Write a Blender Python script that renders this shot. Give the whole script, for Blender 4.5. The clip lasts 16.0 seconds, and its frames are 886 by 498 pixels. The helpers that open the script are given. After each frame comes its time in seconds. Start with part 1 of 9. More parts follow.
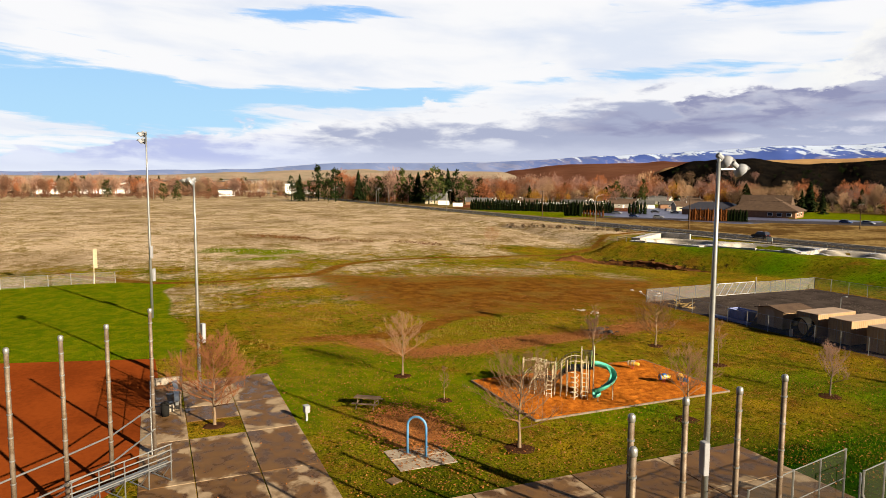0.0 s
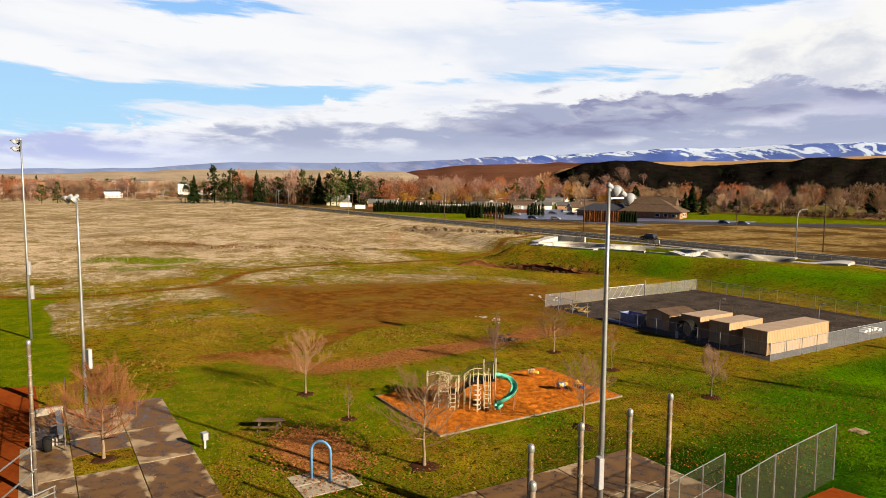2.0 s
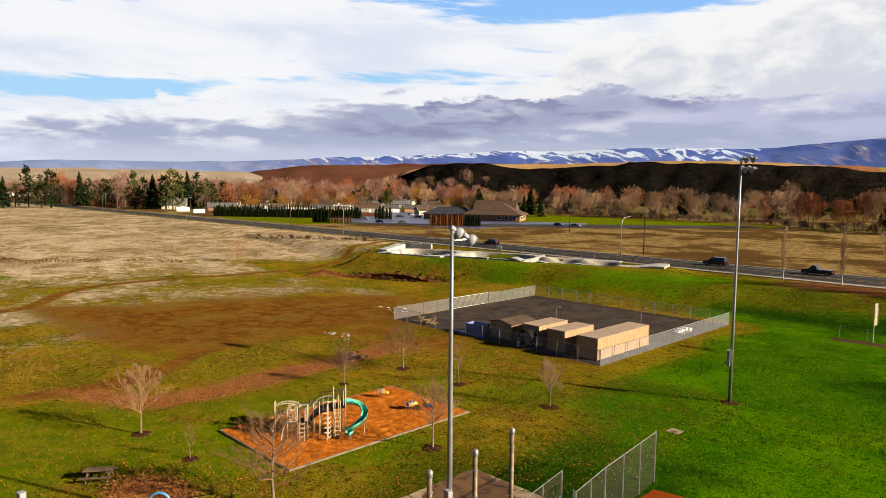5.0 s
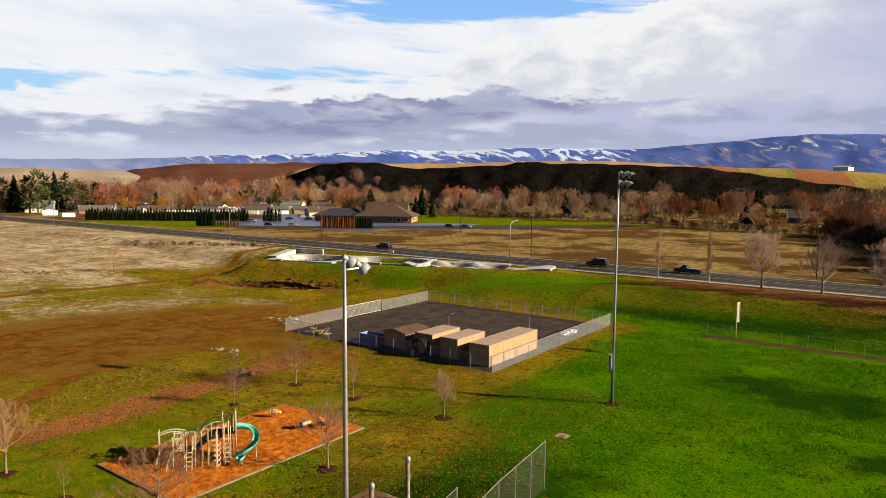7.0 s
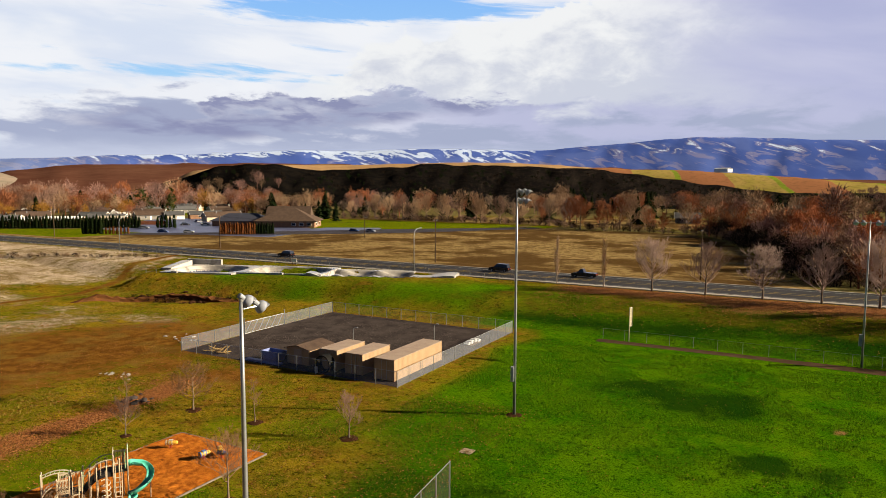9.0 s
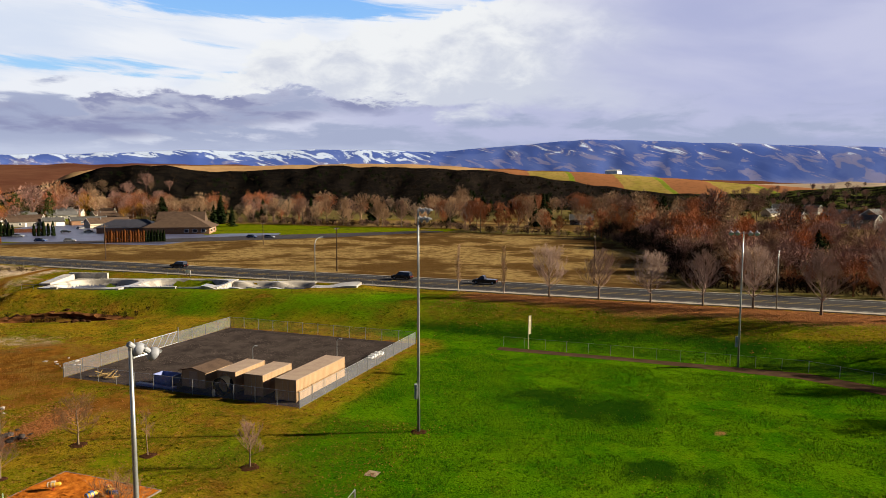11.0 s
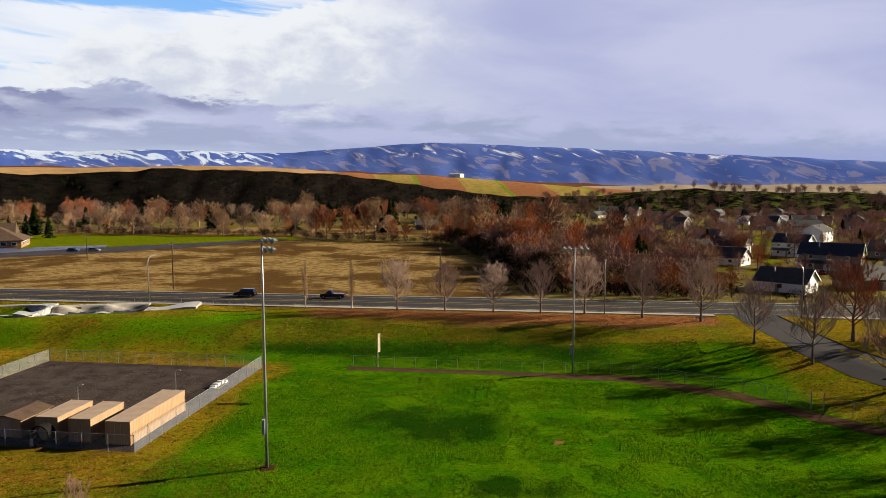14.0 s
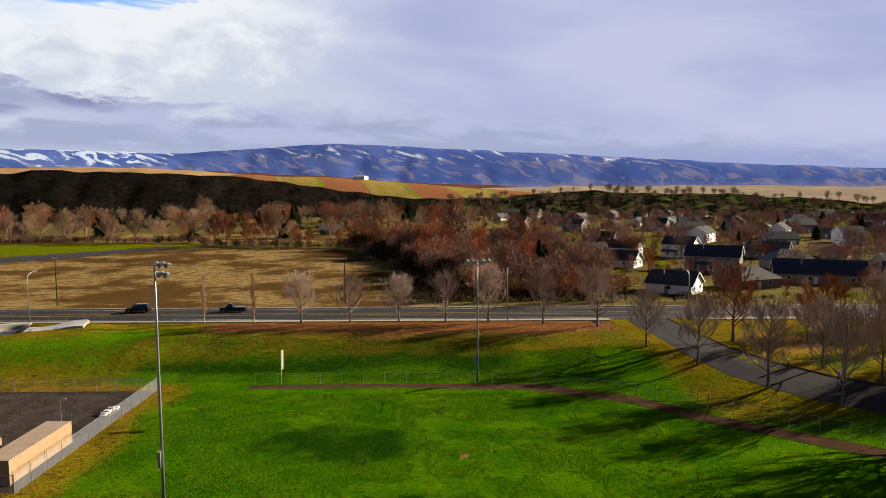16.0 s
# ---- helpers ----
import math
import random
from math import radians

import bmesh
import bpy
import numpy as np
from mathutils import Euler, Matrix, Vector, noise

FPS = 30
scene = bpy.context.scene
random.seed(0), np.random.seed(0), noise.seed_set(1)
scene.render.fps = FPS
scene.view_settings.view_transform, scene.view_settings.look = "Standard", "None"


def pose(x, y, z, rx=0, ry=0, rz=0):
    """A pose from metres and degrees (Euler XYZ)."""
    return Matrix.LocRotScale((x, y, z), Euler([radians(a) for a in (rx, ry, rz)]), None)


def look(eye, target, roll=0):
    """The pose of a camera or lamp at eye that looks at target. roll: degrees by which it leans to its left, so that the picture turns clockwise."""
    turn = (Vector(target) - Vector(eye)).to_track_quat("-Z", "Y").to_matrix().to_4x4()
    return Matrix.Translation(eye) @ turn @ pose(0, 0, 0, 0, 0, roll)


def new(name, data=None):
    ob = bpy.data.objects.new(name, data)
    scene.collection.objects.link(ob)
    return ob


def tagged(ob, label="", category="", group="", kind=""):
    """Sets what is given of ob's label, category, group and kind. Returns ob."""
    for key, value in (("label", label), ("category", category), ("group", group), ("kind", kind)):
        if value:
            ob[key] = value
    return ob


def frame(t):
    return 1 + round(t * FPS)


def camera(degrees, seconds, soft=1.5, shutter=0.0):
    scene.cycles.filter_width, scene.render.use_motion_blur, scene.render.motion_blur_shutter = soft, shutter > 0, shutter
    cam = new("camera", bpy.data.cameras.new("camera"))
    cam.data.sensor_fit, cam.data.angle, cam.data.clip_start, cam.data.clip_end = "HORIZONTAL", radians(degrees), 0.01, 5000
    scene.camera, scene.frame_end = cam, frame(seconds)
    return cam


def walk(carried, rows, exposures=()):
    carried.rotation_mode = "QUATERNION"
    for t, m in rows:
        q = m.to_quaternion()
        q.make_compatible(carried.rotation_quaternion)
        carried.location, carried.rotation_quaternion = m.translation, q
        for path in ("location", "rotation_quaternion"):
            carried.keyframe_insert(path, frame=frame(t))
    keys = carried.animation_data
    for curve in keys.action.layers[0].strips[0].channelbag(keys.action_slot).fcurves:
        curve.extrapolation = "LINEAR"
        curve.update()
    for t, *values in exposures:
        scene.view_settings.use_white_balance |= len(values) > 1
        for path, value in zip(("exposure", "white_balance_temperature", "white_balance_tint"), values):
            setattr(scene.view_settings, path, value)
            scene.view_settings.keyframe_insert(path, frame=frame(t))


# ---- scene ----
cam = camera(66.44, 16.0, soft=0.7)
PATH = [  # seconds, place, heading to the left of +y, tilt, roll
    (0, (24.72, -60.95, 16.25), 66.77, -5.50, 0.33),
    (0.5, (24.72, -60.95, 16.58), 64.76, -5.48, 0.34),
    (1, (24.72, -60.95, 16.89), 62.68, -5.47, 0.33),
    (1.5, (24.74, -60.95, 17.21), 60.71, -5.49, 0.32),
    (2, (24.76, -60.93, 17.53), 58.55, -5.47, 0.38),
    (2.5, (24.78, -60.91, 17.85), 56.41, -5.47, 0.38),
    (3, (24.78, -60.90, 18.17), 54.30, -5.46, 0.37),
    (3.5, (24.79, -60.88, 18.50), 52.17, -5.41, 0.42),
    (4, (24.79, -60.86, 18.82), 50.07, -5.40, 0.51),
    (6.5, (24.75, -60.85, 20.55), 38.90, -5.36, 0.43),
    (7, (24.76, -60.86, 20.89), 36.59, -5.39, 0.44),
    (7.5, (24.79, -60.84, 21.23), 34.25, -5.37, 0.35),
    (8, (24.85, -60.80, 21.62), 31.95, -5.38, 0.33),
    (8.5, (24.90, -60.75, 22.05), 30.22, -5.34, 0.28),
    (9, (24.93, -60.71, 22.51), 28.55, -5.29, 0.25),
    (11.5, (24.91, -60.63, 24.71), 17.96, -5.19, 0.10),
    (12, (24.88, -60.65, 25.14), 15.69, -5.14, 0.10),
    (12.5, (24.84, -60.67, 25.56), 13.47, -5.10, 0.05),
    (13, (24.84, -60.65, 25.98), 11.32, -5.07, -0.00),
    (13.5, (24.88, -60.61, 26.41), 9.31, -5.07, -0.07),
    (14, (24.94, -60.58, 26.84), 7.32, -5.07, -0.06),
    (14.5, (25.02, -60.56, 27.29), 5.34, -5.06, -0.10),
    (15, (25.07, -60.56, 27.73), 3.32, -5.02, -0.20),
    (15.5, (25.12, -60.58, 28.19), 1.30, -5.01, -0.22),
    (16, (25.17, -60.61, 28.64), -0.68, -4.99, -0.21),
]


def aimed(eye, heading, tilt, roll):
    h, p = radians(heading), radians(tilt)
    way = Vector((-math.sin(h) * math.cos(p), math.cos(h) * math.cos(p), math.sin(p)))
    return look(eye, Vector(eye) + way, roll)


walk(cam, [(t, aimed(eye, h, p, r)) for t, eye, h, p, r in PATH],
     exposures=[(0.0, 1.66, 6480, 10), (4.0, 1.63, 6430, 10), (9.0, 1.56, 6280, 10), (16.0, 1.55, 6080, 10)])

# ---- light ----
SUN = Vector((0.85, 0.383, 0.36)).normalized()
sun_data = bpy.data.lights.new("sun", "SUN")
CLOUD_LIGHT = 0.286
sun_data.energy, sun_data.angle, sun_data.color = 5.0, radians(0.6), (1.0, 0.82, 0.56)
sun = new("sun", sun_data)
sun.matrix_world = look((0, 0, 80), Vector((0, 0, 80)) - SUN)


class Nodes:
    """Short-hand for building a node tree."""

    def __init__(self, tree):
        self.tree = tree
        tree.nodes.clear()

    def add(self, kind, **settings):
        node = self.tree.nodes.new(kind)
        for key, value in settings.items():
            if key == "operation":
                node.operation = value
            elif key == "blend_type":
                node.blend_type = value
            elif key == "data_type":
                node.data_type = value
        return node

    def put(self, value, socket):
        if isinstance(value, bpy.types.NodeSocket):
            self.tree.links.new(value, socket)
        elif value is not None:
            socket.default_value = value

    def math(self, operation, a, b=None, c=None, clamp=False):
        node = self.add("ShaderNodeMath", operation=operation)
        node.use_clamp = clamp
        for n, v in enumerate((a, b, c)):
            self.put(v, node.inputs[n])
        return node.outputs[0]

    def ramp(self, fac, a, b, low=0.0, high=1.0):
        node = self.add("ShaderNodeMapRange")
        node.interpolation_type = "SMOOTHSTEP"
        for n, v in enumerate((fac, a, b, low, high)):
            self.put(v, node.inputs[n])
        return node.outputs[0]

    def mix(self, fac, a, b, blend="MIX"):
        node = self.add("ShaderNodeMix", data_type="RGBA", blend_type=blend)
        self.put(fac, node.inputs[0])
        self.put(a if isinstance(a, bpy.types.NodeSocket) else (*a, 1), node.inputs[6])
        self.put(b if isinstance(b, bpy.types.NodeSocket) else (*b, 1), node.inputs[7])
        return node.outputs[2]

    def noise(self, vector, scale, detail=4.0, rough=0.55, distortion=0.0):
        node = self.add("ShaderNodeTexNoise")
        self.put(vector, node.inputs["Vector"])
        node.inputs["Scale"].default_value, node.inputs["Detail"].default_value = scale, detail
        node.inputs["Roughness"].default_value, node.inputs["Distortion"].default_value = rough, distortion
        return node.outputs["Fac"]

    def combine(self, x, y, z):
        node = self.add("ShaderNodeCombineXYZ")
        for n, v in enumerate((x, y, z)):
            self.put(v, node.inputs[n])
        return node.outputs[0]


def sky():
    world = bpy.data.worlds.new("sky")
    scene.world = world
    world.use_nodes = True
    n = Nodes(world.node_tree)
    blue = n.add("ShaderNodeTexSky")
    blue.sky_type, blue.sun_disc = "NISHITA", False
    blue.sun_elevation, blue.sun_rotation = math.asin(SUN.z), math.atan2(SUN.x, SUN.y)
    blue.air_density, blue.dust_density, blue.ozone_density = 0.25, 0.05, 2.0
    blue.altitude = 2500
    way = n.add("ShaderNodeTexCoord").outputs["Generated"]
    sep = n.add("ShaderNodeSeparateXYZ")
    n.put(way, sep.inputs[0])
    x, y, z = sep.outputs
    az = n.math("MULTIPLY", n.math("ARCTAN2", x, y), 180 / math.pi)
    el = n.math("MULTIPLY", n.math("ARCSINE", z), 180 / math.pi)

    def field(sx, sy, detail, rough, shift=0.0, tilt=0.0, twist=0.3):
        u = n.math("ADD", n.math("MULTIPLY", az, sx), n.math("MULTIPLY", el, tilt))
        return n.noise(n.combine(n.math("ADD", u, shift), n.math("MULTIPLY", el, sy), shift), 1.0, detail, rough, twist)

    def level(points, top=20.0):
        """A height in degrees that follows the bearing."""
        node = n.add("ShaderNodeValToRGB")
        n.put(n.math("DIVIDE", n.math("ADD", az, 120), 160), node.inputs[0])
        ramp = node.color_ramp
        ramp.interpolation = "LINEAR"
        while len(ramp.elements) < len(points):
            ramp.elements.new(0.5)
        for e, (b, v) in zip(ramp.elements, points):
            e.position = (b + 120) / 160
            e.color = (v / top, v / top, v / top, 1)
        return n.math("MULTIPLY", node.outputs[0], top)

    def patch(b, e, rb, re):
        u = n.math("DIVIDE", n.math("SUBTRACT", az, b), rb)
        v = n.math("DIVIDE", n.math("SUBTRACT", el, e), re)
        d = n.math("ADD", n.math("MULTIPLY", u, u), n.math("MULTIPLY", v, v))
        return n.math("POWER", 2.718, n.math("MULTIPLY", d, -1.0))

    def off(noise, amount):
        return n.math("MULTIPLY", n.math("SUBTRACT", noise, 0.5), amount)

    # open blue, palest low in the west
    sky_blue = n.mix(n.ramp(el, 3, 20), (0.52, 0.84, 1.10), (0.26, 0.56, 1.10))
    # thin streaked cloud high up, open to the blue low in the west
    streak = field(0.055, 0.36, 9, 0.55, 3.0, 0.16, 0.6)
    wisp = field(0.12, 0.95, 7, 0.62, 11.0, 0.35, 0.4)
    cover = n.math("ADD", n.math("MULTIPLY", streak, 0.62), n.math("MULTIPLY", wisp, 0.38))
    cover = n.math("ADD", cover, n.ramp(az, -100, -58, 0.015, 0.10))
    for b, e, rb, re, k in ((-91, 6.3, 10, 2.2, -0.17), (-78, 13.2, 7, 1.6, -0.17), (-72, 6.9, 10, 0.9, -0.16), (-50, 8.5, 11, 0.7, -0.14), (-34, 14.6, 11, 1.7, -0.30), (-97, 11.5, 7, 1.6, 0.10), (-86, 11.8, 6, 1.7, 0.12), (-84, 8.4, 8, 1.0, 0.12), (-66, 11, 14, 3, 0.10)):
        cover = n.math("ADD", cover, n.math("MULTIPLY", patch(b, e, rb, re), k))
    thin = n.ramp(cover, 0.44, 0.54)
    soft = field(0.07, 0.30, 6, 0.5, 71.0, 0.1)
    white = n.mix(n.ramp(soft, 0.42, 0.66), (1.09, 1.09, 1.10), (0.86, 0.92, 1.04))
    shown = n.mix(thin, sky_blue, white)
    # bright billows over the middle
    lumps = field(0.26, 0.46, 11, 0.6, 21.0, 0.0, 0.25)
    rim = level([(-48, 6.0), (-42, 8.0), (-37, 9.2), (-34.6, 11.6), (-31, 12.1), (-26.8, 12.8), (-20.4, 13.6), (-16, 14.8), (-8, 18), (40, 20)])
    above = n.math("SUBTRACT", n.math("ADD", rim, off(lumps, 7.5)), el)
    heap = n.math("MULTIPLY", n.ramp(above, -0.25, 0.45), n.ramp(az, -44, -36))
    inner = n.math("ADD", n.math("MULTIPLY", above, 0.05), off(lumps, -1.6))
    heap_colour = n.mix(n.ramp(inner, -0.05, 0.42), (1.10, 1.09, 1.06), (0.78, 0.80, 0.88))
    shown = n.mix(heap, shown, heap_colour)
    # the violet-grey veil of the east
    veil = n.ramp(n.math("ADD", n.math("ADD", az, n.math("MULTIPLY", el, 0.5)), off(soft, 16)), -10, 6)
    haze = field(0.05, 0.16, 5, 0.5, 91.0, 0.05)
    shown = n.mix(veil, shown, n.mix(n.ramp(haze, 0.36, 0.66), (0.70, 0.70, 0.89), (0.54, 0.56, 0.80)))
    # the grey bank over the mountains
    edge = field(0.20, 0.55, 11, 0.6, 31.0)
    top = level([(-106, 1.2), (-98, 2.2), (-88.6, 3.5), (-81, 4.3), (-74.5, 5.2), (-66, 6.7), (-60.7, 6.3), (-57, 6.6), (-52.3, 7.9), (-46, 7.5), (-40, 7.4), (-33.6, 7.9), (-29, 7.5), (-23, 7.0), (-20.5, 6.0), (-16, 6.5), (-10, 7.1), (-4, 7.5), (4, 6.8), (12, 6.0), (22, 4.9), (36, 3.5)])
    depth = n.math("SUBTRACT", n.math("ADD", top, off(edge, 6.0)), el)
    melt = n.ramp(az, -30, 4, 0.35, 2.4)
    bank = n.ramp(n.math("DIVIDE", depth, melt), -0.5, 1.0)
    roll = field(0.15, 0.60, 10, 0.56, 41.0, 0.05)
    # lit tops, then grey folds below them
    grey = n.ramp(n.math("ADD", n.math("MULTIPLY", depth, 0.26), off(roll, 4.6)), 0.0, 0.9)
    body = n.mix(grey, n.mix(n.ramp(az, -46, -22), (1.06, 1.06, 1.08), (0.62, 0.63, 0.83)), (0.49, 0.53, 0.70))
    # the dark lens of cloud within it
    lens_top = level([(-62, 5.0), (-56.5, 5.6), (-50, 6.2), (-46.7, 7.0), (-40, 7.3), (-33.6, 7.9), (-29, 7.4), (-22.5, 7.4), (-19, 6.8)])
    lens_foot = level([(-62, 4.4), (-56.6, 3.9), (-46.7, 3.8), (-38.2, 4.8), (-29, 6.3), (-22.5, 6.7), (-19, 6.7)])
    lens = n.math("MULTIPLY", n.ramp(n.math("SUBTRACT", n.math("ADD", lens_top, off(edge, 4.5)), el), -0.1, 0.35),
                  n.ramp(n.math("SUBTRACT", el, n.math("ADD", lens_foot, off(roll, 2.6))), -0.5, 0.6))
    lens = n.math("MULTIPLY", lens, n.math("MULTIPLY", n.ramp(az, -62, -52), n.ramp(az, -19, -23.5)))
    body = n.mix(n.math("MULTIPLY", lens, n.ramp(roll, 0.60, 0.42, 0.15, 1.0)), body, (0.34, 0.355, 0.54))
    # a paler, then bluer foot towards the horizon
    foot = n.ramp(n.math("ADD", el, off(roll, 2.4)), 4.0, 2.2)
    body = n.mix(n.math("MULTIPLY", foot, 0.8), body, n.mix(n.ramp(az, -26, -10), n.mix(n.ramp(az, -84, -68), (0.84, 0.90, 1.08), (0.72, 0.76, 0.90)), (0.42, 0.46, 0.74)))
    violet = n.math("MULTIPLY", n.ramp(az, -104, -92), n.ramp(az, -76, -84))
    body = n.mix(n.math("MULTIPLY", violet, n.ramp(roll, 0.38, 0.6)), body, (0.58, 0.64, 0.94))
    shown = n.mix(bank, shown, body)
    # bright haze at the very bottom of the west
    shown = n.mix(n.math("MULTIPLY", n.ramp(el, 2.3, 0.6), n.ramp(az, -70, -86)), shown, (0.88, 0.93, 1.05))
    clouds = n.add("ShaderNodeBackground")
    n.put(shown, clouds.inputs[0])
    clouds.inputs[1].default_value = CLOUD_LIGHT
    clear = n.add("ShaderNodeBackground")
    n.put(blue.outputs[0], clear.inputs[0])
    clear.inputs[1].default_value = 0.026
    out = n.add("ShaderNodeOutputWorld")
    # the cloud lies low before the camera; overhead and behind it the sky is open
    mixed = n.add("ShaderNodeMixShader")
    low = n.math("MULTIPLY", n.ramp(el, 18, 26, 1.0, 0.0), n.ramp(n.math("ABSOLUTE", n.math("ADD", az, 32)), 78, 115, 1.0, 0.0))
    n.put(n.math("MULTIPLY", low, 0.97), mixed.inputs[0])
    n.tree.links.new(clear.outputs[0], mixed.inputs[1])
    n.tree.links.new(clouds.outputs[0], mixed.inputs[2])
    n.tree.links.new(mixed.outputs[0], out.inputs[0])


sky()

# ---- materials ----


def surface(name, base, other=None, scale=1.0, fine=None, rough=0.8, metal=0.0, bump=0.0, amount=1.0, spread=0.0,
            gloss=None, wet=0.0):
    """A material of two colours mixed at two scales (metres), with relief. spread: random lightness of each object."""
    m = bpy.data.materials.new(name)
    m.use_nodes = True
    n = Nodes(m.node_tree)
    where = n.add("ShaderNodeTexCoord").outputs["Object"]
    other = other or tuple(c * 0.7 for c in base)
    big = n.noise(where, 1.0 / scale, 5, 0.6)
    small = n.noise(where, 1.0 / (fine or scale * 0.12), 4, 0.65)
    both = n.math("ADD", n.math("MULTIPLY", big, 0.6), n.math("MULTIPLY", small, 0.4))
    colour = n.mix(n.math("MULTIPLY", n.ramp(both, 0.36, 0.66), amount), base, other)
    if spread:
        pick = n.add("ShaderNodeObjectInfo").outputs["Random"]
        colour = n.mix(1.0, colour, n.combine_grey(n.math("MULTIPLY_ADD", pick, 2 * spread, 1 - spread)), "MULTIPLY")
    bsdf = n.add("ShaderNodeBsdfPrincipled")
    n.put(colour, bsdf.inputs["Base Color"])
    level = n.math("MULTIPLY_ADD", small, 0.2, rough - 0.1, clamp=True)
    if wet:
        pool = n.ramp(big, 0.50, 0.60)
        level = n.math("SUBTRACT", level, n.math("MULTIPLY", pool, wet), clamp=True)
        colour = n.mix(n.math("MULTIPLY", pool, 0.55), colour, tuple(c * 0.35 for c in base))
        n.put(colour, bsdf.inputs["Base Color"])
    n.put(level, bsdf.inputs["Roughness"])
    bsdf.inputs["Metallic"].default_value = metal
    bsdf.inputs["Specular IOR Level"].default_value = 0.5 if rough < 0.6 else 0.22 if wet else 0.0 if rough > 0.9 else 0.06
    if bump:
        relief = n.add("ShaderNodeBump")
        relief.inputs["Strength"].default_value, relief.inputs["Distance"].default_value = 0.8, bump
        n.put(both, relief.inputs["Height"])
        n.put(relief.outputs[0], bsdf.inputs["Normal"])
    n.tree.links.new(bsdf.outputs[0], n.add("ShaderNodeOutputMaterial").inputs[0])
    return m


def combine_grey(self, v):
    return self.combine(v, v, v)


Nodes.combine_grey = combine_grey


def ground_material():
    """Turf, dry grass, bare earth and fallen leaves, by the cover given for each place."""
    m = bpy.data.materials.new("ground_cover")
    m.use_nodes = True
    n = Nodes(m.node_tree)
    where = n.add("ShaderNodeTexCoord").outputs["Object"]
    masks = []
    for layer in ("cover_a", "cover_b", "cover_c"):
        a = n.add("ShaderNodeAttribute")
        a.attribute_name = layer
        s = n.add("ShaderNodeSeparateColor")
        n.put(a.outputs["Color"], s.inputs[0])
        masks += list(s.outputs[:3])
    lush, dry, dirt, leaf, field, scrub, darkened_turf, worn, mown = masks
    far = n.noise(where, 0.03, 5, 0.6)
    patch = n.noise(where, 0.14, 5, 0.62)
    mid = n.noise(where, 0.5, 5, 0.68, 0.4)
    tuft = n.noise(where, 1.5, 5, 0.72, 0.3)
    blade = n.noise(where, 7.0, 5, 0.78)
    speck = n.noise(where, 3.6, 4, 0.8)

    def cut(mask, wobble, width=0.22, swing=0.9):
        v = n.math("ADD", mask, n.math("MULTIPLY", n.math("SUBTRACT", wobble, 0.5), swing))
        return n.ramp(v, 0.5 - width, 0.5 + width)

    def over(colour, fac, other, amount=1.0):
        return n.mix(n.math("MULTIPLY", fac, amount), colour, other)

    park = n.mix(n.ramp(patch, 0.40, 0.60), (0.092, 0.098, 0.0026), (0.235, 0.160, 0.008))
    park = over(park, n.ramp(n.noise(where, 0.09, 4, 0.6, 0.5), 0.50, 0.60), (0.150, 0.150, 0.003), 0.75)
    park = over(park, n.ramp(n.noise(where, 0.24, 5, 0.65, 0.8), 0.54, 0.62), (0.150, 0.066, 0.010), 0.75)
    park = over(park, n.ramp(mid, 0.48, 0.66), (0.185, 0.090, 0.0088), 0.7)
    park = over(park, n.ramp(tuft, 0.52, 0.66), (0.2628, 0.1715, 0.0256), 0.7)
    park = over(park, n.ramp(tuft, 0.47, 0.34), (0.010, 0.0130, 0.0012), 0.9)
    park = over(park, n.ramp(blade, 0.51, 0.60), (0.0102, 0.0131, 0.0015), 0.85)
    park = over(park, n.ramp(blade, 0.44, 0.36), (0.2482, 0.1898, 0.0256), 0.6)
    park = over(park, n.ramp(speck, 0.54, 0.62), (0.020, 0.022, 0.002), 0.55)
    green = n.mix(n.ramp(patch, 0.36, 0.64), (0.027, 0.105, 0.0004), (0.068, 0.150, 0.0008))
    green = over(green, n.ramp(mid, 0.50, 0.68), (0.115, 0.170, 0.0012), 0.35)
    green = over(green, n.ramp(tuft, 0.47, 0.36), (0.0073, 0.0328, 0.0007), 0.8)
    green = over(green, n.ramp(blade, 0.51, 0.60), (0.0037, 0.0175, 0.0004), 0.85)
    green = over(green, n.ramp(blade, 0.44, 0.36), (0.130, 0.235, 0.002), 0.6)
    green = over(green, n.ramp(speck, 0.55, 0.63), (0.008, 0.034, 0.0006), 0.5)
    green = over(green, n.ramp(speck, 0.45, 0.37), (0.110, 0.220, 0.002), 0.5)
    # darker turf; on the slope this paints in tree shade
    green = over(green, cut(darkened_turf, mid, 0.3), (0.0044, 0.0219, 0.0015), 0.85)
    hay = n.mix(n.ramp(patch, 0.42, 0.58), (0.43, 0.340, 0.245), (0.20, 0.150, 0.060))
    hay = over(hay, n.ramp(mid, 0.48, 0.62), (0.53, 0.435, 0.345), 0.9)
    hay = over(hay, n.ramp(far, 0.48, 0.58), (0.125, 0.078, 0.036), 0.45)
    hay = over(hay, n.ramp(tuft, 0.47, 0.36), (0.0803, 0.0584, 0.0182), 0.8)
    hay = over(hay, n.ramp(blade, 0.51, 0.60), (0.0876, 0.0621, 0.0256), 0.8)
    lawn = n.mix(n.ramp(mid, 0.38, 0.62), (0.070, 0.108, 0.0013), (0.128, 0.136, 0.003))
    lawn = over(lawn, n.ramp(tuft, 0.47, 0.36), (0.050, 0.088, 0.001), 0.6)
    lawn = over(lawn, n.ramp(blade, 0.51, 0.62), (0.030, 0.055, 0.001), 0.7)
    earth = n.mix(n.ramp(mid, 0.40, 0.62), (0.098, 0.040, 0.0075), (0.165, 0.075, 0.012))
    earth = over(earth, n.ramp(patch, 0.48, 0.62), (0.150, 0.100, 0.020), 0.5)
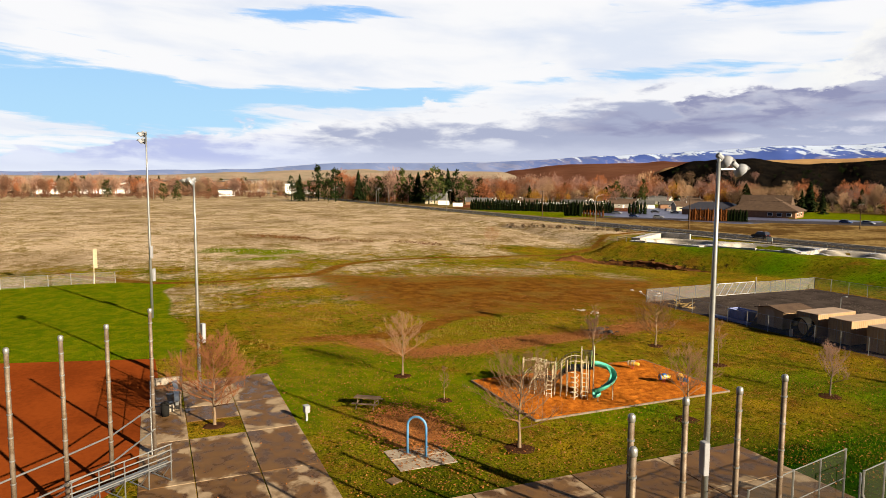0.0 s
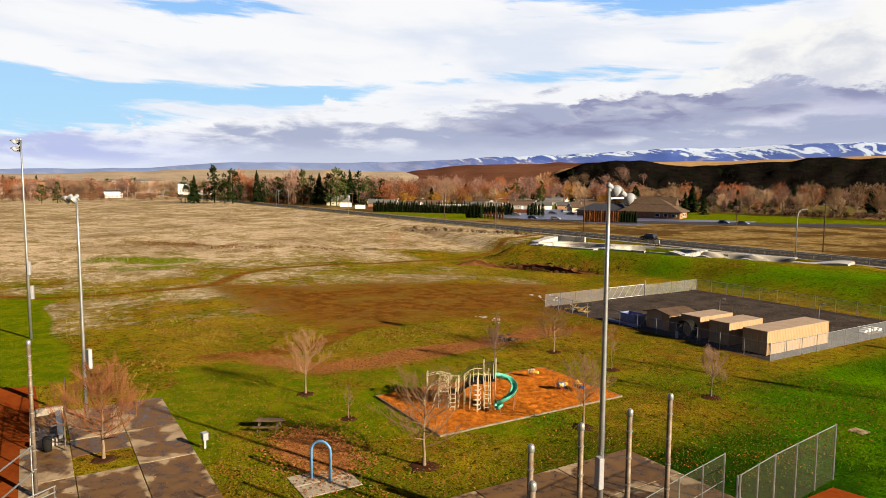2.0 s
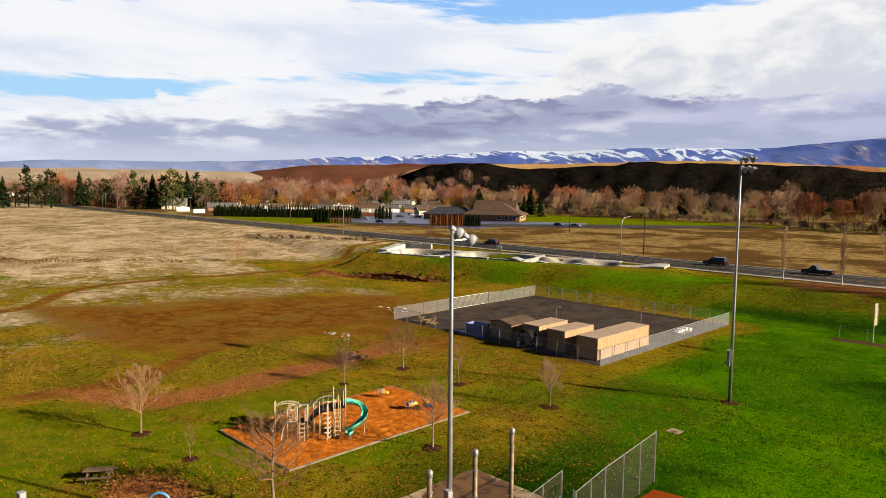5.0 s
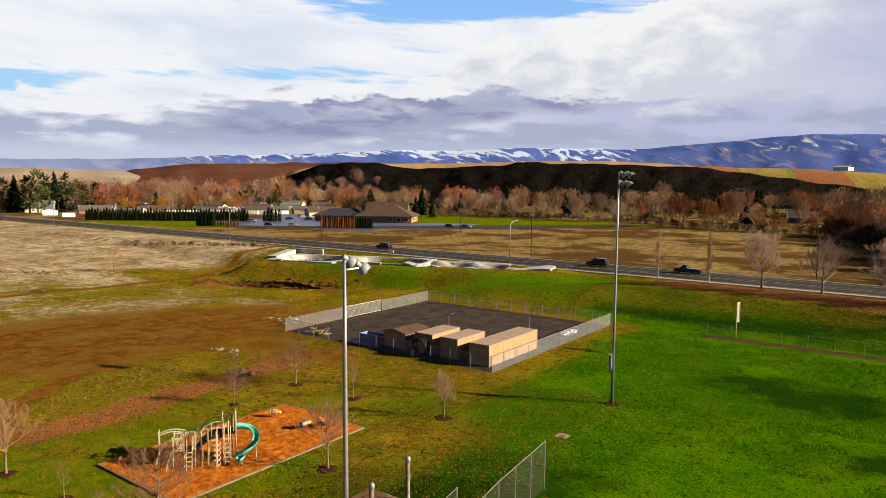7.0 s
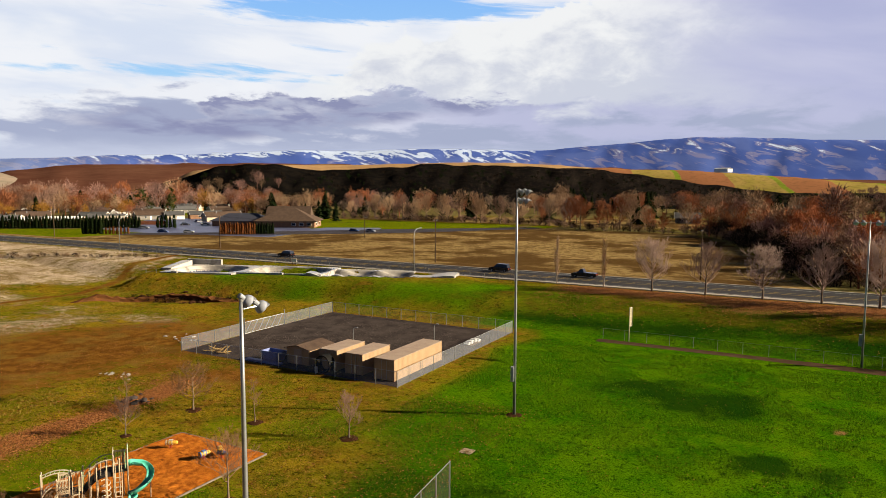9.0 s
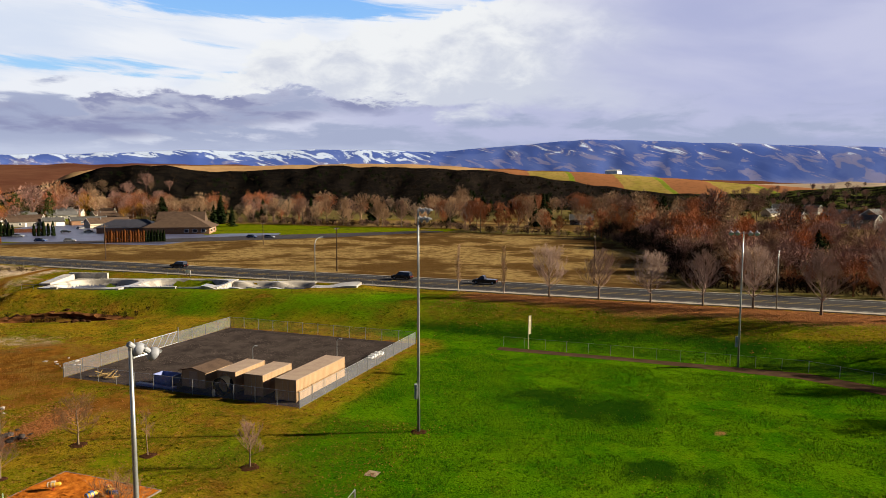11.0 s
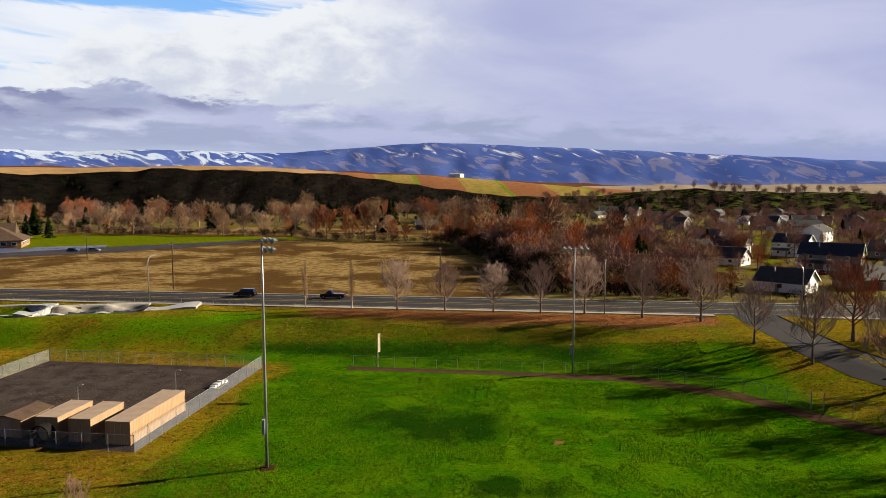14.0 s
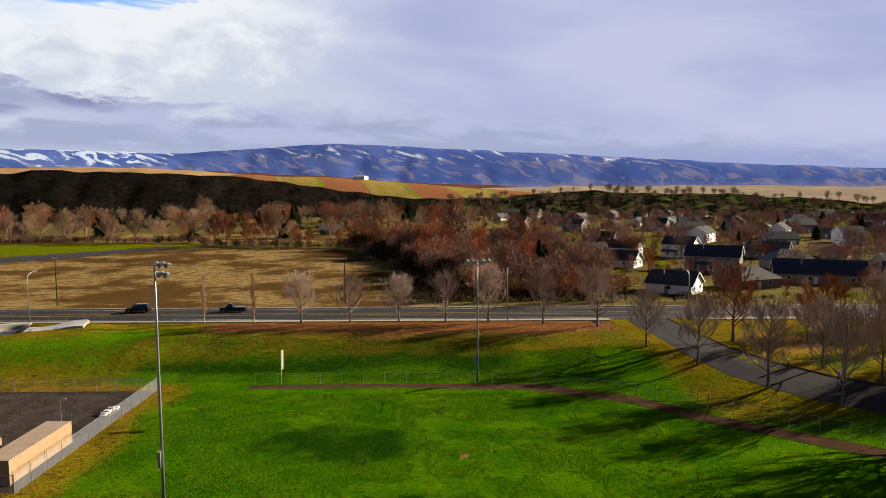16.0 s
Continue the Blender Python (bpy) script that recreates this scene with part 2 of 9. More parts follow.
    earth = over(earth, n.ramp(blade, 0.52, 0.66), (0.0328, 0.0146, 0.0044), 0.8)
    earth = over(earth, n.ramp(speck, 0.64, 0.72), (0.146, 0.1022, 0.0584), 0.7)
    litter = n.mix(n.ramp(speck, 0.44, 0.58), (0.110, 0.042, 0.014), (0.37, 0.165, 0.062))
    litter = over(litter, n.ramp(blade, 0.54, 0.64), (0.0256, 0.0102, 0.0051), 0.65)
    stubble = n.mix(n.ramp(mid, 0.40, 0.64), (0.26, 0.185, 0.078), (0.115, 0.070, 0.024))
    stubble = over(stubble, n.ramp(far, 0.45, 0.55), (0.062, 0.033, 0.0115), 0.9)
    stubble = over(stubble, n.ramp(blade, 0.52, 0.66), (0.0548, 0.0365, 0.0117), 0.6)
    bush = n.mix(n.ramp(patch, 0.42, 0.58), (0.100, 0.075, 0.033), (0.145, 0.125, 0.040))
    bush = over(bush, n.ramp(tuft, 0.48, 0.62), (0.0328, 0.0219, 0.0095), 0.7)
    colour = n.mix(cut(lush, patch, 0.3), park, green)
    colour = n.mix(cut(dry, mid, 0.25), colour, hay)
    colour = n.mix(cut(field, patch, 0.15), colour, stubble)
    colour = n.mix(cut(scrub, mid, 0.2), colour, bush)
    colour = n.mix(n.math("MULTIPLY", cut(mown, patch, 0.1, 0.3), 1.0), colour, lawn)
    colour = n.mix(cut(dirt, mid, 0.25, 1.2), colour, earth)
    colour = n.mix(cut(leaf, speck, 0.12, 1.5), colour, litter)
    colour = n.mix(cut(worn, tuft, 0.2), colour, (0.219, 0.1241, 0.0438))
    bsdf = n.add("ShaderNodeBsdfPrincipled")
    n.put(colour, bsdf.inputs["Base Color"])
    bsdf.inputs["Roughness"].default_value = 0.95
    bsdf.inputs["Specular IOR Level"].default_value = 0.0
    relief = n.add("ShaderNodeBump")
    relief.inputs["Strength"].default_value, relief.inputs["Distance"].default_value = 1.0, 0.30
    n.put(n.math("ADD", n.math("MULTIPLY", tuft, 0.55), n.math("MULTIPLY", blade, 0.45)), relief.inputs["Height"])
    n.put(relief.outputs[0], bsdf.inputs["Normal"])
    n.tree.links.new(bsdf.outputs[0], n.add("ShaderNodeOutputMaterial").inputs[0])
    return m


def mesh_fabric(name, colour, amount):
    """Woven wire or netting: mostly open."""
    m = bpy.data.materials.new(name)
    m.use_nodes = True
    n = Nodes(m.node_tree)
    where = n.add("ShaderNodeTexCoord").outputs["Object"]
    bsdf = n.add("ShaderNodeBsdfPrincipled")
    bsdf.inputs["Base Color"].default_value = (*colour, 1)
    bsdf.inputs["Roughness"].default_value, bsdf.inputs["Metallic"].default_value = 0.7, 0.0
    bsdf.inputs["Specular IOR Level"].default_value = 0.15
    clear = n.add("ShaderNodeBsdfTransparent")
    both = n.add("ShaderNodeMixShader")
    n.put(n.math("MULTIPLY_ADD", n.noise(where, 0.9, 3), 0.12, amount - 0.06), both.inputs[0])
    n.tree.links.new(clear.outputs[0], both.inputs[1])
    n.tree.links.new(bsdf.outputs[0], both.inputs[2])
    n.tree.links.new(both.outputs[0], n.add("ShaderNodeOutputMaterial").inputs[0])
    return m


def wet_concrete(name="damp_concrete", darken=0.0):
    """Broom-finished slabs drying from their joints inwards: pale tan where dry, dark brown and shiny where damp."""
    m = bpy.data.materials.new(name)
    m.use_nodes = True
    n = Nodes(m.node_tree)
    coords = n.add("ShaderNodeTexCoord")
    where = coords.outputs["Object"]
    pick = n.add("ShaderNodeObjectInfo").outputs["Random"]
    s = n.add("ShaderNodeSeparateXYZ")
    n.put(coords.outputs["Generated"], s.inputs[0])
    rim = n.math("MINIMUM", n.math("MINIMUM", s.outputs[0], n.math("SUBTRACT", 1.0, s.outputs[0])),
                 n.math("MINIMUM", s.outputs[1], n.math("SUBTRACT", 1.0, s.outputs[1])))
    broad = n.noise(where, 0.30, 4, 0.5, 0.6)
    grit = n.noise(where, 7.0, 5, 0.7)
    stain = n.noise(where, 1.1, 5, 0.6, 0.4)
    damp = n.math("ADD", n.math("MULTIPLY", rim, 0.9), n.math("MULTIPLY", n.math("SUBTRACT", broad, 0.5), 1.5))
    damp = n.math("ADD", damp, n.math("MULTIPLY_ADD", pick, 0.36, darken - 0.06))
    damp = n.ramp(n.math("ADD", damp, n.math("MULTIPLY", n.math("SUBTRACT", stain, 0.5), 0.35)), 0.13, 0.24)
    dry = n.mix(n.ramp(stain, 0.40, 0.64), (0.28, 0.215, 0.150), (0.19, 0.138, 0.090))
    dry = n.mix(n.ramp(grit, 0.54, 0.68, 0.0, 0.3), dry, (0.15, 0.115, 0.085))
    wet = n.mix(n.ramp(stain, 0.40, 0.62), (0.118, 0.066, 0.030), (0.062, 0.034, 0.016))
    bsdf = n.add("ShaderNodeBsdfPrincipled")
    n.put(n.mix(damp, dry, wet), bsdf.inputs["Base Color"])
    n.put(n.math("SUBTRACT", 0.88, n.math("MULTIPLY", damp, n.ramp(stain, 0.46, 0.62, 0.30, 0.70))), bsdf.inputs["Roughness"])
    bsdf.inputs["Specular IOR Level"].default_value = 0.08
    relief = n.add("ShaderNodeBump")
    relief.inputs["Strength"].default_value, relief.inputs["Distance"].default_value = 0.5, 0.003
    n.put(grit, relief.inputs["Height"])
    n.put(relief.outputs[0], bsdf.inputs["Normal"])
    n.tree.links.new(bsdf.outputs[0], n.add("ShaderNodeOutputMaterial").inputs[0])
    return m


def blade_material(name, dark, light):
    """Grass blades, each of its own tone."""
    m = bpy.data.materials.new(name)
    m.use_nodes = True
    n = Nodes(m.node_tree)
    pick = n.add("ShaderNodeNewGeometry").outputs["Random Per Island"]
    where = n.add("ShaderNodeTexCoord").outputs["Object"]
    tone = n.math("ADD", n.math("MULTIPLY", pick, 0.6), n.math("MULTIPLY", n.noise(where, 0.25, 4), 0.4))
    bsdf = n.add("ShaderNodeBsdfPrincipled")
    n.put(n.mix(n.ramp(tone, 0.2, 0.8), dark, light), bsdf.inputs["Base Color"])
    bsdf.inputs["Roughness"].default_value = 0.9
    bsdf.inputs["Specular IOR Level"].default_value = 0.05
    n.tree.links.new(bsdf.outputs[0], n.add("ShaderNodeOutputMaterial").inputs[0])
    return m


def leaf_material():
    """Dry fallen leaves, each of its own tone."""
    m = bpy.data.materials.new("fallen_leaf")
    m.use_nodes = True
    n = Nodes(m.node_tree)
    pick = n.add("ShaderNodeNewGeometry").outputs["Random Per Island"]
    where = n.add("ShaderNodeTexCoord").outputs["Object"]
    colour = n.mix(n.ramp(pick, 0.0, 0.45), (0.0876, 0.0328, 0.0117), (0.2482, 0.0912, 0.0234))
    colour = n.mix(n.ramp(pick, 0.55, 1.0), colour, (0.30, 0.135, 0.042))
    colour = n.mix(n.ramp(n.noise(where, 9.0, 3), 0.5, 0.62, 0.0, 0.4), colour, (0.073, 0.0328, 0.0146))
    bsdf = n.add("ShaderNodeBsdfPrincipled")
    n.put(colour, bsdf.inputs["Base Color"])
    bsdf.inputs["Roughness"].default_value = 0.85
    bsdf.inputs["Specular IOR Level"].default_value = 0.1
    n.tree.links.new(bsdf.outputs[0], n.add("ShaderNodeOutputMaterial").inputs[0])
    return m


GROUND = ground_material()
STEEL = surface("galvanised_steel", (0.3066, 0.3212, 0.3358), (0.219, 0.2336, 0.2482), 0.6, rough=0.45, metal=0.75)
RUSTED = surface("weathered_steel_tube", (0.1752, 0.146, 0.1205), (0.0876, 0.0584, 0.0365), 0.5, rough=0.6, metal=0.4, bump=0.003)
CAP = surface("bright_post_cap", (0.30, 0.305, 0.31), (0.22, 0.225, 0.23), 0.1, rough=0.4, metal=0.6)
LAMP = surface("lamp_housing", (0.2628, 0.2774, 0.3139), (0.1898, 0.2044, 0.2409), 0.3, rough=0.7, metal=0.2)
LENS = surface("lamp_glass", (0.5475, 0.584, 0.657), (0.438, 0.4818, 0.584), 0.3, rough=0.12)
BOXGREY = surface("cabinet_paint", (0.30, 0.31, 0.345), (0.24, 0.25, 0.29), 0.4, rough=0.4, metal=0.2)
CONCRETE = wet_concrete()
# damp like the plaza, with more dark area for the shade there
CONCRETE_SHADED_DAMP = wet_concrete("shaded_damp_concrete", 0.12)
EDGING = surface("edging_timber", (0.1752, 0.1387, 0.1058), (0.1095, 0.0839, 0.0621), 0.6, rough=0.85, bump=0.005)
PALE = surface("pale_concrete", (0.33, 0.30, 0.26), (0.24, 0.215, 0.185), 1.5, 0.2, rough=0.85, bump=0.004)
ASPHALT = surface("asphalt", (0.034, 0.033, 0.038), (0.021, 0.021, 0.025), 6.0, 0.2, rough=0.85, bump=0.006)
ASPHALT_OLD = surface("old_asphalt", (0.048, 0.043, 0.049), (0.024, 0.021, 0.025), 4.0, 0.3, rough=0.8, bump=0.006)
PAINT_WHITE = surface("road_paint_white", (0.4526, 0.4526, 0.438), (0.292, 0.292, 0.2847), 1.0, rough=0.7)
PAINT_YELLOW = surface("road_paint_yellow", (0.438, 0.3066, 0.0584), (0.292, 0.2044, 0.0511), 1.0, rough=0.7)
CLAY = surface("infield_clay", (0.200, 0.044, 0.0085), (0.130, 0.027, 0.006), 6.0, 0.4, rough=0.95, bump=0.008)
CINDER = surface("warning_track", (0.080, 0.049, 0.030), (0.045, 0.028, 0.019), 1.6, 0.15, rough=0.95, bump=0.02)
GRAVEL = surface("dark_gravel", (0.060, 0.049, 0.046), (0.026, 0.021, 0.021), 2.6, 0.25, rough=0.95, bump=0.09)
MULCH = surface("bark_chips", (0.47, 0.155, 0.018), (0.22, 0.058, 0.009), 0.5, 0.09, rough=0.95, bump=0.06)
TIMBER = surface("weathered_timber", (0.15, 0.105, 0.075), (0.08, 0.055, 0.04), 0.5, rough=0.85, bump=0.005)
TAN = surface("tan_container_paint", (0.300, 0.205, 0.125), (0.250, 0.168, 0.098), 1.4, 0.1, rough=0.6, bump=0.002)
ROOF_TAN = surface("container_roof", (0.3066, 0.2409, 0.1898), (0.2482, 0.1825, 0.146), 1.0, 0.15, rough=0.6, bump=0.002)
SHINGLE_BROWN = surface("brown_shingles", (0.0876, 0.0599, 0.0453), (0.0584, 0.0401, 0.0307), 1.6, 0.2, rough=0.9, bump=0.02)
SHINGLE_DARK = surface("charcoal_shingles", (0.034, 0.036, 0.052), (0.020, 0.021, 0.030), 1.6, 0.2, rough=0.5, bump=0.02, spread=0.3)
SHINGLE_GREY = surface("grey_shingles", (0.0949, 0.0949, 0.0985), (0.0657, 0.0657, 0.0693), 1.6, 0.2, rough=0.9, bump=0.02, spread=0.3)
SIDING_WHITE = surface("white_siding", (0.80, 0.80, 0.82), (0.72, 0.72, 0.74), 2.0, 0.2, rough=0.7, spread=0.08)
SIDING_GREY = surface("grey_siding", (0.24, 0.225, 0.205), (0.18, 0.17, 0.155), 2.0, 0.2, rough=0.75, spread=0.25)
SIDING_CREAM = surface("cream_siding", (0.4234, 0.365, 0.2774), (0.3504, 0.2993, 0.2263), 2.0, 0.2, rough=0.75, spread=0.15)
BRICK = surface("brown_brick", (0.2482, 0.146, 0.0876), (0.1825, 0.1022, 0.0657), 0.8, 0.1, rough=0.9, bump=0.01)
TRIM = surface("white_trim", (0.78, 0.78, 0.77), (0.68, 0.68, 0.67), 1.0, rough=0.6)
PANE = surface("window_glass", (0.0219, 0.0256, 0.0365), (0.0146, 0.0182, 0.0256), 1.0, rough=0.15)
BARK = surface("grey_bark", (0.146, 0.1132, 0.0839), (0.0876, 0.0657, 0.0511), 0.5, 0.06, rough=0.95, bump=0.01)
BARK_PALE = surface("pale_bark", (0.1825, 0.1351, 0.0912), (0.1095, 0.0766, 0.0511), 0.5, 0.06, rough=0.95, bump=0.01)
TWIG_TAN = surface("tan_twigs", (0.40, 0.270, 0.170), (0.15, 0.090, 0.055), 14.0, 1.6, rough=0.95, spread=0.2)
TWIG_RED = surface("russet_twigs", (0.29, 0.110, 0.052), (0.115, 0.045, 0.023), 14.0, 1.6, rough=0.95, spread=0.2)
TWIG_RUST = surface("rust_twigs", (0.33, 0.120, 0.050), (0.15, 0.052, 0.022), 14.0, 1.6, rough=0.95, spread=0.25)
TWIG_ROSE = surface("mauve_twigs", (0.235, 0.145, 0.110), (0.085, 0.052, 0.042), 14.0, 1.6, rough=0.95, spread=0.2)
TWIG_GREY = surface("grey_twigs", (0.23, 0.165, 0.12), (0.11, 0.083, 0.068), 9.0, 1.2, rough=0.95, spread=0.2)
TWIG_DULL = surface("dull_brown_twigs", (0.19, 0.125, 0.078), (0.085, 0.055, 0.036), 9.0, 1.2, rough=0.95, spread=0.25)
TWIG_UMBER = surface("umber_twigs", (0.17, 0.085, 0.052), (0.08, 0.042, 0.028), 9.0, 1.2, rough=0.95, spread=0.25)
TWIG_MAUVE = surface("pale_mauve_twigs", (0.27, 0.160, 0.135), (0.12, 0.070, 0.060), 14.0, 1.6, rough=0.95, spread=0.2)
# olive needles, also the sunlit tone for conifers in the dark row
NEEDLES_OLIVE_LIT = surface("olive_sunlit_needles", (0.052, 0.062, 0.016), (0.018, 0.025, 0.008), 1.0, rough=0.95, spread=0.3)
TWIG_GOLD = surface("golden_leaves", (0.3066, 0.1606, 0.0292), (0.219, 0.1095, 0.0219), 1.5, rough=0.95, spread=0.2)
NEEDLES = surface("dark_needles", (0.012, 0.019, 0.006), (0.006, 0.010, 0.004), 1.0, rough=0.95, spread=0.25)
HEDGE_RED = surface("russet_hedge", (0.1606, 0.0548, 0.0161), (0.0876, 0.0328, 0.0109), 0.8, rough=0.95, spread=0.15)
LEAVES = leaf_material()
FABRIC = mesh_fabric("chain_link", (0.33, 0.36, 0.42), 0.17)
FABRIC_FAINT = mesh_fabric("faint_chain_link", (0.365, 0.365, 0.3504), 0.12)
TWIG_YOUNG = surface("young_twigs", (0.219, 0.1314, 0.073), (0.1387, 0.0766, 0.0438), 1.0, rough=0.95, spread=0.2)
PAD = surface("dry_concrete", (0.3066, 0.2701, 0.2263), (0.1971, 0.1606, 0.1241), 1.6, 0.2, rough=0.85, bump=0.004)
FABRIC_DARK = mesh_fabric("dark_chain_link", (0.055, 0.050, 0.038), 0.2)
SCREEN = mesh_fabric("cream_screen", (0.55, 0.48, 0.34), 0.6)
NETTING = mesh_fabric("black_netting", (0.0109, 0.0109, 0.0109), 0.5)
BLUE_PAINT = surface("blue_tube_paint", (0.073, 0.219, 0.4234), (0.0584, 0.1752, 0.3504), 0.5, rough=0.4)
BLUE_TARP = surface("blue_steel", (0.060, 0.100, 0.33), (0.042, 0.070, 0.22), 0.8, rough=0.5)
PLAY_BEIGE = surface("beige_play_paint", (0.4526, 0.3869, 0.2774), (0.3796, 0.3212, 0.2263), 0.6, rough=0.45)
PLAY_POST = surface("tan_play_post", (0.40, 0.33, 0.235), (0.31, 0.25, 0.175), 0.6, rough=0.45)
PLAY_GREEN = surface("green_plastic", (0.09, 0.46, 0.35), (0.07, 0.38, 0.29), 0.8, rough=0.35)
PLAY_MINT = surface("pale_green_plastic", (0.2628, 0.4526, 0.2628), (0.2044, 0.365, 0.219), 0.8, rough=0.4)
PLAY_DARK = surface("dark_deck", (0.0219, 0.0219, 0.0219), (0.0146, 0.0146, 0.0146), 0.4, rough=0.6)
PLAY_YELLOW = surface("yellow_plastic", (0.511, 0.3066, 0.0292), (0.4015, 0.2336, 0.0219), 0.4, rough=0.4)
PLAY_BLUE = surface("blue_plastic", (0.0219, 0.0949, 0.3285), (0.0146, 0.073, 0.2555), 0.4, rough=0.4)
PLAY_RED = surface("red_plastic", (0.3285, 0.0292, 0.0219), (0.2555, 0.0219, 0.0146), 0.4, rough=0.4)
CREOSOTE = surface("utility_pole_wood", (0.0803, 0.0548, 0.0365), (0.0511, 0.035, 0.0248), 0.8, rough=0.95, bump=0.006)
WIRE = surface("cable", (0.0219, 0.0219, 0.0219), None, 1.0, rough=0.6)
CAR_DARK = surface("dark_car_paint", (0.0088, 0.0095, 0.0117), (0.0058, 0.0058, 0.0073), 1.0, rough=0.2, metal=0.3)
CAR_BLUE = surface("blue_car_paint", (0.0219, 0.0584, 0.1825), (0.0146, 0.0438, 0.146), 1.0, rough=0.2, metal=0.3)
CAR_SILVER = surface("silver_car_paint", (0.3285, 0.3358, 0.3504), (0.2774, 0.2847, 0.292), 1.0, rough=0.25, metal=0.5)
CAR_RED = surface("red_car_paint", (0.219, 0.0146, 0.0146), (0.1825, 0.0109, 0.0109), 1.0, rough=0.2, metal=0.2)
RUBBER = surface("tyre_rubber", (0.0109, 0.0109, 0.0109), None, 0.5, rough=0.9)
WHITE_SHEET = surface("white_sheeting", (0.5475, 0.5548, 0.5694), (0.4526, 0.4599, 0.4818), 0.6, rough=0.6)
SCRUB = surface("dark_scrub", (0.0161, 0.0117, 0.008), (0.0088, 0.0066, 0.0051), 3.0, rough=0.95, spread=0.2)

REDWOOD = surface("red_stained_boards", (0.16, 0.060, 0.030), (0.10, 0.040, 0.022), 2.0, 0.3, rough=0.85)
SOIL = surface("dark_mulch", (0.0548, 0.0248, 0.0131), (0.0256, 0.0124, 0.0073), 0.3, 0.05, rough=0.95, bump=0.03)
# blue of shade and reflected sky, painted into the bowl floors
SHADED_BLUE = surface("shaded_blue_grey_concrete", (0.0621, 0.0693, 0.1095), (0.0365, 0.0423, 0.0693), 3.0, 0.4, rough=0.3, bump=0.002)
TWIG_STREET = surface("grey_mauve_twigs", (0.33, 0.245, 0.215), (0.20, 0.14, 0.12), 1.5, rough=0.95, spread=0.15)
BARK_WHITE = surface("whitish_bark", (0.40, 0.34, 0.28), (0.26, 0.21, 0.17), 0.5, 0.06, rough=0.95, bump=0.01)
# wet asphalt; the blue of the reflected sky is in its base colour
CAR_PARK = surface("sky_tinted_wet_asphalt", (0.075, 0.083, 0.165), (0.042, 0.047, 0.100), 9.0, 0.4, rough=0.45, bump=0.002)
TWIG_PLAZA = surface("orange_russet_twigs", (0.175, 0.072, 0.032), (0.10, 0.040, 0.020), 1.5, rough=0.95)
TURF_BLADE = blade_material("turf_blades", (0.016, 0.062, 0.001), (0.100, 0.175, 0.002))
LAWN_BLADE = blade_material("lawn_blades", (0.036, 0.040, 0.002), (0.185, 0.145, 0.010))
PEBBLE = surface("yard_pebbles", (0.13, 0.105, 0.095), (0.05, 0.04, 0.036), 0.8, 0.1, rough=0.95)
# ---- terrain ----
FENCE_LINE = [(-400, 38), (40, 38), (53.5, 31), (60, 24), (75, 11.8), (140, -40)]


def ease(a, b, v):
    k = np.clip((np.asarray(v, float) - a) / (b - a), 0, 1)
    return k * k * (3 - 2 * k)


def along(points, x, y):
    """Distance to a polyline; negative on its right-hand side."""
    x, y = np.asarray(x, float), np.asarray(y, float)
    best, sign = np.full(np.broadcast(x, y).shape, 1e9), np.ones(np.broadcast(x, y).shape)
    for (ax, ay), (bx, by) in zip(points, points[1:]):
        ux, uy = bx - ax, by - ay
        k = np.clip(((x - ax) * ux + (y - ay) * uy) / (ux * ux + uy * uy), 0, 1)
        d = np.hypot(x - ax - k * ux, y - ay - k * uy)
        side = np.where(ux * (y - ay) - uy * (x - ax) >= 0, 1.0, -1.0)
        near = d < best
        best, sign = np.where(near, d, best), np.where(near, side, sign)
    return best * sign


def lump(x, y, size, seed):
    """Smooth value noise, 0 to 1."""
    x, y = np.asarray(x, float) / size + seed * 17.3, np.asarray(y, float) / size - seed * 9.7
    i, j = np.floor(x), np.floor(y)
    fx, fy = x - i, y - j
    fx, fy = fx * fx * (3 - 2 * fx), fy * fy * (3 - 2 * fy)

    def corner(a, b):
        v = np.sin(a * 127.1 + b * 311.7 + seed * 74.7) * 43758.5453
        return v - np.floor(v)

    return (corner(i, j) * (1 - fx) * (1 - fy) + corner(i + 1, j) * fx * (1 - fy)
            + corner(i, j + 1) * (1 - fx) * fy + corner(i + 1, j + 1) * fx * fy)


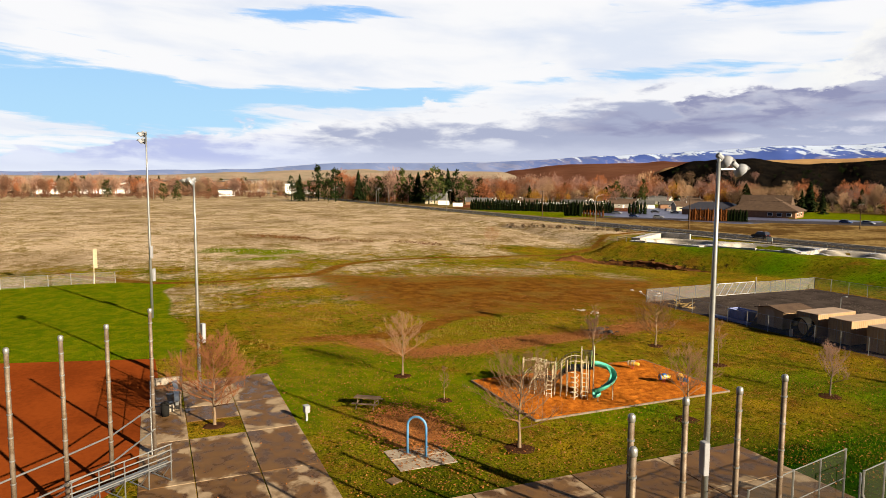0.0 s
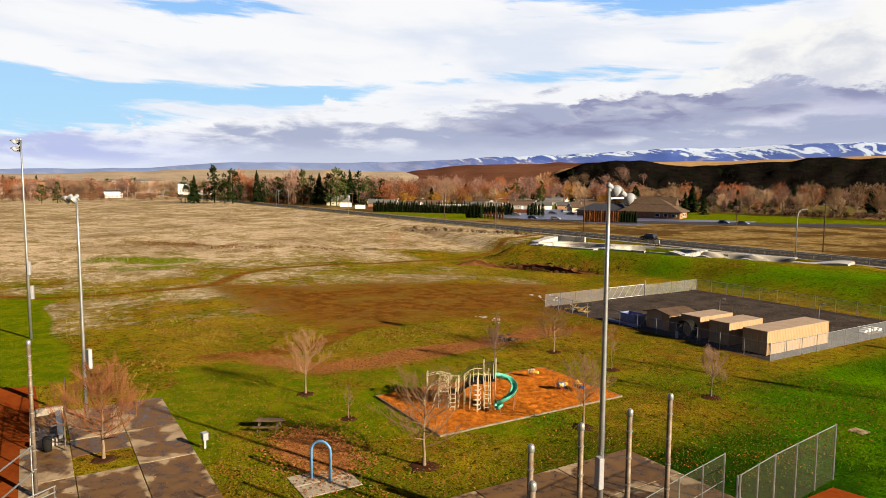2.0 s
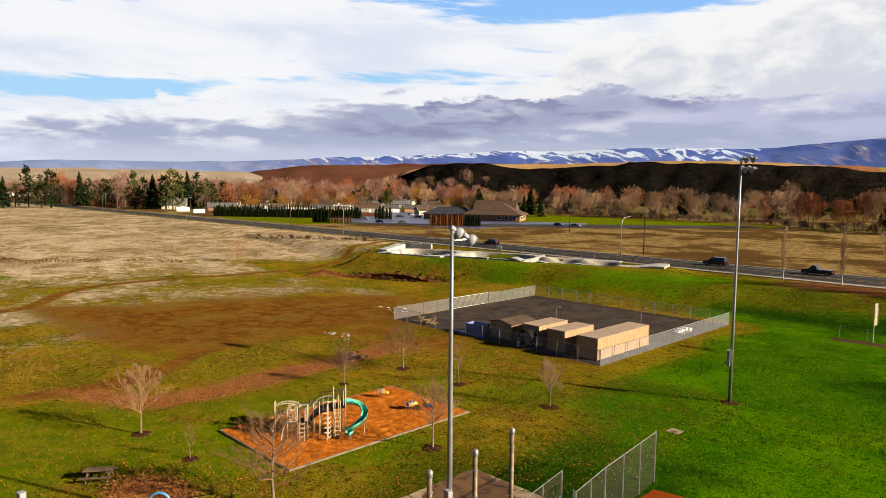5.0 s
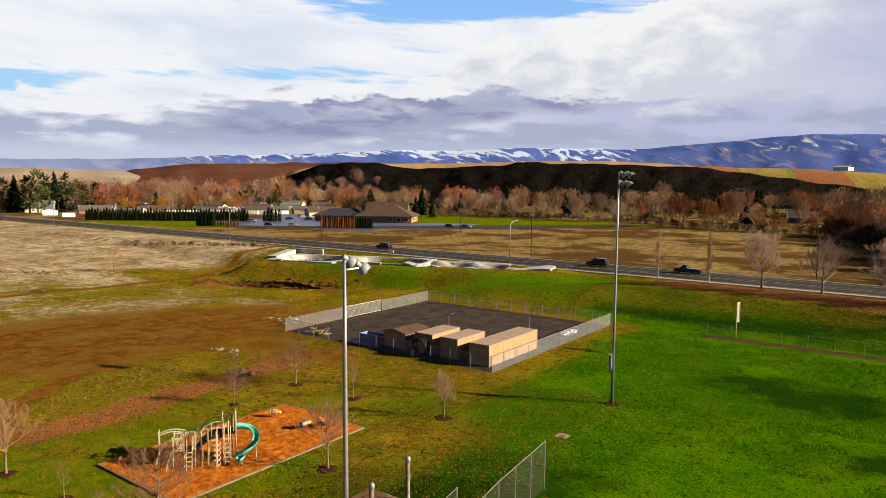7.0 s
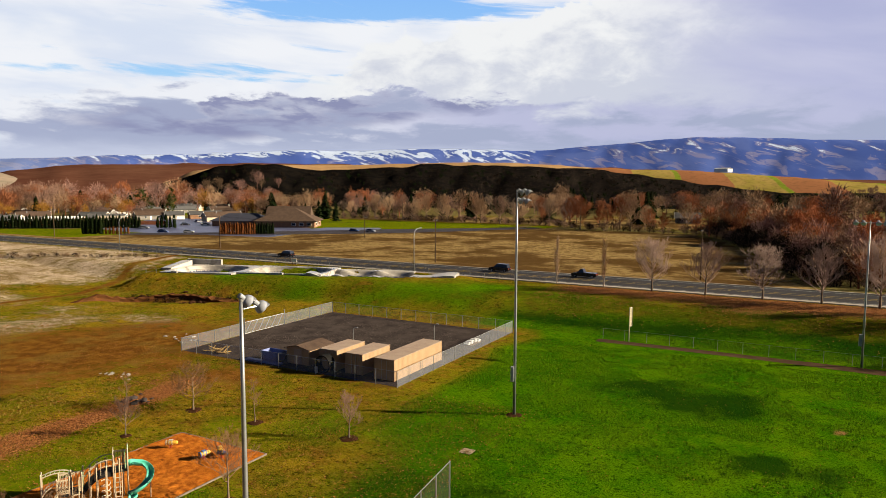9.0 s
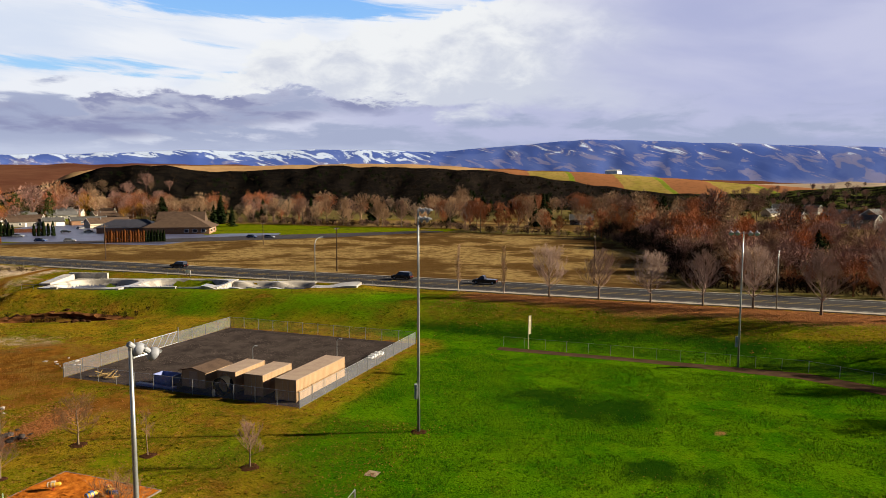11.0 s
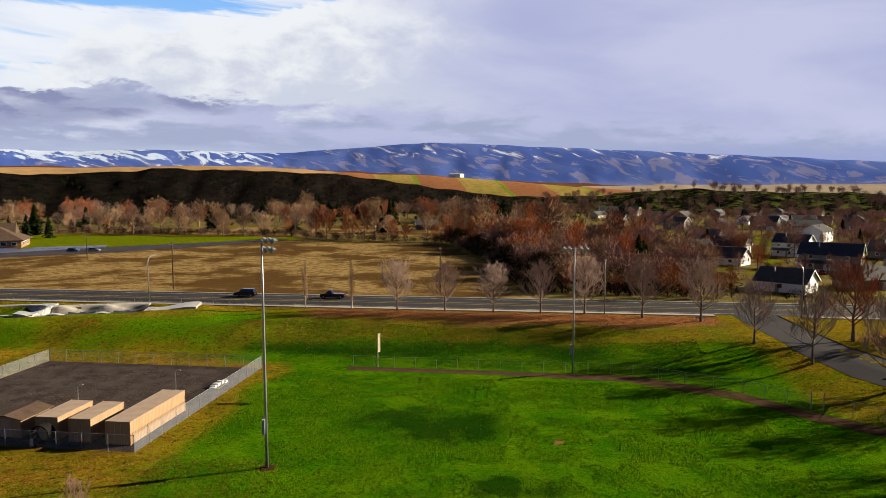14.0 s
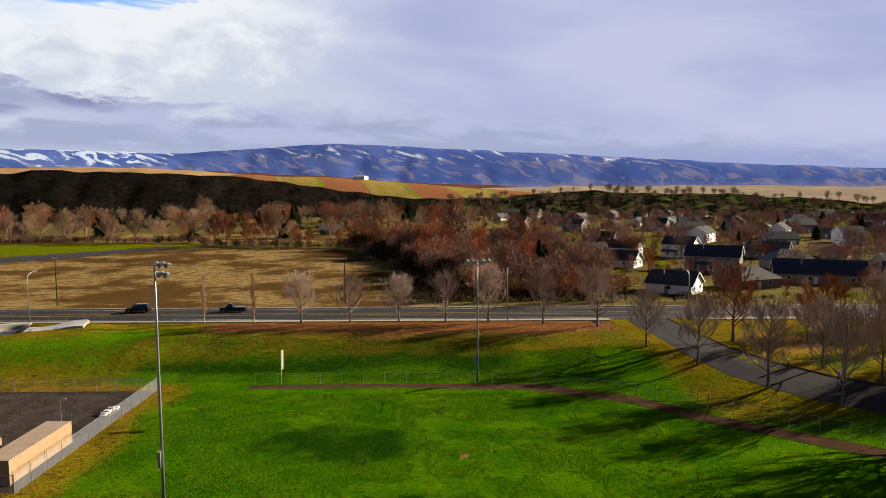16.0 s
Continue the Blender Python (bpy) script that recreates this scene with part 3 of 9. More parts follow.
def ground_height(x, y):
    x, y = np.asarray(x, float), np.asarray(y, float)
    d = along(FENCE_LINE, x, y)
    reach = 14 + 10 * ease(-34, -8, x)
    z = 2.7 * ease(2.0, reach, d)
    # the mound of the skate park
    c, s = math.cos(radians(18)), math.sin(radians(18))
    u, v = (x + 72) * c + (y - 57.5) * s, (y - 57.5) * c - (x + 72) * s
    mound = ease(-43, -35, u) * ease(40, 33, u) * ease(-17, -9, v) * ease(11, 7.5, v) * ease(71, 68.5, y)
    z = z * (1 - mound) + 3.3 * mound
    z = z - 1.6 * ease(-32.6, -31.4, u) * ease(31.8, 30.6, u) * ease(0, 1.3, v + 7.6 - 2.4 * ease(-17, -15, u) - 2.2 * ease(21, 23, u)) * ease(0, 1.3, 6.6 - v - 2.2 * ease(3, 5, u) - 1.6 * ease(21, 23, u))
    # the meadow to the west
    west = ease(-108, -190, x)
    z = np.maximum(z, (1.6 + 1.4 * lump(x, y, 60, 3)) * west)
    z = z + west * ease(68, 50, y) * 0.7 * (lump(x, y, 16, 5) - 0.5)
    # a hollow below the mound
    z = z - 1.9 * np.exp(-(((x + 84.5) / 11.5) ** 4 + ((y - 31.3 - 0.5 * (x + 84.5)) / 2.4) ** 2))
    # small unevenness, none on the built surfaces
    rough = ease(-40, -55, x) * ease(66, 58, y)
    z = z + rough * 0.25 * (lump(x, y, 7, 8) - 0.5)
    # level under the road, lower fields beyond it
    z = np.where((y > 70) & (y < 90), 2.7, z)
    z = np.where(y >= 90, 2.7 - 1.5 * ease(90, 112, y), z)
    return z



# ---- building blocks ----


def box(bm, x0, x1, y0, y1, z0, z1, bevel=0.0, turn=None):
    v = [bm.verts.new((x, y, z)) for z in (z0, z1) for x, y in ((x0, y0), (x1, y0), (x1, y1), (x0, y1))]
    faces = [bm.faces.new([v[i] for i in f]) for f in ((3, 2, 1, 0), (4, 5, 6, 7), (0, 1, 5, 4), (1, 2, 6, 5), (2, 3, 7, 6), (3, 0, 4, 7))]
    if bevel:
        edges = list({e for f in faces for e in f.edges})
        made = bmesh.ops.bevel(bm, geom=edges, offset=bevel, segments=1, affect="EDGES")
        v = list({w for f in made["faces"] for w in f.verts} | {w for w in v if w.is_valid})
    if turn is not None:
        bmesh.ops.transform(bm, matrix=turn, verts=v)
    return v


def tube(bm, points, radius, sides=8, ends=True):
    """A round bar along points; radius: one value or one a point."""
    pts = [Vector(p) for p in points]
    radii = radius if isinstance(radius, (list, tuple)) else [radius] * len(pts)
    rings, across = [], None
    for n, p in enumerate(pts):
        way = (pts[min(n + 1, len(pts) - 1)] - pts[max(n - 1, 0)]).normalized()
        if across is None:
            across = way.orthogonal().normalized()
        across = (across - way * across.dot(way)).normalized()
        other = way.cross(across)
        rings.append([bm.verts.new(p + radii[n] * (math.cos(a) * across + math.sin(a) * other))
                      for a in (2 * math.pi * k / sides for k in range(sides))])
    for a, b in zip(rings, rings[1:]):
        for k in range(sides):
            bm.faces.new((a[k], a[(k + 1) % sides], b[(k + 1) % sides], b[k]))
    if ends:
        bm.faces.new(rings[0][::-1])
        bm.faces.new(rings[-1])


def lathe(bm, profile, sides=12, centre=(0, 0)):
    """A turned form about a vertical axis: profile of (radius, z)."""
    rings = [[bm.verts.new((centre[0] + r * math.cos(2 * math.pi * k / sides), centre[1] + r * math.sin(2 * math.pi * k / sides), z))
              for k in range(sides)] for r, z in profile]
    for a, b in zip(rings, rings[1:]):
        for k in range(sides):
            bm.faces.new((a[k], a[(k + 1) % sides], b[(k + 1) % sides], b[k]))
    bm.faces.new(rings[0][::-1])
    bm.faces.new(rings[-1])


def finish(name, bm, material, smooth=False):
    me = bpy.data.meshes.new(name)
    bm.normal_update()
    bm.to_mesh(me)
    bm.free()
    me.materials.append(material)
    if smooth:
        me.shade_smooth()
    return me


def part(name, bm, material, parent, label="", smooth=False):
    ob = new(name, finish(name, bm, material, smooth))
    ob.parent = parent
    return tagged(ob, label)


def whole(name, bm, material, label, category, group="", kind="", at=None, smooth=False):
    ob = new(name, finish(name, bm, material, smooth))
    if at is not None:
        ob.matrix_basis = at
    return tagged(ob, label, category, group, kind)


def base(name, label, category, at, group="", kind=""):
    ob = new(name)
    ob.matrix_basis = at
    return tagged(ob, label, category, group, kind)


def mesh_from(name, verts, faces, material, smooth=False):
    me = bpy.data.meshes.new(name)
    me.from_pydata([tuple(v) for v in verts], [], [tuple(f) for f in faces])
    me.materials.append(material)
    if smooth:
        me.shade_smooth()
    return me


def zg(x, y):
    return float(ground_height(x, y))


# ---- ground ----


def spaced(low, high, step, reach_low, reach_high):
    """Even steps in the middle, growing ones outside."""
    inner = list(np.arange(low, high + step / 2, step))
    up, down, d = [], [], step
    while (up[-1] if up else high) < reach_high:
        d *= 1.13
        up.append((up[-1] if up else high) + d)
    d = step
    while (down[-1] if down else low) > reach_low:
        d *= 1.13
        down.append((down[-1] if down else low) - d)
    return np.array(down[::-1] + inner + up)


TRACK = [(-111, -76), (-99, -67), (-92.7, -60), (-91.3, -50.6), (-92.5, -41), (-95, -34.5), (-99, -31.5), (-106, -27), (-112, -18), (-112, -5), (-109, 9), (-108.5, 26), (-115, 38), (-124, 50), (-130, 62), (-133, 71)]
SIDE_PATH = [(-52, -21), (-50.5, -26), (-46.5, -32), (-44, -35.5), (-43, -40), (-44.5, -46)]
LEAF_STRIP = [(-50, -54), (-47, -51), (-43.6, -44.5), (-38.1, -40.5), (-34.9, -38), (-34.6, -33), (-35.2, -27.5), (-35.6, -20.5), (-36, -14), (-37.5, -8)]
LANE = [(-420, -2), (-300, 80), (-240, 128), (-213, 148), (-186, 172), (-156, 201), (-135, 225), (-111, 255), (-97, 270), (-60, 320)]
BARE = [(-92, -33), (-84, -22), (-80, -6), (-74, 1), (-70, 8), (-64, 15), (-54, 11), (-48.5, 0), (-51.5, -11), (-52, -19), (-51, -26), (-57, -31), (-70, -32.5)]


def inside(points, x, y):
    hit = np.zeros(np.broadcast(x, y).shape, bool)
    for (ax, ay), (bx, by) in zip(points, points[1:] + points[:1]):
        cross = ((ay > y) != (by > y)) & (x < (bx - ax) * (y - ay) / (by - ay + 1e-12) + ax)
        hit ^= cross
    return hit


def spot(x, y, cx, cy, rx, ry):
    return np.exp(-(((x - cx) / rx) ** 2 + ((y - cy) / ry) ** 2))


def covers(x, y):
    """How much of each cover lies at a place, 0 to 1."""
    d = along(FENCE_LINE, x, y)
    soft = lump(x, y, 9, 21) - 0.5
    lush = ease(-13, -1, x + 6 * ease(-18, -2, y) + 7 * soft + 0.25 * np.minimum(y + 20, 0)) * ease(62, 52, y - 4 * soft) * ease(-40, -24, y)
    lush = np.maximum(lush * ease(60, 44, y), (0.70 + 0.6 * soft) * ease(-30, -20, x) * ease(36, 40, y) * ease(68, 56, y) * (1 - 0.6 * ease(5, 28, x)))
    lush = np.maximum(lush, 0.3 * soft * (x < -90))
    lush = np.maximum(lush, (0.50 + 0.5 * soft) * ease(-105, -95, x) * ease(37, 43, y) * ease(70, 64, y))
    lush = np.maximum(lush, 0.6 * spot(x, y, -11, -46, 9, 6) + 0.3 * spot(x, y, -33, -44, 8, 8))
    lush = np.maximum(lush, (0.5 + 0.5 * soft) * ease(-14, -8, x) * ease(6, 0, x) * ease(-14, -20, y) * ease(-40, -36, y))
    lush = np.maximum(lush, (0.44 + 0.8 * soft) * ease(-24, -14, x) * ease(2, -6, x) * ease(0, -8, y))
    lush = lush * (1 - 0.75 * ease(56, 64, x) * ease(16, 24, y))
    lush = np.maximum(lush, 0.6 * spot(x, y, 86, 38, 6, 7) + 0.55 * spot(x, y, 62, 36, 7, 4))
    west = ease(-106, -140, x + 22 * soft + 0.10 * np.minimum(y + 25, 0)) * ease(74, 66, y)
    dry = np.maximum(west * (0.66 + 0.45 * ease(-112, -150, x)), (0.45 + 0.6 * soft) * ease(-48, -75, x) * ease(26, 12, y) * (y < 38))
    dry = np.maximum(dry, 0.6 * ease(-128, -140, x) * ease(90, 60, y))
    dry = dry * (1 - 0.9 * (lush > 0.5) * (x < -40))
    path = np.exp(-((along(TRACK, x, y) / (1.5 + soft)) ** 2))
    path = np.maximum(path, np.exp(-((along(SIDE_PATH, x, y) / (1.6 + soft)) ** 2)))
    edge = along(BARE + BARE[:1], x, y)
    bare = np.where(inside(BARE, x, y), 0.62 + 0.4 * ease(0, 9, np.abs(edge)), 0.62 * np.exp(-((edge / 5) ** 2)))
    dirt = np.maximum(path, bare)
    dirt = np.maximum(dirt, 0.72 * spot(x, y, -46, -5, 6, 6))
    dirt = np.maximum(dirt, 0.75 * spot(x, y, -35, -4, 8, 5) + 0.6 * spot(x, y, -55, 16, 8, 14))
    dirt = np.maximum(dirt, 1.0 * np.exp(-(((x + 84.5) / 13) ** 4 + ((y - 31.3 - 0.5 * (x + 84.5)) / 3.4) ** 4)))
    dirt = np.maximum(dirt, 0.55 * np.exp(-(((np.maximum(np.abs(x + 32) - 17.5, np.abs(y - 18.5) - 16.8)) / 1.2) ** 2)))
    leaf = 0.95 * np.exp(-((along(LEAF_STRIP, x, y) / (2.2 + 2.2 * soft)) ** 2)) * ease(-46, -38, y) * (0.5 + 0.9 * lump(x, y, 3, 71))
    leaf = np.maximum(leaf, 0.72 * spot(x, y, -16.0, -45.6, 4.2, 2.6))
    verge = ease(60, 65, y + 5 * soft) * ease(72, 70.5, y) * ease(-26, -8, x) * ease(62, 56, x)
    verge = np.maximum(verge, 0.66 * ease(52, 64, y + 5 * soft) * ease(-20, 6, x) * ease(60, 50, x) * (y < 71))
    leaf = np.maximum(leaf, verge)
    leaf = np.maximum(leaf, 0.62 * spot(x, y, 84, 52, 10, 12))
    leaf = np.where(y > 71, 0, leaf)
    lane = along(LANE, x, y)
    edge = np.interp(y, [87, 117, 168, 229, 249], [27, 22, 12, -6, -19])
    field = np.where((y > 87) & (lane < 0) & (y < 258), ease(edge + 2, edge - 3, x), 0)
    field = np.maximum(field, np.where((y > 87) & (y < 118), ease(edge + 2, edge - 3, x), 0))
    mown = np.where((lane > 0) & (x > -252) & (y > 150), ease(0, 4, lane) * ease(292, 276, y + 0.1 * (x + 150) + 8 * soft) * ease(-78, -96, x), 0)
    mown = np.maximum(mown, np.where((y > 96) & (x < -236) & (x > -330), ease(96, 102, y) * ease(118, 112, y - 0.7 * (x + 330)), 0))
    r, b = np.hypot(x - 25, y + 61), np.degrees(np.arctan2(x - 25, y + 61))
    field = np.maximum(field, 0.7 * ease(316, 330, r) * ease(500, 470, r) * ease(-62, -56, b) * ease(-3, -7, b) * (y > 285))
    mown = np.maximum(mown, 0.7 * ease(-425, -415, x) * ease(-352, -362, x) * ease(268, 276, y) * ease(340, 325, y))
    mown = np.maximum(mown, (0.85 + 0.35 * soft) * ease(-97, -95, x) * ease(-40, -43, x) * ease(-56, -61, y + 4 * soft))
    mown = np.maximum(mown, np.where((x > 74) & (y > 100), 0.6 * ease(0.62, 0.72, lump(x, y, 14, 97)), 0))
    mown = np.maximum(mown, (0.50 + 0.9 * soft + 0.5 * (lump(x, y, 4, 87) - 0.5)) * ease(-42, -35, x - 0.25 * (y + 30)) * ease(-4, -15, x) * ease(-56, -53, y) * ease(-4, -18, y) * (1 - leaf) * (1 - ease(-17, -11, x) * ease(-34, -40, y)))
    mown = np.maximum(mown, (0.47 + 0.5 * soft + 0.5 * (lump(x, y, 5, 88) - 0.5)) * spot(x, y, -133, -40, 19, 24))
    scrub = np.where((y > 89) & (field < 0.5) & (mown < 0.5), 1.0, 0.0)
    # darker patches in the playing field
    darkened_turf = np.maximum((1.45 + 1.4 * soft + 1.6 * (lump(x, y, 3, 91) - 0.5)) * spot(x, y, 14.0, 14.2, 10.0, 5.5), (0.6 + 1.6 * (lump(x, y, 2.5, 93) - 0.5)) * spot(x, y, 24.5, -2, 5.5, 3.6))
    # shade of the street trees, painted on the slope
    darkened_turf = np.maximum(darkened_turf, (0.72 + 0.8 * soft) * ease(40, 46, y) * ease(62, 56, y) * ease(-34, -22, x) * ease(50, 32, x))
    # darker turf towards the plaza
    darkened_turf = np.maximum(darkened_turf, (0.72 + 0.8 * soft) * ease(-17, -8, x) * ease(12, 4, x) * ease(-8, -18, y))
    worn = np.maximum(0.8 * spot(x, y, 28.3, 10.2, 0.9, 1.3), 0.22 * spot(x, y, -5, -3, 9, 14))
    worn = np.maximum(worn, 0.2 * spot(x, y, -12, 18, 3, 22))
    return [np.clip(v, 0, 1) for v in (lush, dry, dirt, leaf, field, scrub, darkened_turf, worn, mown)]


def build_ground():
    xs, ys = spaced(-135, 105, 1.2, -4700, 4700), spaced(-80, 92, 1.2, -700, 4700)
    gx, gy = np.meshgrid(xs, ys)
    gz = ground_height(gx, gy)
    far = np.hypot(gx - 25, gy + 61)
    gz = gz - 5.0 * ease(900, 2500, far)
    verts = np.stack([gx.ravel(), gy.ravel(), gz.ravel()], -1)
    w, h = len(xs), len(ys)
    i = (np.arange(h - 1)[:, None] * w + np.arange(w - 1)[None]).ravel()
    faces = np.stack([i, i + 1, i + w + 1, i + w], -1)
    me = mesh_from("ground", verts.tolist(), faces.tolist(), GROUND, True)
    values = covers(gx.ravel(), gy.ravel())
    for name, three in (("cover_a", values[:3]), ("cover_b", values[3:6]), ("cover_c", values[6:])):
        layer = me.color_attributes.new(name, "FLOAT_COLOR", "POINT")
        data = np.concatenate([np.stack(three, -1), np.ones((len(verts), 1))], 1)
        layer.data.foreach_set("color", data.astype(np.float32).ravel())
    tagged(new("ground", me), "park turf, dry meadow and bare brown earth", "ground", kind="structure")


build_ground()


def strip(name, left, right, lift, material, label, category, thick=0.0):
    """A band between two lines of the plan, laid on the ground or raised over it."""
    verts, faces = [], []
    for a, b in zip(left, right):
        for k in (0.0, 0.5, 1.0):
            x, y = a[0] + (b[0] - a[0]) * k, a[1] + (b[1] - a[1]) * k
            verts.append((x, y, zg(x, y) + lift))
    for n in range(len(left) - 1):
        for k in range(2):
            i = n * 3 + k
            faces.append((i, i + 1, i + 4, i + 3))
    if thick:
        count = len(verts)
        verts += [(x, y, z - thick) for x, y, z in verts]
        rim = [0, 1] + [n * 3 + 2 for n in range(len(left))] + [len(left) * 3 - 2] + [n * 3 for n in range(len(left) - 1, 0, -1)]
        for a, b in zip(rim, rim[1:] + rim[:1]):
            faces.append((b, a, a + count, b + count))
    me = mesh_from(name, verts, faces, material)
    return tagged(new(name, me), label, category, kind="structure")


def dense(points, step=2.0):
    out = []
    for (ax, ay), (bx, by) in zip(points, points[1:]):
        k = max(1, int(math.hypot(bx - ax, by - ay) / step))
        out += [(ax + (bx - ax) * n / k, ay + (by - ay) * n / k) for n in range(k)]
    return out + [points[-1]]


def beside(points, off):
    """The line moved to its left."""
    out = []
    for n, p in enumerate(points):
        a, b = points[max(n - 1, 0)], points[min(n + 1, len(points) - 1)]
        ux, uy = b[0] - a[0], b[1] - a[1]
        s = math.hypot(ux, uy)
        out.append((p[0] - uy / s * off, p[1] + ux / s * off))
    return out


def flat_line(y, x0, x1, step=20):
    return [(x, y) for x in np.arange(x0, x1 + 1, step)]


# the main road, with a pavement on the park's side
strip("road", flat_line(73.2, -1400, 900), flat_line(87.2, -1400, 900), 0.03, ASPHALT, "dark wet asphalt two-lane road", "road")
strip("pavement", flat_line(71.5, -140, 61), flat_line(73.0, -140, 61), 0.17, PALE, "pale concrete pavement along the road", "pavement", 0.3)
strip("pavement", flat_line(71.5, 77, 237), flat_line(73.0, 77, 237), 0.17, PALE, "pale concrete pavement along the road", "pavement", 0.3)
strip("kerb", flat_line(87.3, -1400, 900), flat_line(87.9, -1400, 900), 0.15, PALE, "pale concrete kerb", "kerb", 0.3)
for y, paint, colour in ((74.6, PAINT_WHITE, "white"), (79.2, PAINT_YELLOW, "yellow"), (81.0, PAINT_YELLOW, "yellow"), (85.8, PAINT_WHITE, "white")):
    strip("road_marking", flat_line(y, -1400, 900), flat_line(y + 0.16, -1400, 900), 0.036, paint, f"worn {colour} line painted on the road", "marking")
# the entry road to the park
ENTRY = dense([(67.6, 73.5), (67.8, 66), (68.4, 56), (69.0, 47), (72.0, 37), (77.5, 29), (85, 22), (100, 11), (130, -12)], 2.0)
strip("entry_road", beside(ENTRY, -4.4 + 0.3), beside(ENTRY, 4.2), 0.03, ASPHALT, "worn grey asphalt entry road with wet patches", "road")
strip("kerb", beside(ENTRY, 4.22), beside(ENTRY, 4.5), 0.13, CINDER, "dark kerb along the entry road", "kerb", 0.3)
# the lane and the car park over the road
strip("lane", [(-236, 126), (-205, 146), (-176, 166), (-148, 190), (-128.6, 213), (-108, 247), (-96, 268)], [(-240, 134), (-212, 158), (-188, 184), (-164, 214), (-141, 236), (-114.6, 262.5), (-98, 272)],
      0.12, ASPHALT_OLD, "wide dark asphalt lane across the field", "road")
strip("car_park", [(-246, 140), (-290, 150), (-345, 240)], [(-172, 150), (-178, 190), (-262, 262)], 0.05, CAR_PARK, "wide wet asphalt car park tinted with sky blue", "car park")
strip("car_park", [(-200, 178), (-195, 196), (-192, 214)], [(-160, 200), (-158, 210), (-168, 228)], 0.06, CAR_PARK, "asphalt drive beside the meeting hall", "car park")
strip("warning_track", [(-2, 37.6), (20, 37.6), (40, 37.4), (53.0, 30.6), (59.5, 23.6), (74.5, 11.4), (110, -17)],
      [(-2, 35.6), (20, 35.6), (38.5, 34.3), (51.8, 27.6), (57.6, 20.8), (72.6, 8.6), (108, -20)], 0.02, CINDER, "reddish cinder track along the outfield fence", "track")
strip("infield_clay", [(-42, -61.2), (-36, -61.0), (-18.5, -60.6), (-9, -66), (-4, -74)], [(-46, -76), (-46, -90), (-46, -110), (-40, -120), (-20, -120)], 0.02, CLAY, "wet rust-red clay infield with puddles", "infield")
strip("infield_clay", [(4.2, -29), (8, -29), (30, -29)], [(4.2, -21.5), (12, -20), (30, -19)], 0.02, CLAY, "rust-red clay infield", "infield")
strip("gravel_yard", [(-49.5, 2.1), (-32, 2.1), (-15, 2.1)], [(-49.5, 34.9), (-32, 34.9), (-15, 34.9)], 0.03, GRAVEL, "dark grey gravel storage yard", "yard")


# ---- distance ----
HUB = Vector((25, -61, 0))


def far_land(name, crest, r0, r1, r2, z0, material, label, category, relief=0.0, seed=1, sides=420, gullies=0.0, count=16):
    """A range round the plain: crest is a list of (bearing, degrees over eye level) at the distance r1."""
    az = np.linspace(-125, 75, sides)
    top = np.interp(az, [c[0] for c in crest], [c[1] for c in crest])
    verts = []
    for k in range(count + 1):
        s = k / count
        r = r0 + (r1 - r0) * s / 0.8 if s < 0.8 else r1 + (r2 - r1) * (s - 0.8) / 0.2
        rise = float(ease(0, 0.8, s)) ** 0.9 if s < 0.8 else 1.0
        peak = 24 + r1 * np.tan(np.radians(top))
        wob = relief * (lump(az * 6, np.full_like(az, k * 3.0), 9.0, seed) - 0.5)
        spur = gullies * np.abs(lump(az * 4 + 26 * s, np.full_like(az, 0.0) + 9 * s, 6.0, seed + 2) + lump(az * 5 - 22 * s, 5 * s + np.full_like(az, 3.0), 6.0, seed + 5) - 1.0) * math.sin(math.pi * min(s / 0.8, 1.0))
        z = z0 + (peak - z0) * rise + wob * (0.3 + rise) - spur * 2
        if s > 0.8:
            z = z - (s - 0.8) * 40
        a = np.radians(az)
        verts += np.stack([HUB.x + r * np.sin(a), HUB.y + r * np.cos(a), z], -1).tolist()
    faces = [(k * sides + n, k * sides + n + 1, (k + 1) * sides + n + 1, (k + 1) * sides + n) for k in range(count) for n in range(sides - 1)]
    me = mesh_from(name, verts, faces, material, True)
    return tagged(new(name, me), label, category, kind="structure")


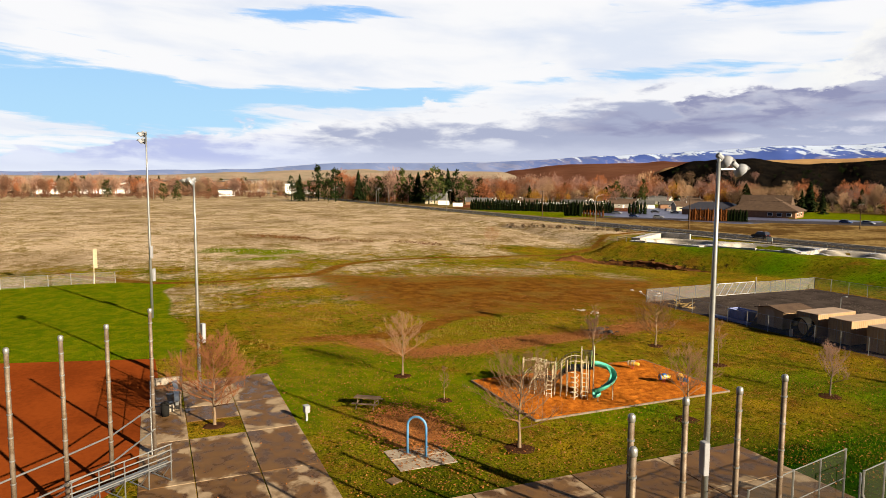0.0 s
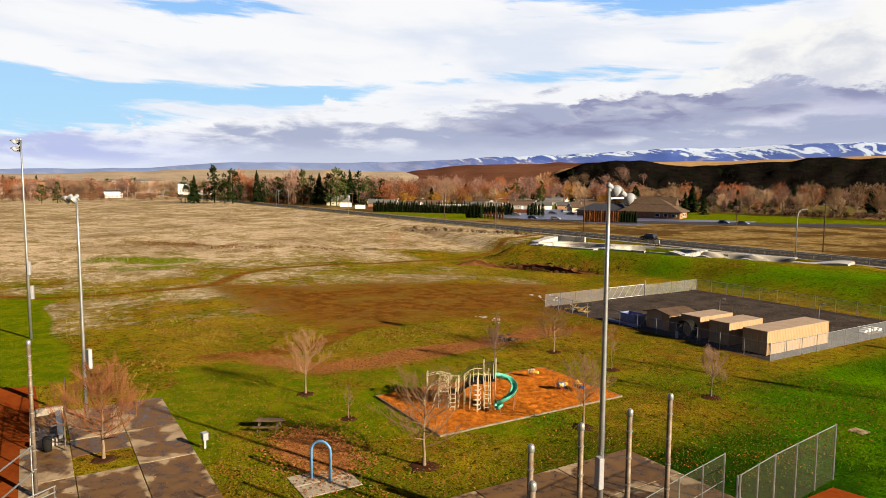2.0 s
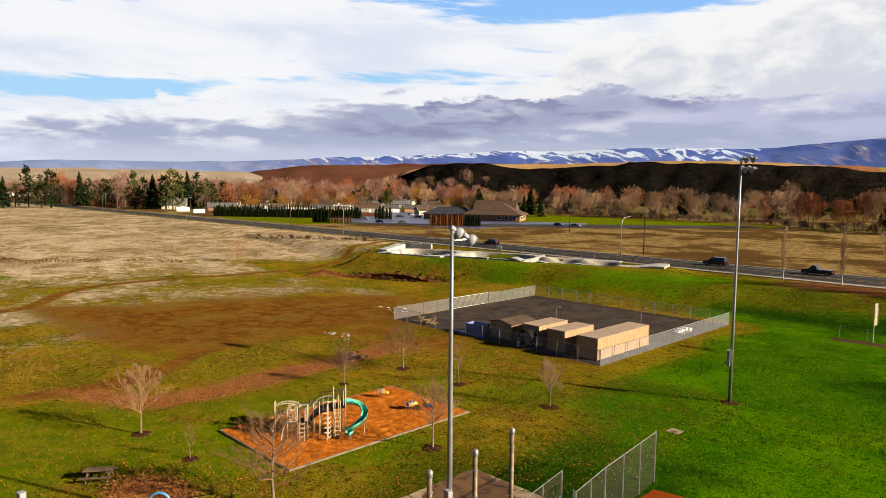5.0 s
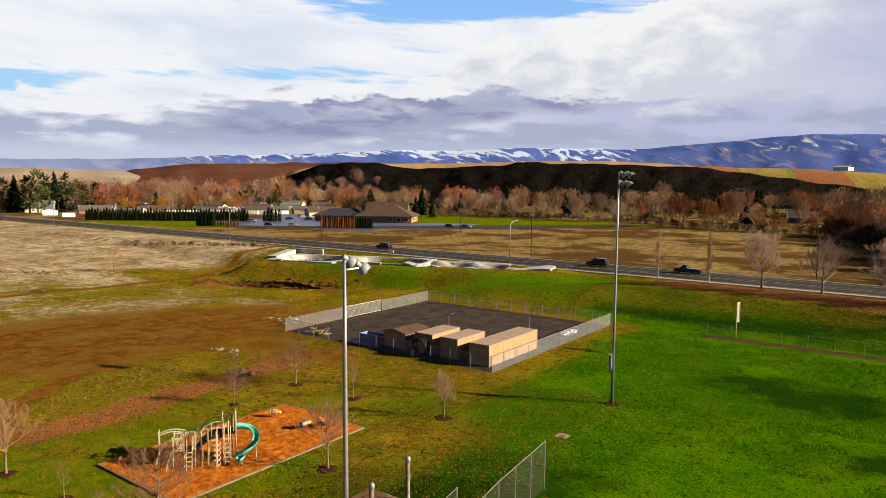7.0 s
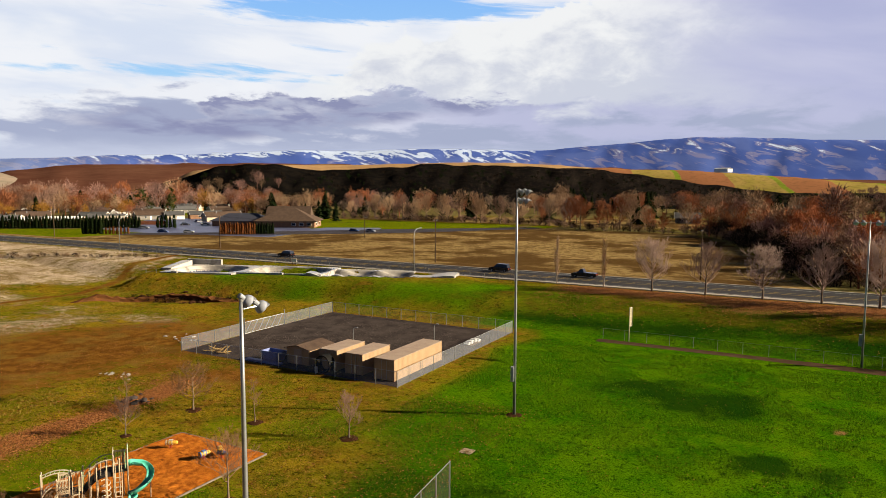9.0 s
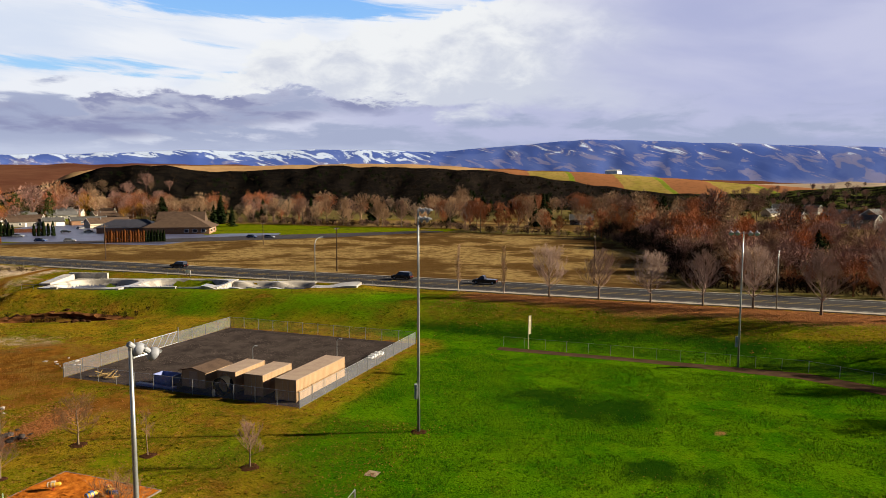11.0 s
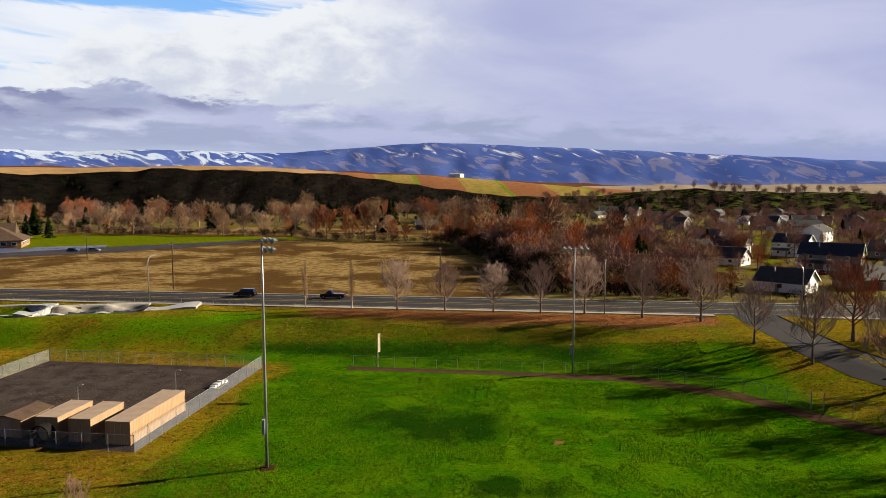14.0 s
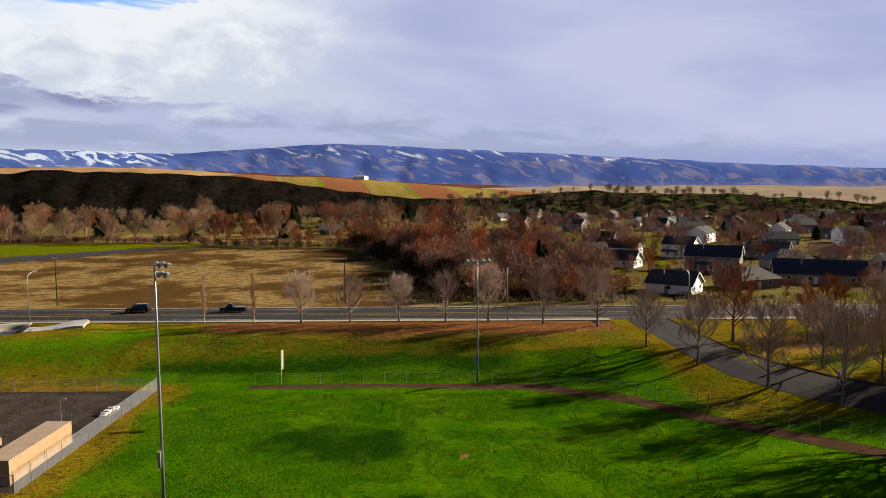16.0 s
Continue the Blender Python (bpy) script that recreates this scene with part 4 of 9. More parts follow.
def mountain_material():
    """Mountains far off, blue-grey with painted haze, with snow in streaks on the upper slopes."""
    m = bpy.data.materials.new("far_mountains")
    m.use_nodes = True
    n = Nodes(m.node_tree)
    where = n.add("ShaderNodeTexCoord").outputs["Object"]
    s = n.add("ShaderNodeSeparateXYZ")
    n.put(where, s.inputs[0])
    az = n.math("ARCTAN2", n.math("SUBTRACT", s.outputs[0], HUB.x), n.math("SUBTRACT", s.outputs[1], HUB.y))
    folds = n.combine(n.math("ADD", n.math("MULTIPLY", az, 34.0), n.math("MULTIPLY", s.outputs[2], 0.012)), n.math("MULTIPLY", s.outputs[2], 0.013), n.math("MULTIPLY", az, 5.0))
    streak = n.noise(folds, 1.0, 7, 0.6, 1.3)
    broad = n.noise(folds, 0.4, 4, 0.6, 1.0)
    high = n.ramp(s.outputs[2], 120, 215)
    west = n.math("ADD", n.ramp(az, -1.15, -0.88, -0.10, 0.06), n.ramp(az, -0.42, -0.30, 0.0, -0.13))
    snow = n.ramp(n.math("ADD", n.math("ADD", streak, n.math("MULTIPLY", high, 0.16)), west), 0.67, 0.73)
    # haze painted in: blue overall, paler at the foot and in the west
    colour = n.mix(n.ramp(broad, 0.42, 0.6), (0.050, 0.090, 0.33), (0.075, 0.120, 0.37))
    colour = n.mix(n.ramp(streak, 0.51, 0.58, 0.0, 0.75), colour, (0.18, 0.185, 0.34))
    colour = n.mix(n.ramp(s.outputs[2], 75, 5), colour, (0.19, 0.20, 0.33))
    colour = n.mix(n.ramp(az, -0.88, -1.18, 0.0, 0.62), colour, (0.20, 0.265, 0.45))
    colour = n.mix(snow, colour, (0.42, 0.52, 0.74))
    bsdf = n.add("ShaderNodeBsdfDiffuse")
    n.put(colour, bsdf.inputs[0])
    n.tree.links.new(bsdf.outputs[0], n.add("ShaderNodeOutputMaterial").inputs[0])
    return m


def ridge_material():
    """Cloud-shaded near-black scrub on the steep western end, olive turf showing between bushes to the east."""
    m = bpy.data.materials.new("cloud_shaded_scrub_slope")
    m.use_nodes = True
    n = Nodes(m.node_tree)
    where = n.add("ShaderNodeTexCoord").outputs["Object"]
    s = n.add("ShaderNodeSeparateXYZ")
    n.put(where, s.inputs[0])
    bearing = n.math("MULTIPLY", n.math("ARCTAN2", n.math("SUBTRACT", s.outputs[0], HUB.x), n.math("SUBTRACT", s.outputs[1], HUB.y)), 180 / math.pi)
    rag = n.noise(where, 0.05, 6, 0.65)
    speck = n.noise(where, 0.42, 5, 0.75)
    # near-black tones hold the cloud shadow over the ridge
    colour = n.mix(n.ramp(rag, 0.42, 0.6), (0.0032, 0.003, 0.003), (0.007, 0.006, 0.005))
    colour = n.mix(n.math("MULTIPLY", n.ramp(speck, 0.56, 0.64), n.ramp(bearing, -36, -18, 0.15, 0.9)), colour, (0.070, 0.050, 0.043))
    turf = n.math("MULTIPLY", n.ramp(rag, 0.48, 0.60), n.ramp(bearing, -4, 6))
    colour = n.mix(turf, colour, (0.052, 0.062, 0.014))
    bsdf = n.add("ShaderNodeBsdfDiffuse")
    n.put(colour, bsdf.inputs[0])
    n.tree.links.new(bsdf.outputs[0], n.add("ShaderNodeOutputMaterial").inputs[0])
    return m


def hill_material(name, a, b, size):
    return surface(name, a, b, size, size * 0.15, rough=0.97, bump=0.8)


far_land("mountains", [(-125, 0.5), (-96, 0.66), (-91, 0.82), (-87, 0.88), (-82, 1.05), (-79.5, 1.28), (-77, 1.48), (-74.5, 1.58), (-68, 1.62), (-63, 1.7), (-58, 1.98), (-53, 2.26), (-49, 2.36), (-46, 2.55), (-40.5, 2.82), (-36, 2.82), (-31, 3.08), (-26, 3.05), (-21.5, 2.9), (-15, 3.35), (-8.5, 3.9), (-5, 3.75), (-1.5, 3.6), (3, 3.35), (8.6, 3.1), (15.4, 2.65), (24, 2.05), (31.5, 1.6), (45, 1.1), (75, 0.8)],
         2900, 4350, 4800, -2, mountain_material(), "snow-streaked mountain range far away in painted blue haze", "mountains", 6, 4, 520, 5.0)
far_land("brown_hills", [(-125, -1.2), (-90, -1.2), (-70, -1.0), (-64.5, 0.2), (-61, 0.95), (-58, 1.28), (-56, 1.42), (-54, 1.54), (-48, 1.68), (-35, 1.72), (-21, 1.72), (-12.5, 1.42), (-3, 0.82), (6, 0.38), (20, 0.22), (32, 0.12), (75, 0.1)],
         1250, 2500, 2850, -6, hill_material("ploughed_hills", (0.075, 0.030, 0.020), (0.105, 0.050, 0.032), 260.0), "brown ploughed hills behind the town", "hills", 6, 9)
far_land("pale_fields", [(-125, 0.1), (-96, 0.3), (-88, 0.45), (-82, 0.7), (-79, 0.82), (-73, 0.92), (-68, 0.92), (-62, 0.85), (-58, 0.6), (-54, -0.8), (-50, -1.5), (-3, -1.5), (3, 0.3), (12, 0.42), (22, 0.36), (34, 0.26), (75, 0.2)],
         1300, 2300, 2600, -6, hill_material("pale_fields", (0.30, 0.235, 0.185), (0.20, 0.175, 0.135), 120.0), "pale tan farmland far beyond the town", "hills", 5, 23)
RIDGE = [(-125, -1.2), (-56, -1.2), (-51, 0.1), (-48.6, 0.76), (-47.2, 1.3), (-45.3, 1.74), (-44.4, 1.8), (-42.5, 1.62), (-40.6, 1.4), (-38.7, 1.2), (-36.5, 1.36), (-33, 1.56), (-28.6, 1.72), (-22, 1.66), (-17.4, 1.42), (-12.7, 0.98), (-9.4, 0.45), (-6, 0.0), (-3.4, -0.35), (1, -0.55), (6, -0.35), (10.5, 0.12), (14, 0.12), (20, -0.05), (26, -0.25), (31.5, -0.6), (40, -1.2), (75, -1.2)]
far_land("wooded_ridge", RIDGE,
         640, 1080, 1230, 0, ridge_material(), "scrub-covered ridge behind the woods, darkened for cloud shade", "hill", 5, 14, 420, 6.0)


def field_strips():
    """Autumn fields in long strips: green winter wheat, tan stubble and red-brown plough."""
    m = bpy.data.materials.new("autumn_fields")
    m.use_nodes = True
    n = Nodes(m.node_tree)
    where = n.add("ShaderNodeTexCoord").outputs["Object"]
    s = n.add("ShaderNodeSeparateXYZ")
    n.put(where, s.inputs[0])
    rag = n.noise(where, 0.02, 5, 0.6)
    fine = n.noise(where, 0.12, 4, 0.6)
    line = n.math("ADD", n.math("MULTIPLY_ADD", s.outputs[0], 0.0062, n.math("MULTIPLY", s.outputs[1], 0.0022)), n.math("MULTIPLY", rag, 0.1))
    step = n.math("FRACT", line)
    colour = n.mix(n.ramp(rag, 0.4, 0.6), (0.27, 0.20, 0.060), (0.215, 0.180, 0.038))
    colour = n.mix(n.ramp(step, 0.50, 0.52), colour, (0.235, 0.105, 0.050))
    colour = n.mix(n.math("MULTIPLY", n.ramp(step, 0.44, 0.45), n.ramp(step, 0.51, 0.50)), colour, (0.15, 0.20, 0.02))
    colour = n.mix(n.math("MULTIPLY", n.ramp(fine, 0.5, 0.62), 0.35), colour, (0.10, 0.06, 0.025))
    bsdf = n.add("ShaderNodeBsdfDiffuse")
    n.put(colour, bsdf.inputs[0])
    n.tree.links.new(bsdf.outputs[0], n.add("ShaderNodeOutputMaterial").inputs[0])
    return m


far_land("terrace_fields", [(-125, -1.5), (-22, -1.5), (-19, 1.15), (-16, 1.5), (-13.5, 1.42), (-8, 1.25), (-3, 0.85), (2, 0.45), (6, 0.15), (9, -0.1), (20, -1.0), (75, -1.5)],
         1090, 1300, 1320, -2, field_strips(), "green and russet fields on the terrace", "hill", 2, 19, 300)
far_land("stubble_plateau", [(-125, -1.5), (-53, -1.5), (-49, 1.0), (-46, 1.5), (-42, 1.66), (-36, 1.72), (-28.6, 1.92), (-23, 1.95), (-17, 1.6), (-13, 1.2), (-9, 0.5), (-5, -1.4), (75, -1.5)],
         1250, 1560, 1600, -2, hill_material("pale_stubble", (0.36, 0.235, 0.115), (0.24, 0.150, 0.075), 140.0), "pale gold stubble field on the plateau", "hill", 2, 29, 300)

# ---- light poles and fences ----


def light_pole(name, x, y, height, arms, label, boxes=(), facing=0.0, radius=0.16):
    """A tall steel pole with floodlights on cross-arms; arms: (height below the top, offsets of the lamps)."""
    z = zg(x, y)
    pole = base(name, label, "light pole", pose(x, y, z, 0, 0, facing), "sports light poles")
    bm = bmesh.new()
    tube(bm, [(0, 0, -0.3), (0, 0, height * 0.4), (0, 0, height * 0.75), (0, 0, height)], [radius, radius * 0.85, radius * 0.66, radius * 0.5], 12)
    part("shaft", bm, STEEL, pole, smooth=True)
    bm = bmesh.new()
    tube(bm, [(0, 0, height - 0.02), (0, 0, height + 0.10)], radius * 0.55, 12)
    part("cap", bm, CAP, pole)
    for down, lamps in arms:
        spots = [s if isinstance(s, tuple) else (s, 0.30) for s in lamps]
        bm = bmesh.new()
        far = max(spots, key=lambda s: abs(s[0]) + abs(s[1]))
        tube(bm, [(min([s[0] for s in spots] + [0]) - 0.1, 0.1, height - down), (max([s[0] for s in spots] + [0]) + 0.1, 0.1, height - down)], 0.05, 6)
        if far[1] > 0.5:
            tube(bm, [(far[0], 0, height - down), (far[0], far[1] + 0.05, height - down)], 0.045, 6)
        part("crossarm", bm, STEEL, pole)
        for u, v in spots:
            # a domed reflector with its gear housing behind, looking down over the field
            aim = pose(u, v, height - down + 0.12, 52, 0, 0)
            bm = bmesh.new()
            lathe(bm, [(0.325, -0.34), (0.33, -0.31), (0.30, -0.19), (0.22, -0.08), (0.12, -0.03)], 14)
            bmesh.ops.transform(bm, matrix=aim, verts=bm.verts)
            head = part("floodlight", bm, LAMP, pole, smooth=True)
            bm = bmesh.new()
            lathe(bm, [(0.12, -0.05), (0.13, 0.0), (0.13, 0.24), (0.09, 0.27)], 10)
            bmesh.ops.transform(bm, matrix=aim, verts=bm.verts)
            part("gear_housing", bm, LAMP, head)
            bm = bmesh.new()
            lathe(bm, [(0.30, -0.36), (0.30, -0.343)], 14)
            bmesh.ops.transform(bm, matrix=aim, verts=bm.verts)
            part("lens", bm, LENS, head, "pale lamp glass")
            # half a collar that shades the glass
            bm = bmesh.new()
            rim = [(0.335 * math.cos(k), 0.335 * math.sin(k)) for k in np.linspace(0.25, math.pi - 0.25, 11)]
            top, low = [bm.verts.new((p, q, -0.33)) for p, q in rim], [bm.verts.new((p, q, -0.33 - 0.2 * math.sin(math.pi * n / 10) - 0.02)) for n, (p, q) in enumerate(rim)]
            for n in range(10):
                bm.faces.new((top[n], top[n + 1], low[n + 1], low[n]))
            bmesh.ops.solidify(bm, geom=bm.faces[:], thickness=0.012)
            bmesh.ops.transform(bm, matrix=aim, verts=bm.verts)
            part("visor", bm, CAP, head)
            bm = bmesh.new()
            tube(bm, [(u, max(v - 0.25, 0.05), height - down), (u, v, height - down + 0.1)], 0.04, 6)
            part("bracket", bm, STEEL, pole)
    for bz, side in boxes:
        bm = bmesh.new()
        box(bm, side - 0.2, side + 0.22, -0.40, -0.12, bz - 0.75, bz + 0.75, 0.03)
        part("ballast_box", bm, BOXGREY, pole, "pale grey electrical cabinet on the shaft")
    return pole


light_pole("light_pole", 2.45, -38.5, 17.3, [(0.0, ((0.0, 0.12),)), (0.35, ((0.0, 0.85),))], "grey steel floodlight pole beside the concrete plaza", [(4.2, 0.28)], -12)
light_pole("light_pole", 0, 0, 22.1, [(0.1, ((-0.25, 0.3), (0.3, 0.85))), (0.95, ((-0.25, 0.25), (0.3, 0.75)))], "tall grey steel floodlight pole on the outfield edge", [(4.2, 0.30)], -68)
light_pole("light_pole", 31.4, 38.0, 18.4, [(0.15, (-1.6, -0.8, 0.8, 1.6))], "grey steel floodlight pole at the outfield fence", [(3.4, 0.22)], 185, 0.14)
light_pole("light_pole", -63.0, -61.4, 22.1, [(0.2, (-0.45, 0.45)), (1.0, (-0.45, 0.35))], "tall grey steel floodlight pole beside the green outfield", [(8.0, -0.30), (5.2, 0.3)], 160)
light_pole("light_pole", -30.4, -58.0, 16.5, [(0.2, (-0.5, 0.5))], "slim grey floodlight pole behind the russet tree", [(4.6, -0.3)], 200, 0.14)


def mulch_ring(x, y, r=0.9):
    bm = bmesh.new()
    rnd = random.Random(int(x * 31 + y * 7))
    rim = [(r * rnd.uniform(0.85, 1.12), 2 * math.pi * k / 14) for k in range(14)]
    mid = bm.verts.new((0, 0, 0.09))
    outer = [bm.verts.new((q * math.cos(a), q * math.sin(a), -0.02)) for q, a in rim]
    inner = [bm.verts.new((0.7 * q * math.cos(a), 0.7 * q * math.sin(a), 0.06)) for q, a in rim]
    for k in range(14):
        j = (k + 1) % 14
        bm.faces.new((outer[k], outer[j], inner[j], inner[k]))
        bm.faces.new((inner[k], inner[j], mid))
    whole("bare_soil_ring", bm, SOIL, "ring of dark mulch in the grass", "mulch", "mulch rings", at=pose(x, y, zg(x, y)))


for x, y in ((0, 0),):
    mulch_ring(x, y, 0.9)


def fence(name, points, height, label, spacing=3.0, fabric=None, rails=(1.0,), radius=0.035, group="chain-link fences", steel=None, lift=0.0):
    """A chain-link fence: posts, rails and wire fabric; each bay of fabric is a part."""
    fabric, steel = fabric or FABRIC, steel or STEEL
    thing = base(name, label, "fence", pose(points[0][0], points[0][1], 0), group)
    ox, oy = points[0]
    line = dense(points, spacing)
    tops = []
    for n, (x, y) in enumerate(line):
        z = zg(x, y) + lift
        bm = bmesh.new()
        corner = (x, y) in points
        tube(bm, [(x - ox, y - oy, z - 0.2), (x - ox, y - oy, z + height + 0.04)], radius * (1.25 if corner else 1.0), 6)
        part("post", bm, steel, thing)
        tops.append(Vector((x - ox, y - oy, z)))
    for k in rails:
        bm = bmesh.new()
        tube(bm, [p + Vector((0, 0, height * k)) for p in tops], radius * 0.62, 5)
        part("rail", bm, steel, thing)
    for a, b in zip(tops, tops[1:]):
        bm = bmesh.new()
        bm.faces.new([bm.verts.new(p) for p in (a + Vector((0, 0, 0.03)), b + Vector((0, 0, 0.03)), b + Vector((0, 0, height)), a + Vector((0, 0, height)))])
        part("wire_fabric", bm, fabric, thing)
    return thing


# the storage yard
YARD = (-49.7, -14.9, 1.9, 35.1)
x0, x1, y0, y1 = YARD
fence("chain_link_fence", [(x0, y0), (x1, y0)], 1.83, "grey chain-link fence along the front of the yard", 2.9)
fence("chain_link_fence", [(x1, y0), (x1, y1)], 1.83, "grey chain-link fence closing the side of the yard", 2.75)
fence("chain_link_fence", [(x1, y1), (x0, y1)], 1.83, "grey chain-link fence along the back of the yard", 2.9)
fence("chain_link_fence", [(x0, y1), (x0, 22.4)], 1.83, "grey chain-link fence beside the yard gate", 2.6)
fence("chain_link_fence", [(x0, 13.6), (x0, y0)], 1.83, "grey chain-link fence beside the yard gate", 2.6)


def yard_gate():
    gate = base("sliding_gate", "wide white-braced sliding yard gate of chain-link", "gate", pose(x0, 13.7, 0))
    bm = bmesh.new()
    for z in (0.12, 1.85):
        tube(bm, [(0, 0, z), (0, 8.6, z)], 0.045, 6)
    part("gate_frame", bm, CAP, gate)
    for k in range(6):
        bm = bmesh.new()
        tube(bm, [(0, 0.1 + k * 1.4, 0.12), (0, 1.4 + k * 1.4, 1.85)], 0.05, 6)
        part("brace", bm, CAP, gate)
    bm = bmesh.new()
    bm.faces.new([bm.verts.new(p) for p in ((0.05, 0, 0.12), (0.05, 8.6, 0.12), (0.05, 8.6, 1.85), (0.05, 0, 1.85))])
    part("wire_fabric", bm, FABRIC, gate)
    for y in (-0.1, 8.7):
        bm = bmesh.new()
        tube(bm, [(0.08, y, -0.2), (0.08, y, 2.5)], 0.06, 8)
        part("gate_post", bm, STEEL, gate)


yard_gate()


def container(x, y, width, depth, label, height=2.55):
    """A steel storage container with ribbed walls; x, y: the middle of its front."""
    thing = base("storage_container", label, "container", pose(x, y, 0.03), "storage containers")
    bm = bmesh.new()
    outline = []

    def wave(ax, ay, bx, by, nx, ny):
        """Corrugated wall line from a to b, with outward ribs."""
        long = math.hypot(bx - ax, by - ay)
        count = int(long / 0.28)
        for k in range(count):
            for q, out in ((0.06, 0.0), (0.30, 0.02), (0.64, 0.02), (0.88, 0.0)):
                t = (k + q) / count
                outline.append((ax + (bx - ax) * t + nx * out, ay + (by - ay) * t + ny * out))

    wave(-width / 2, 0, width / 2, 0, 0, -1)
    wave(width / 2, 0, width / 2, depth, 1, 0)
    wave(width / 2, depth, -width / 2, depth, 0, 1)
    wave(-width / 2, depth, -width / 2, 0, -1, 0)
    low = [bm.verts.new((x, y, 0.06)) for x, y in outline]
    high = [bm.verts.new((x, y, height - 0.06)) for x, y in outline]
    for k in range(len(outline)):
        j = (k + 1) % len(outline)
        bm.faces.new((low[k], low[j], high[j], high[k]))
    bm.faces.new(high)
    part("body", bm, TAN, thing)
    bm = bmesh.new()
    box(bm, -width / 2 - 0.04, width / 2 + 0.04, -0.04, depth + 0.04, height - 0.055, height, 0.015)
    part("roof", bm, ROOF_TAN, thing, "flat weathered tan roof")
    for sx in (-1, 1):
        for v in (0.0, depth):
            bm = bmesh.new()
            box(bm, sx * (width / 2 - 0.02) - 0.06, sx * (width / 2 - 0.02) + 0.06, v - 0.06, v + 0.06, 0.0, height + 0.02, 0.01)
            part("corner_post", bm, TAN, thing)
    for sx in (-0.25, 0.25):
        bm = bmesh.new()
        tube(bm, [(sx * width * 0.5, -0.06, 0.2), (sx * width * 0.5, -0.06, height - 0.2)], 0.02, 5)
        part("lock_bar", bm, STEEL, thing)
    return thing


container(-17.75, 3.6, 2.75, 11.3, "long tan steel storage container in the yard corner")
container(-22.3, 3.9, 2.5, 5.9, "tan steel storage container in the yard")
container(-26.2, 4.0, 2.6, 5.8, "tan steel storage container with a ribbed roof")


def yard_shed(x, y):
    thing = base("tool_shed", "small tan shed with a low brown gable roof", "shed", pose(x, y, 0.03))
    w, d, h, r = 3.5, 4.6, 2.0, 0.38
    bm = bmesh.new()
    box(bm, -w / 2, w / 2, 0, d, 0, h, 0.01)
    for v in (0.0, d - 0.1):
        tri = [bm.verts.new(p) for p in ((-w / 2, v, h), (w / 2, v, h), (0, v, h + r))]
        back = [bm.verts.new(p) for p in ((-w / 2, v + 0.1, h), (w / 2, v + 0.1, h), (0, v + 0.1, h + r))]
        bm.faces.new(tri), bm.faces.new(back[::-1])
    part("wall", bm, TAN, thing)
    for side in (-1, 1):
        bm = bmesh.new()
        a = math.atan2(r, w / 2)
        box(bm, 0, (w / 2 + 0.35) / math.cos(a), -0.25, d + 0.25, 0.0, 0.09, 0.01)
        m = Matrix.Translation((0, 0, h + r + 0.01)) @ Matrix.Rotation(a, 4, "Y")
        if side < 0:
            m = Matrix.Scale(-1, 4, (1, 0, 0)) @ m
        bmesh.ops.transform(bm, matrix=m, verts=bm.verts)
        bmesh.ops.recalc_face_normals(bm, faces=bm.faces)
        part("roof_slope", bm, SHINGLE_BROWN, thing, "weathered brown shingles")
    bm = bmesh.new()
    box(bm, -0.6, 0.6, -0.05, 0.0, 0.05, 1.95, 0.01)
    part("door", bm, ROOF_TAN, thing)


yard_shed(-31.2, 4.2)


OFFCUT = surface("weathered_yellow_timber", (0.30, 0.21, 0.085), (0.16, 0.105, 0.045), 2.0, 0.3, rough=0.85, spread=0.3)


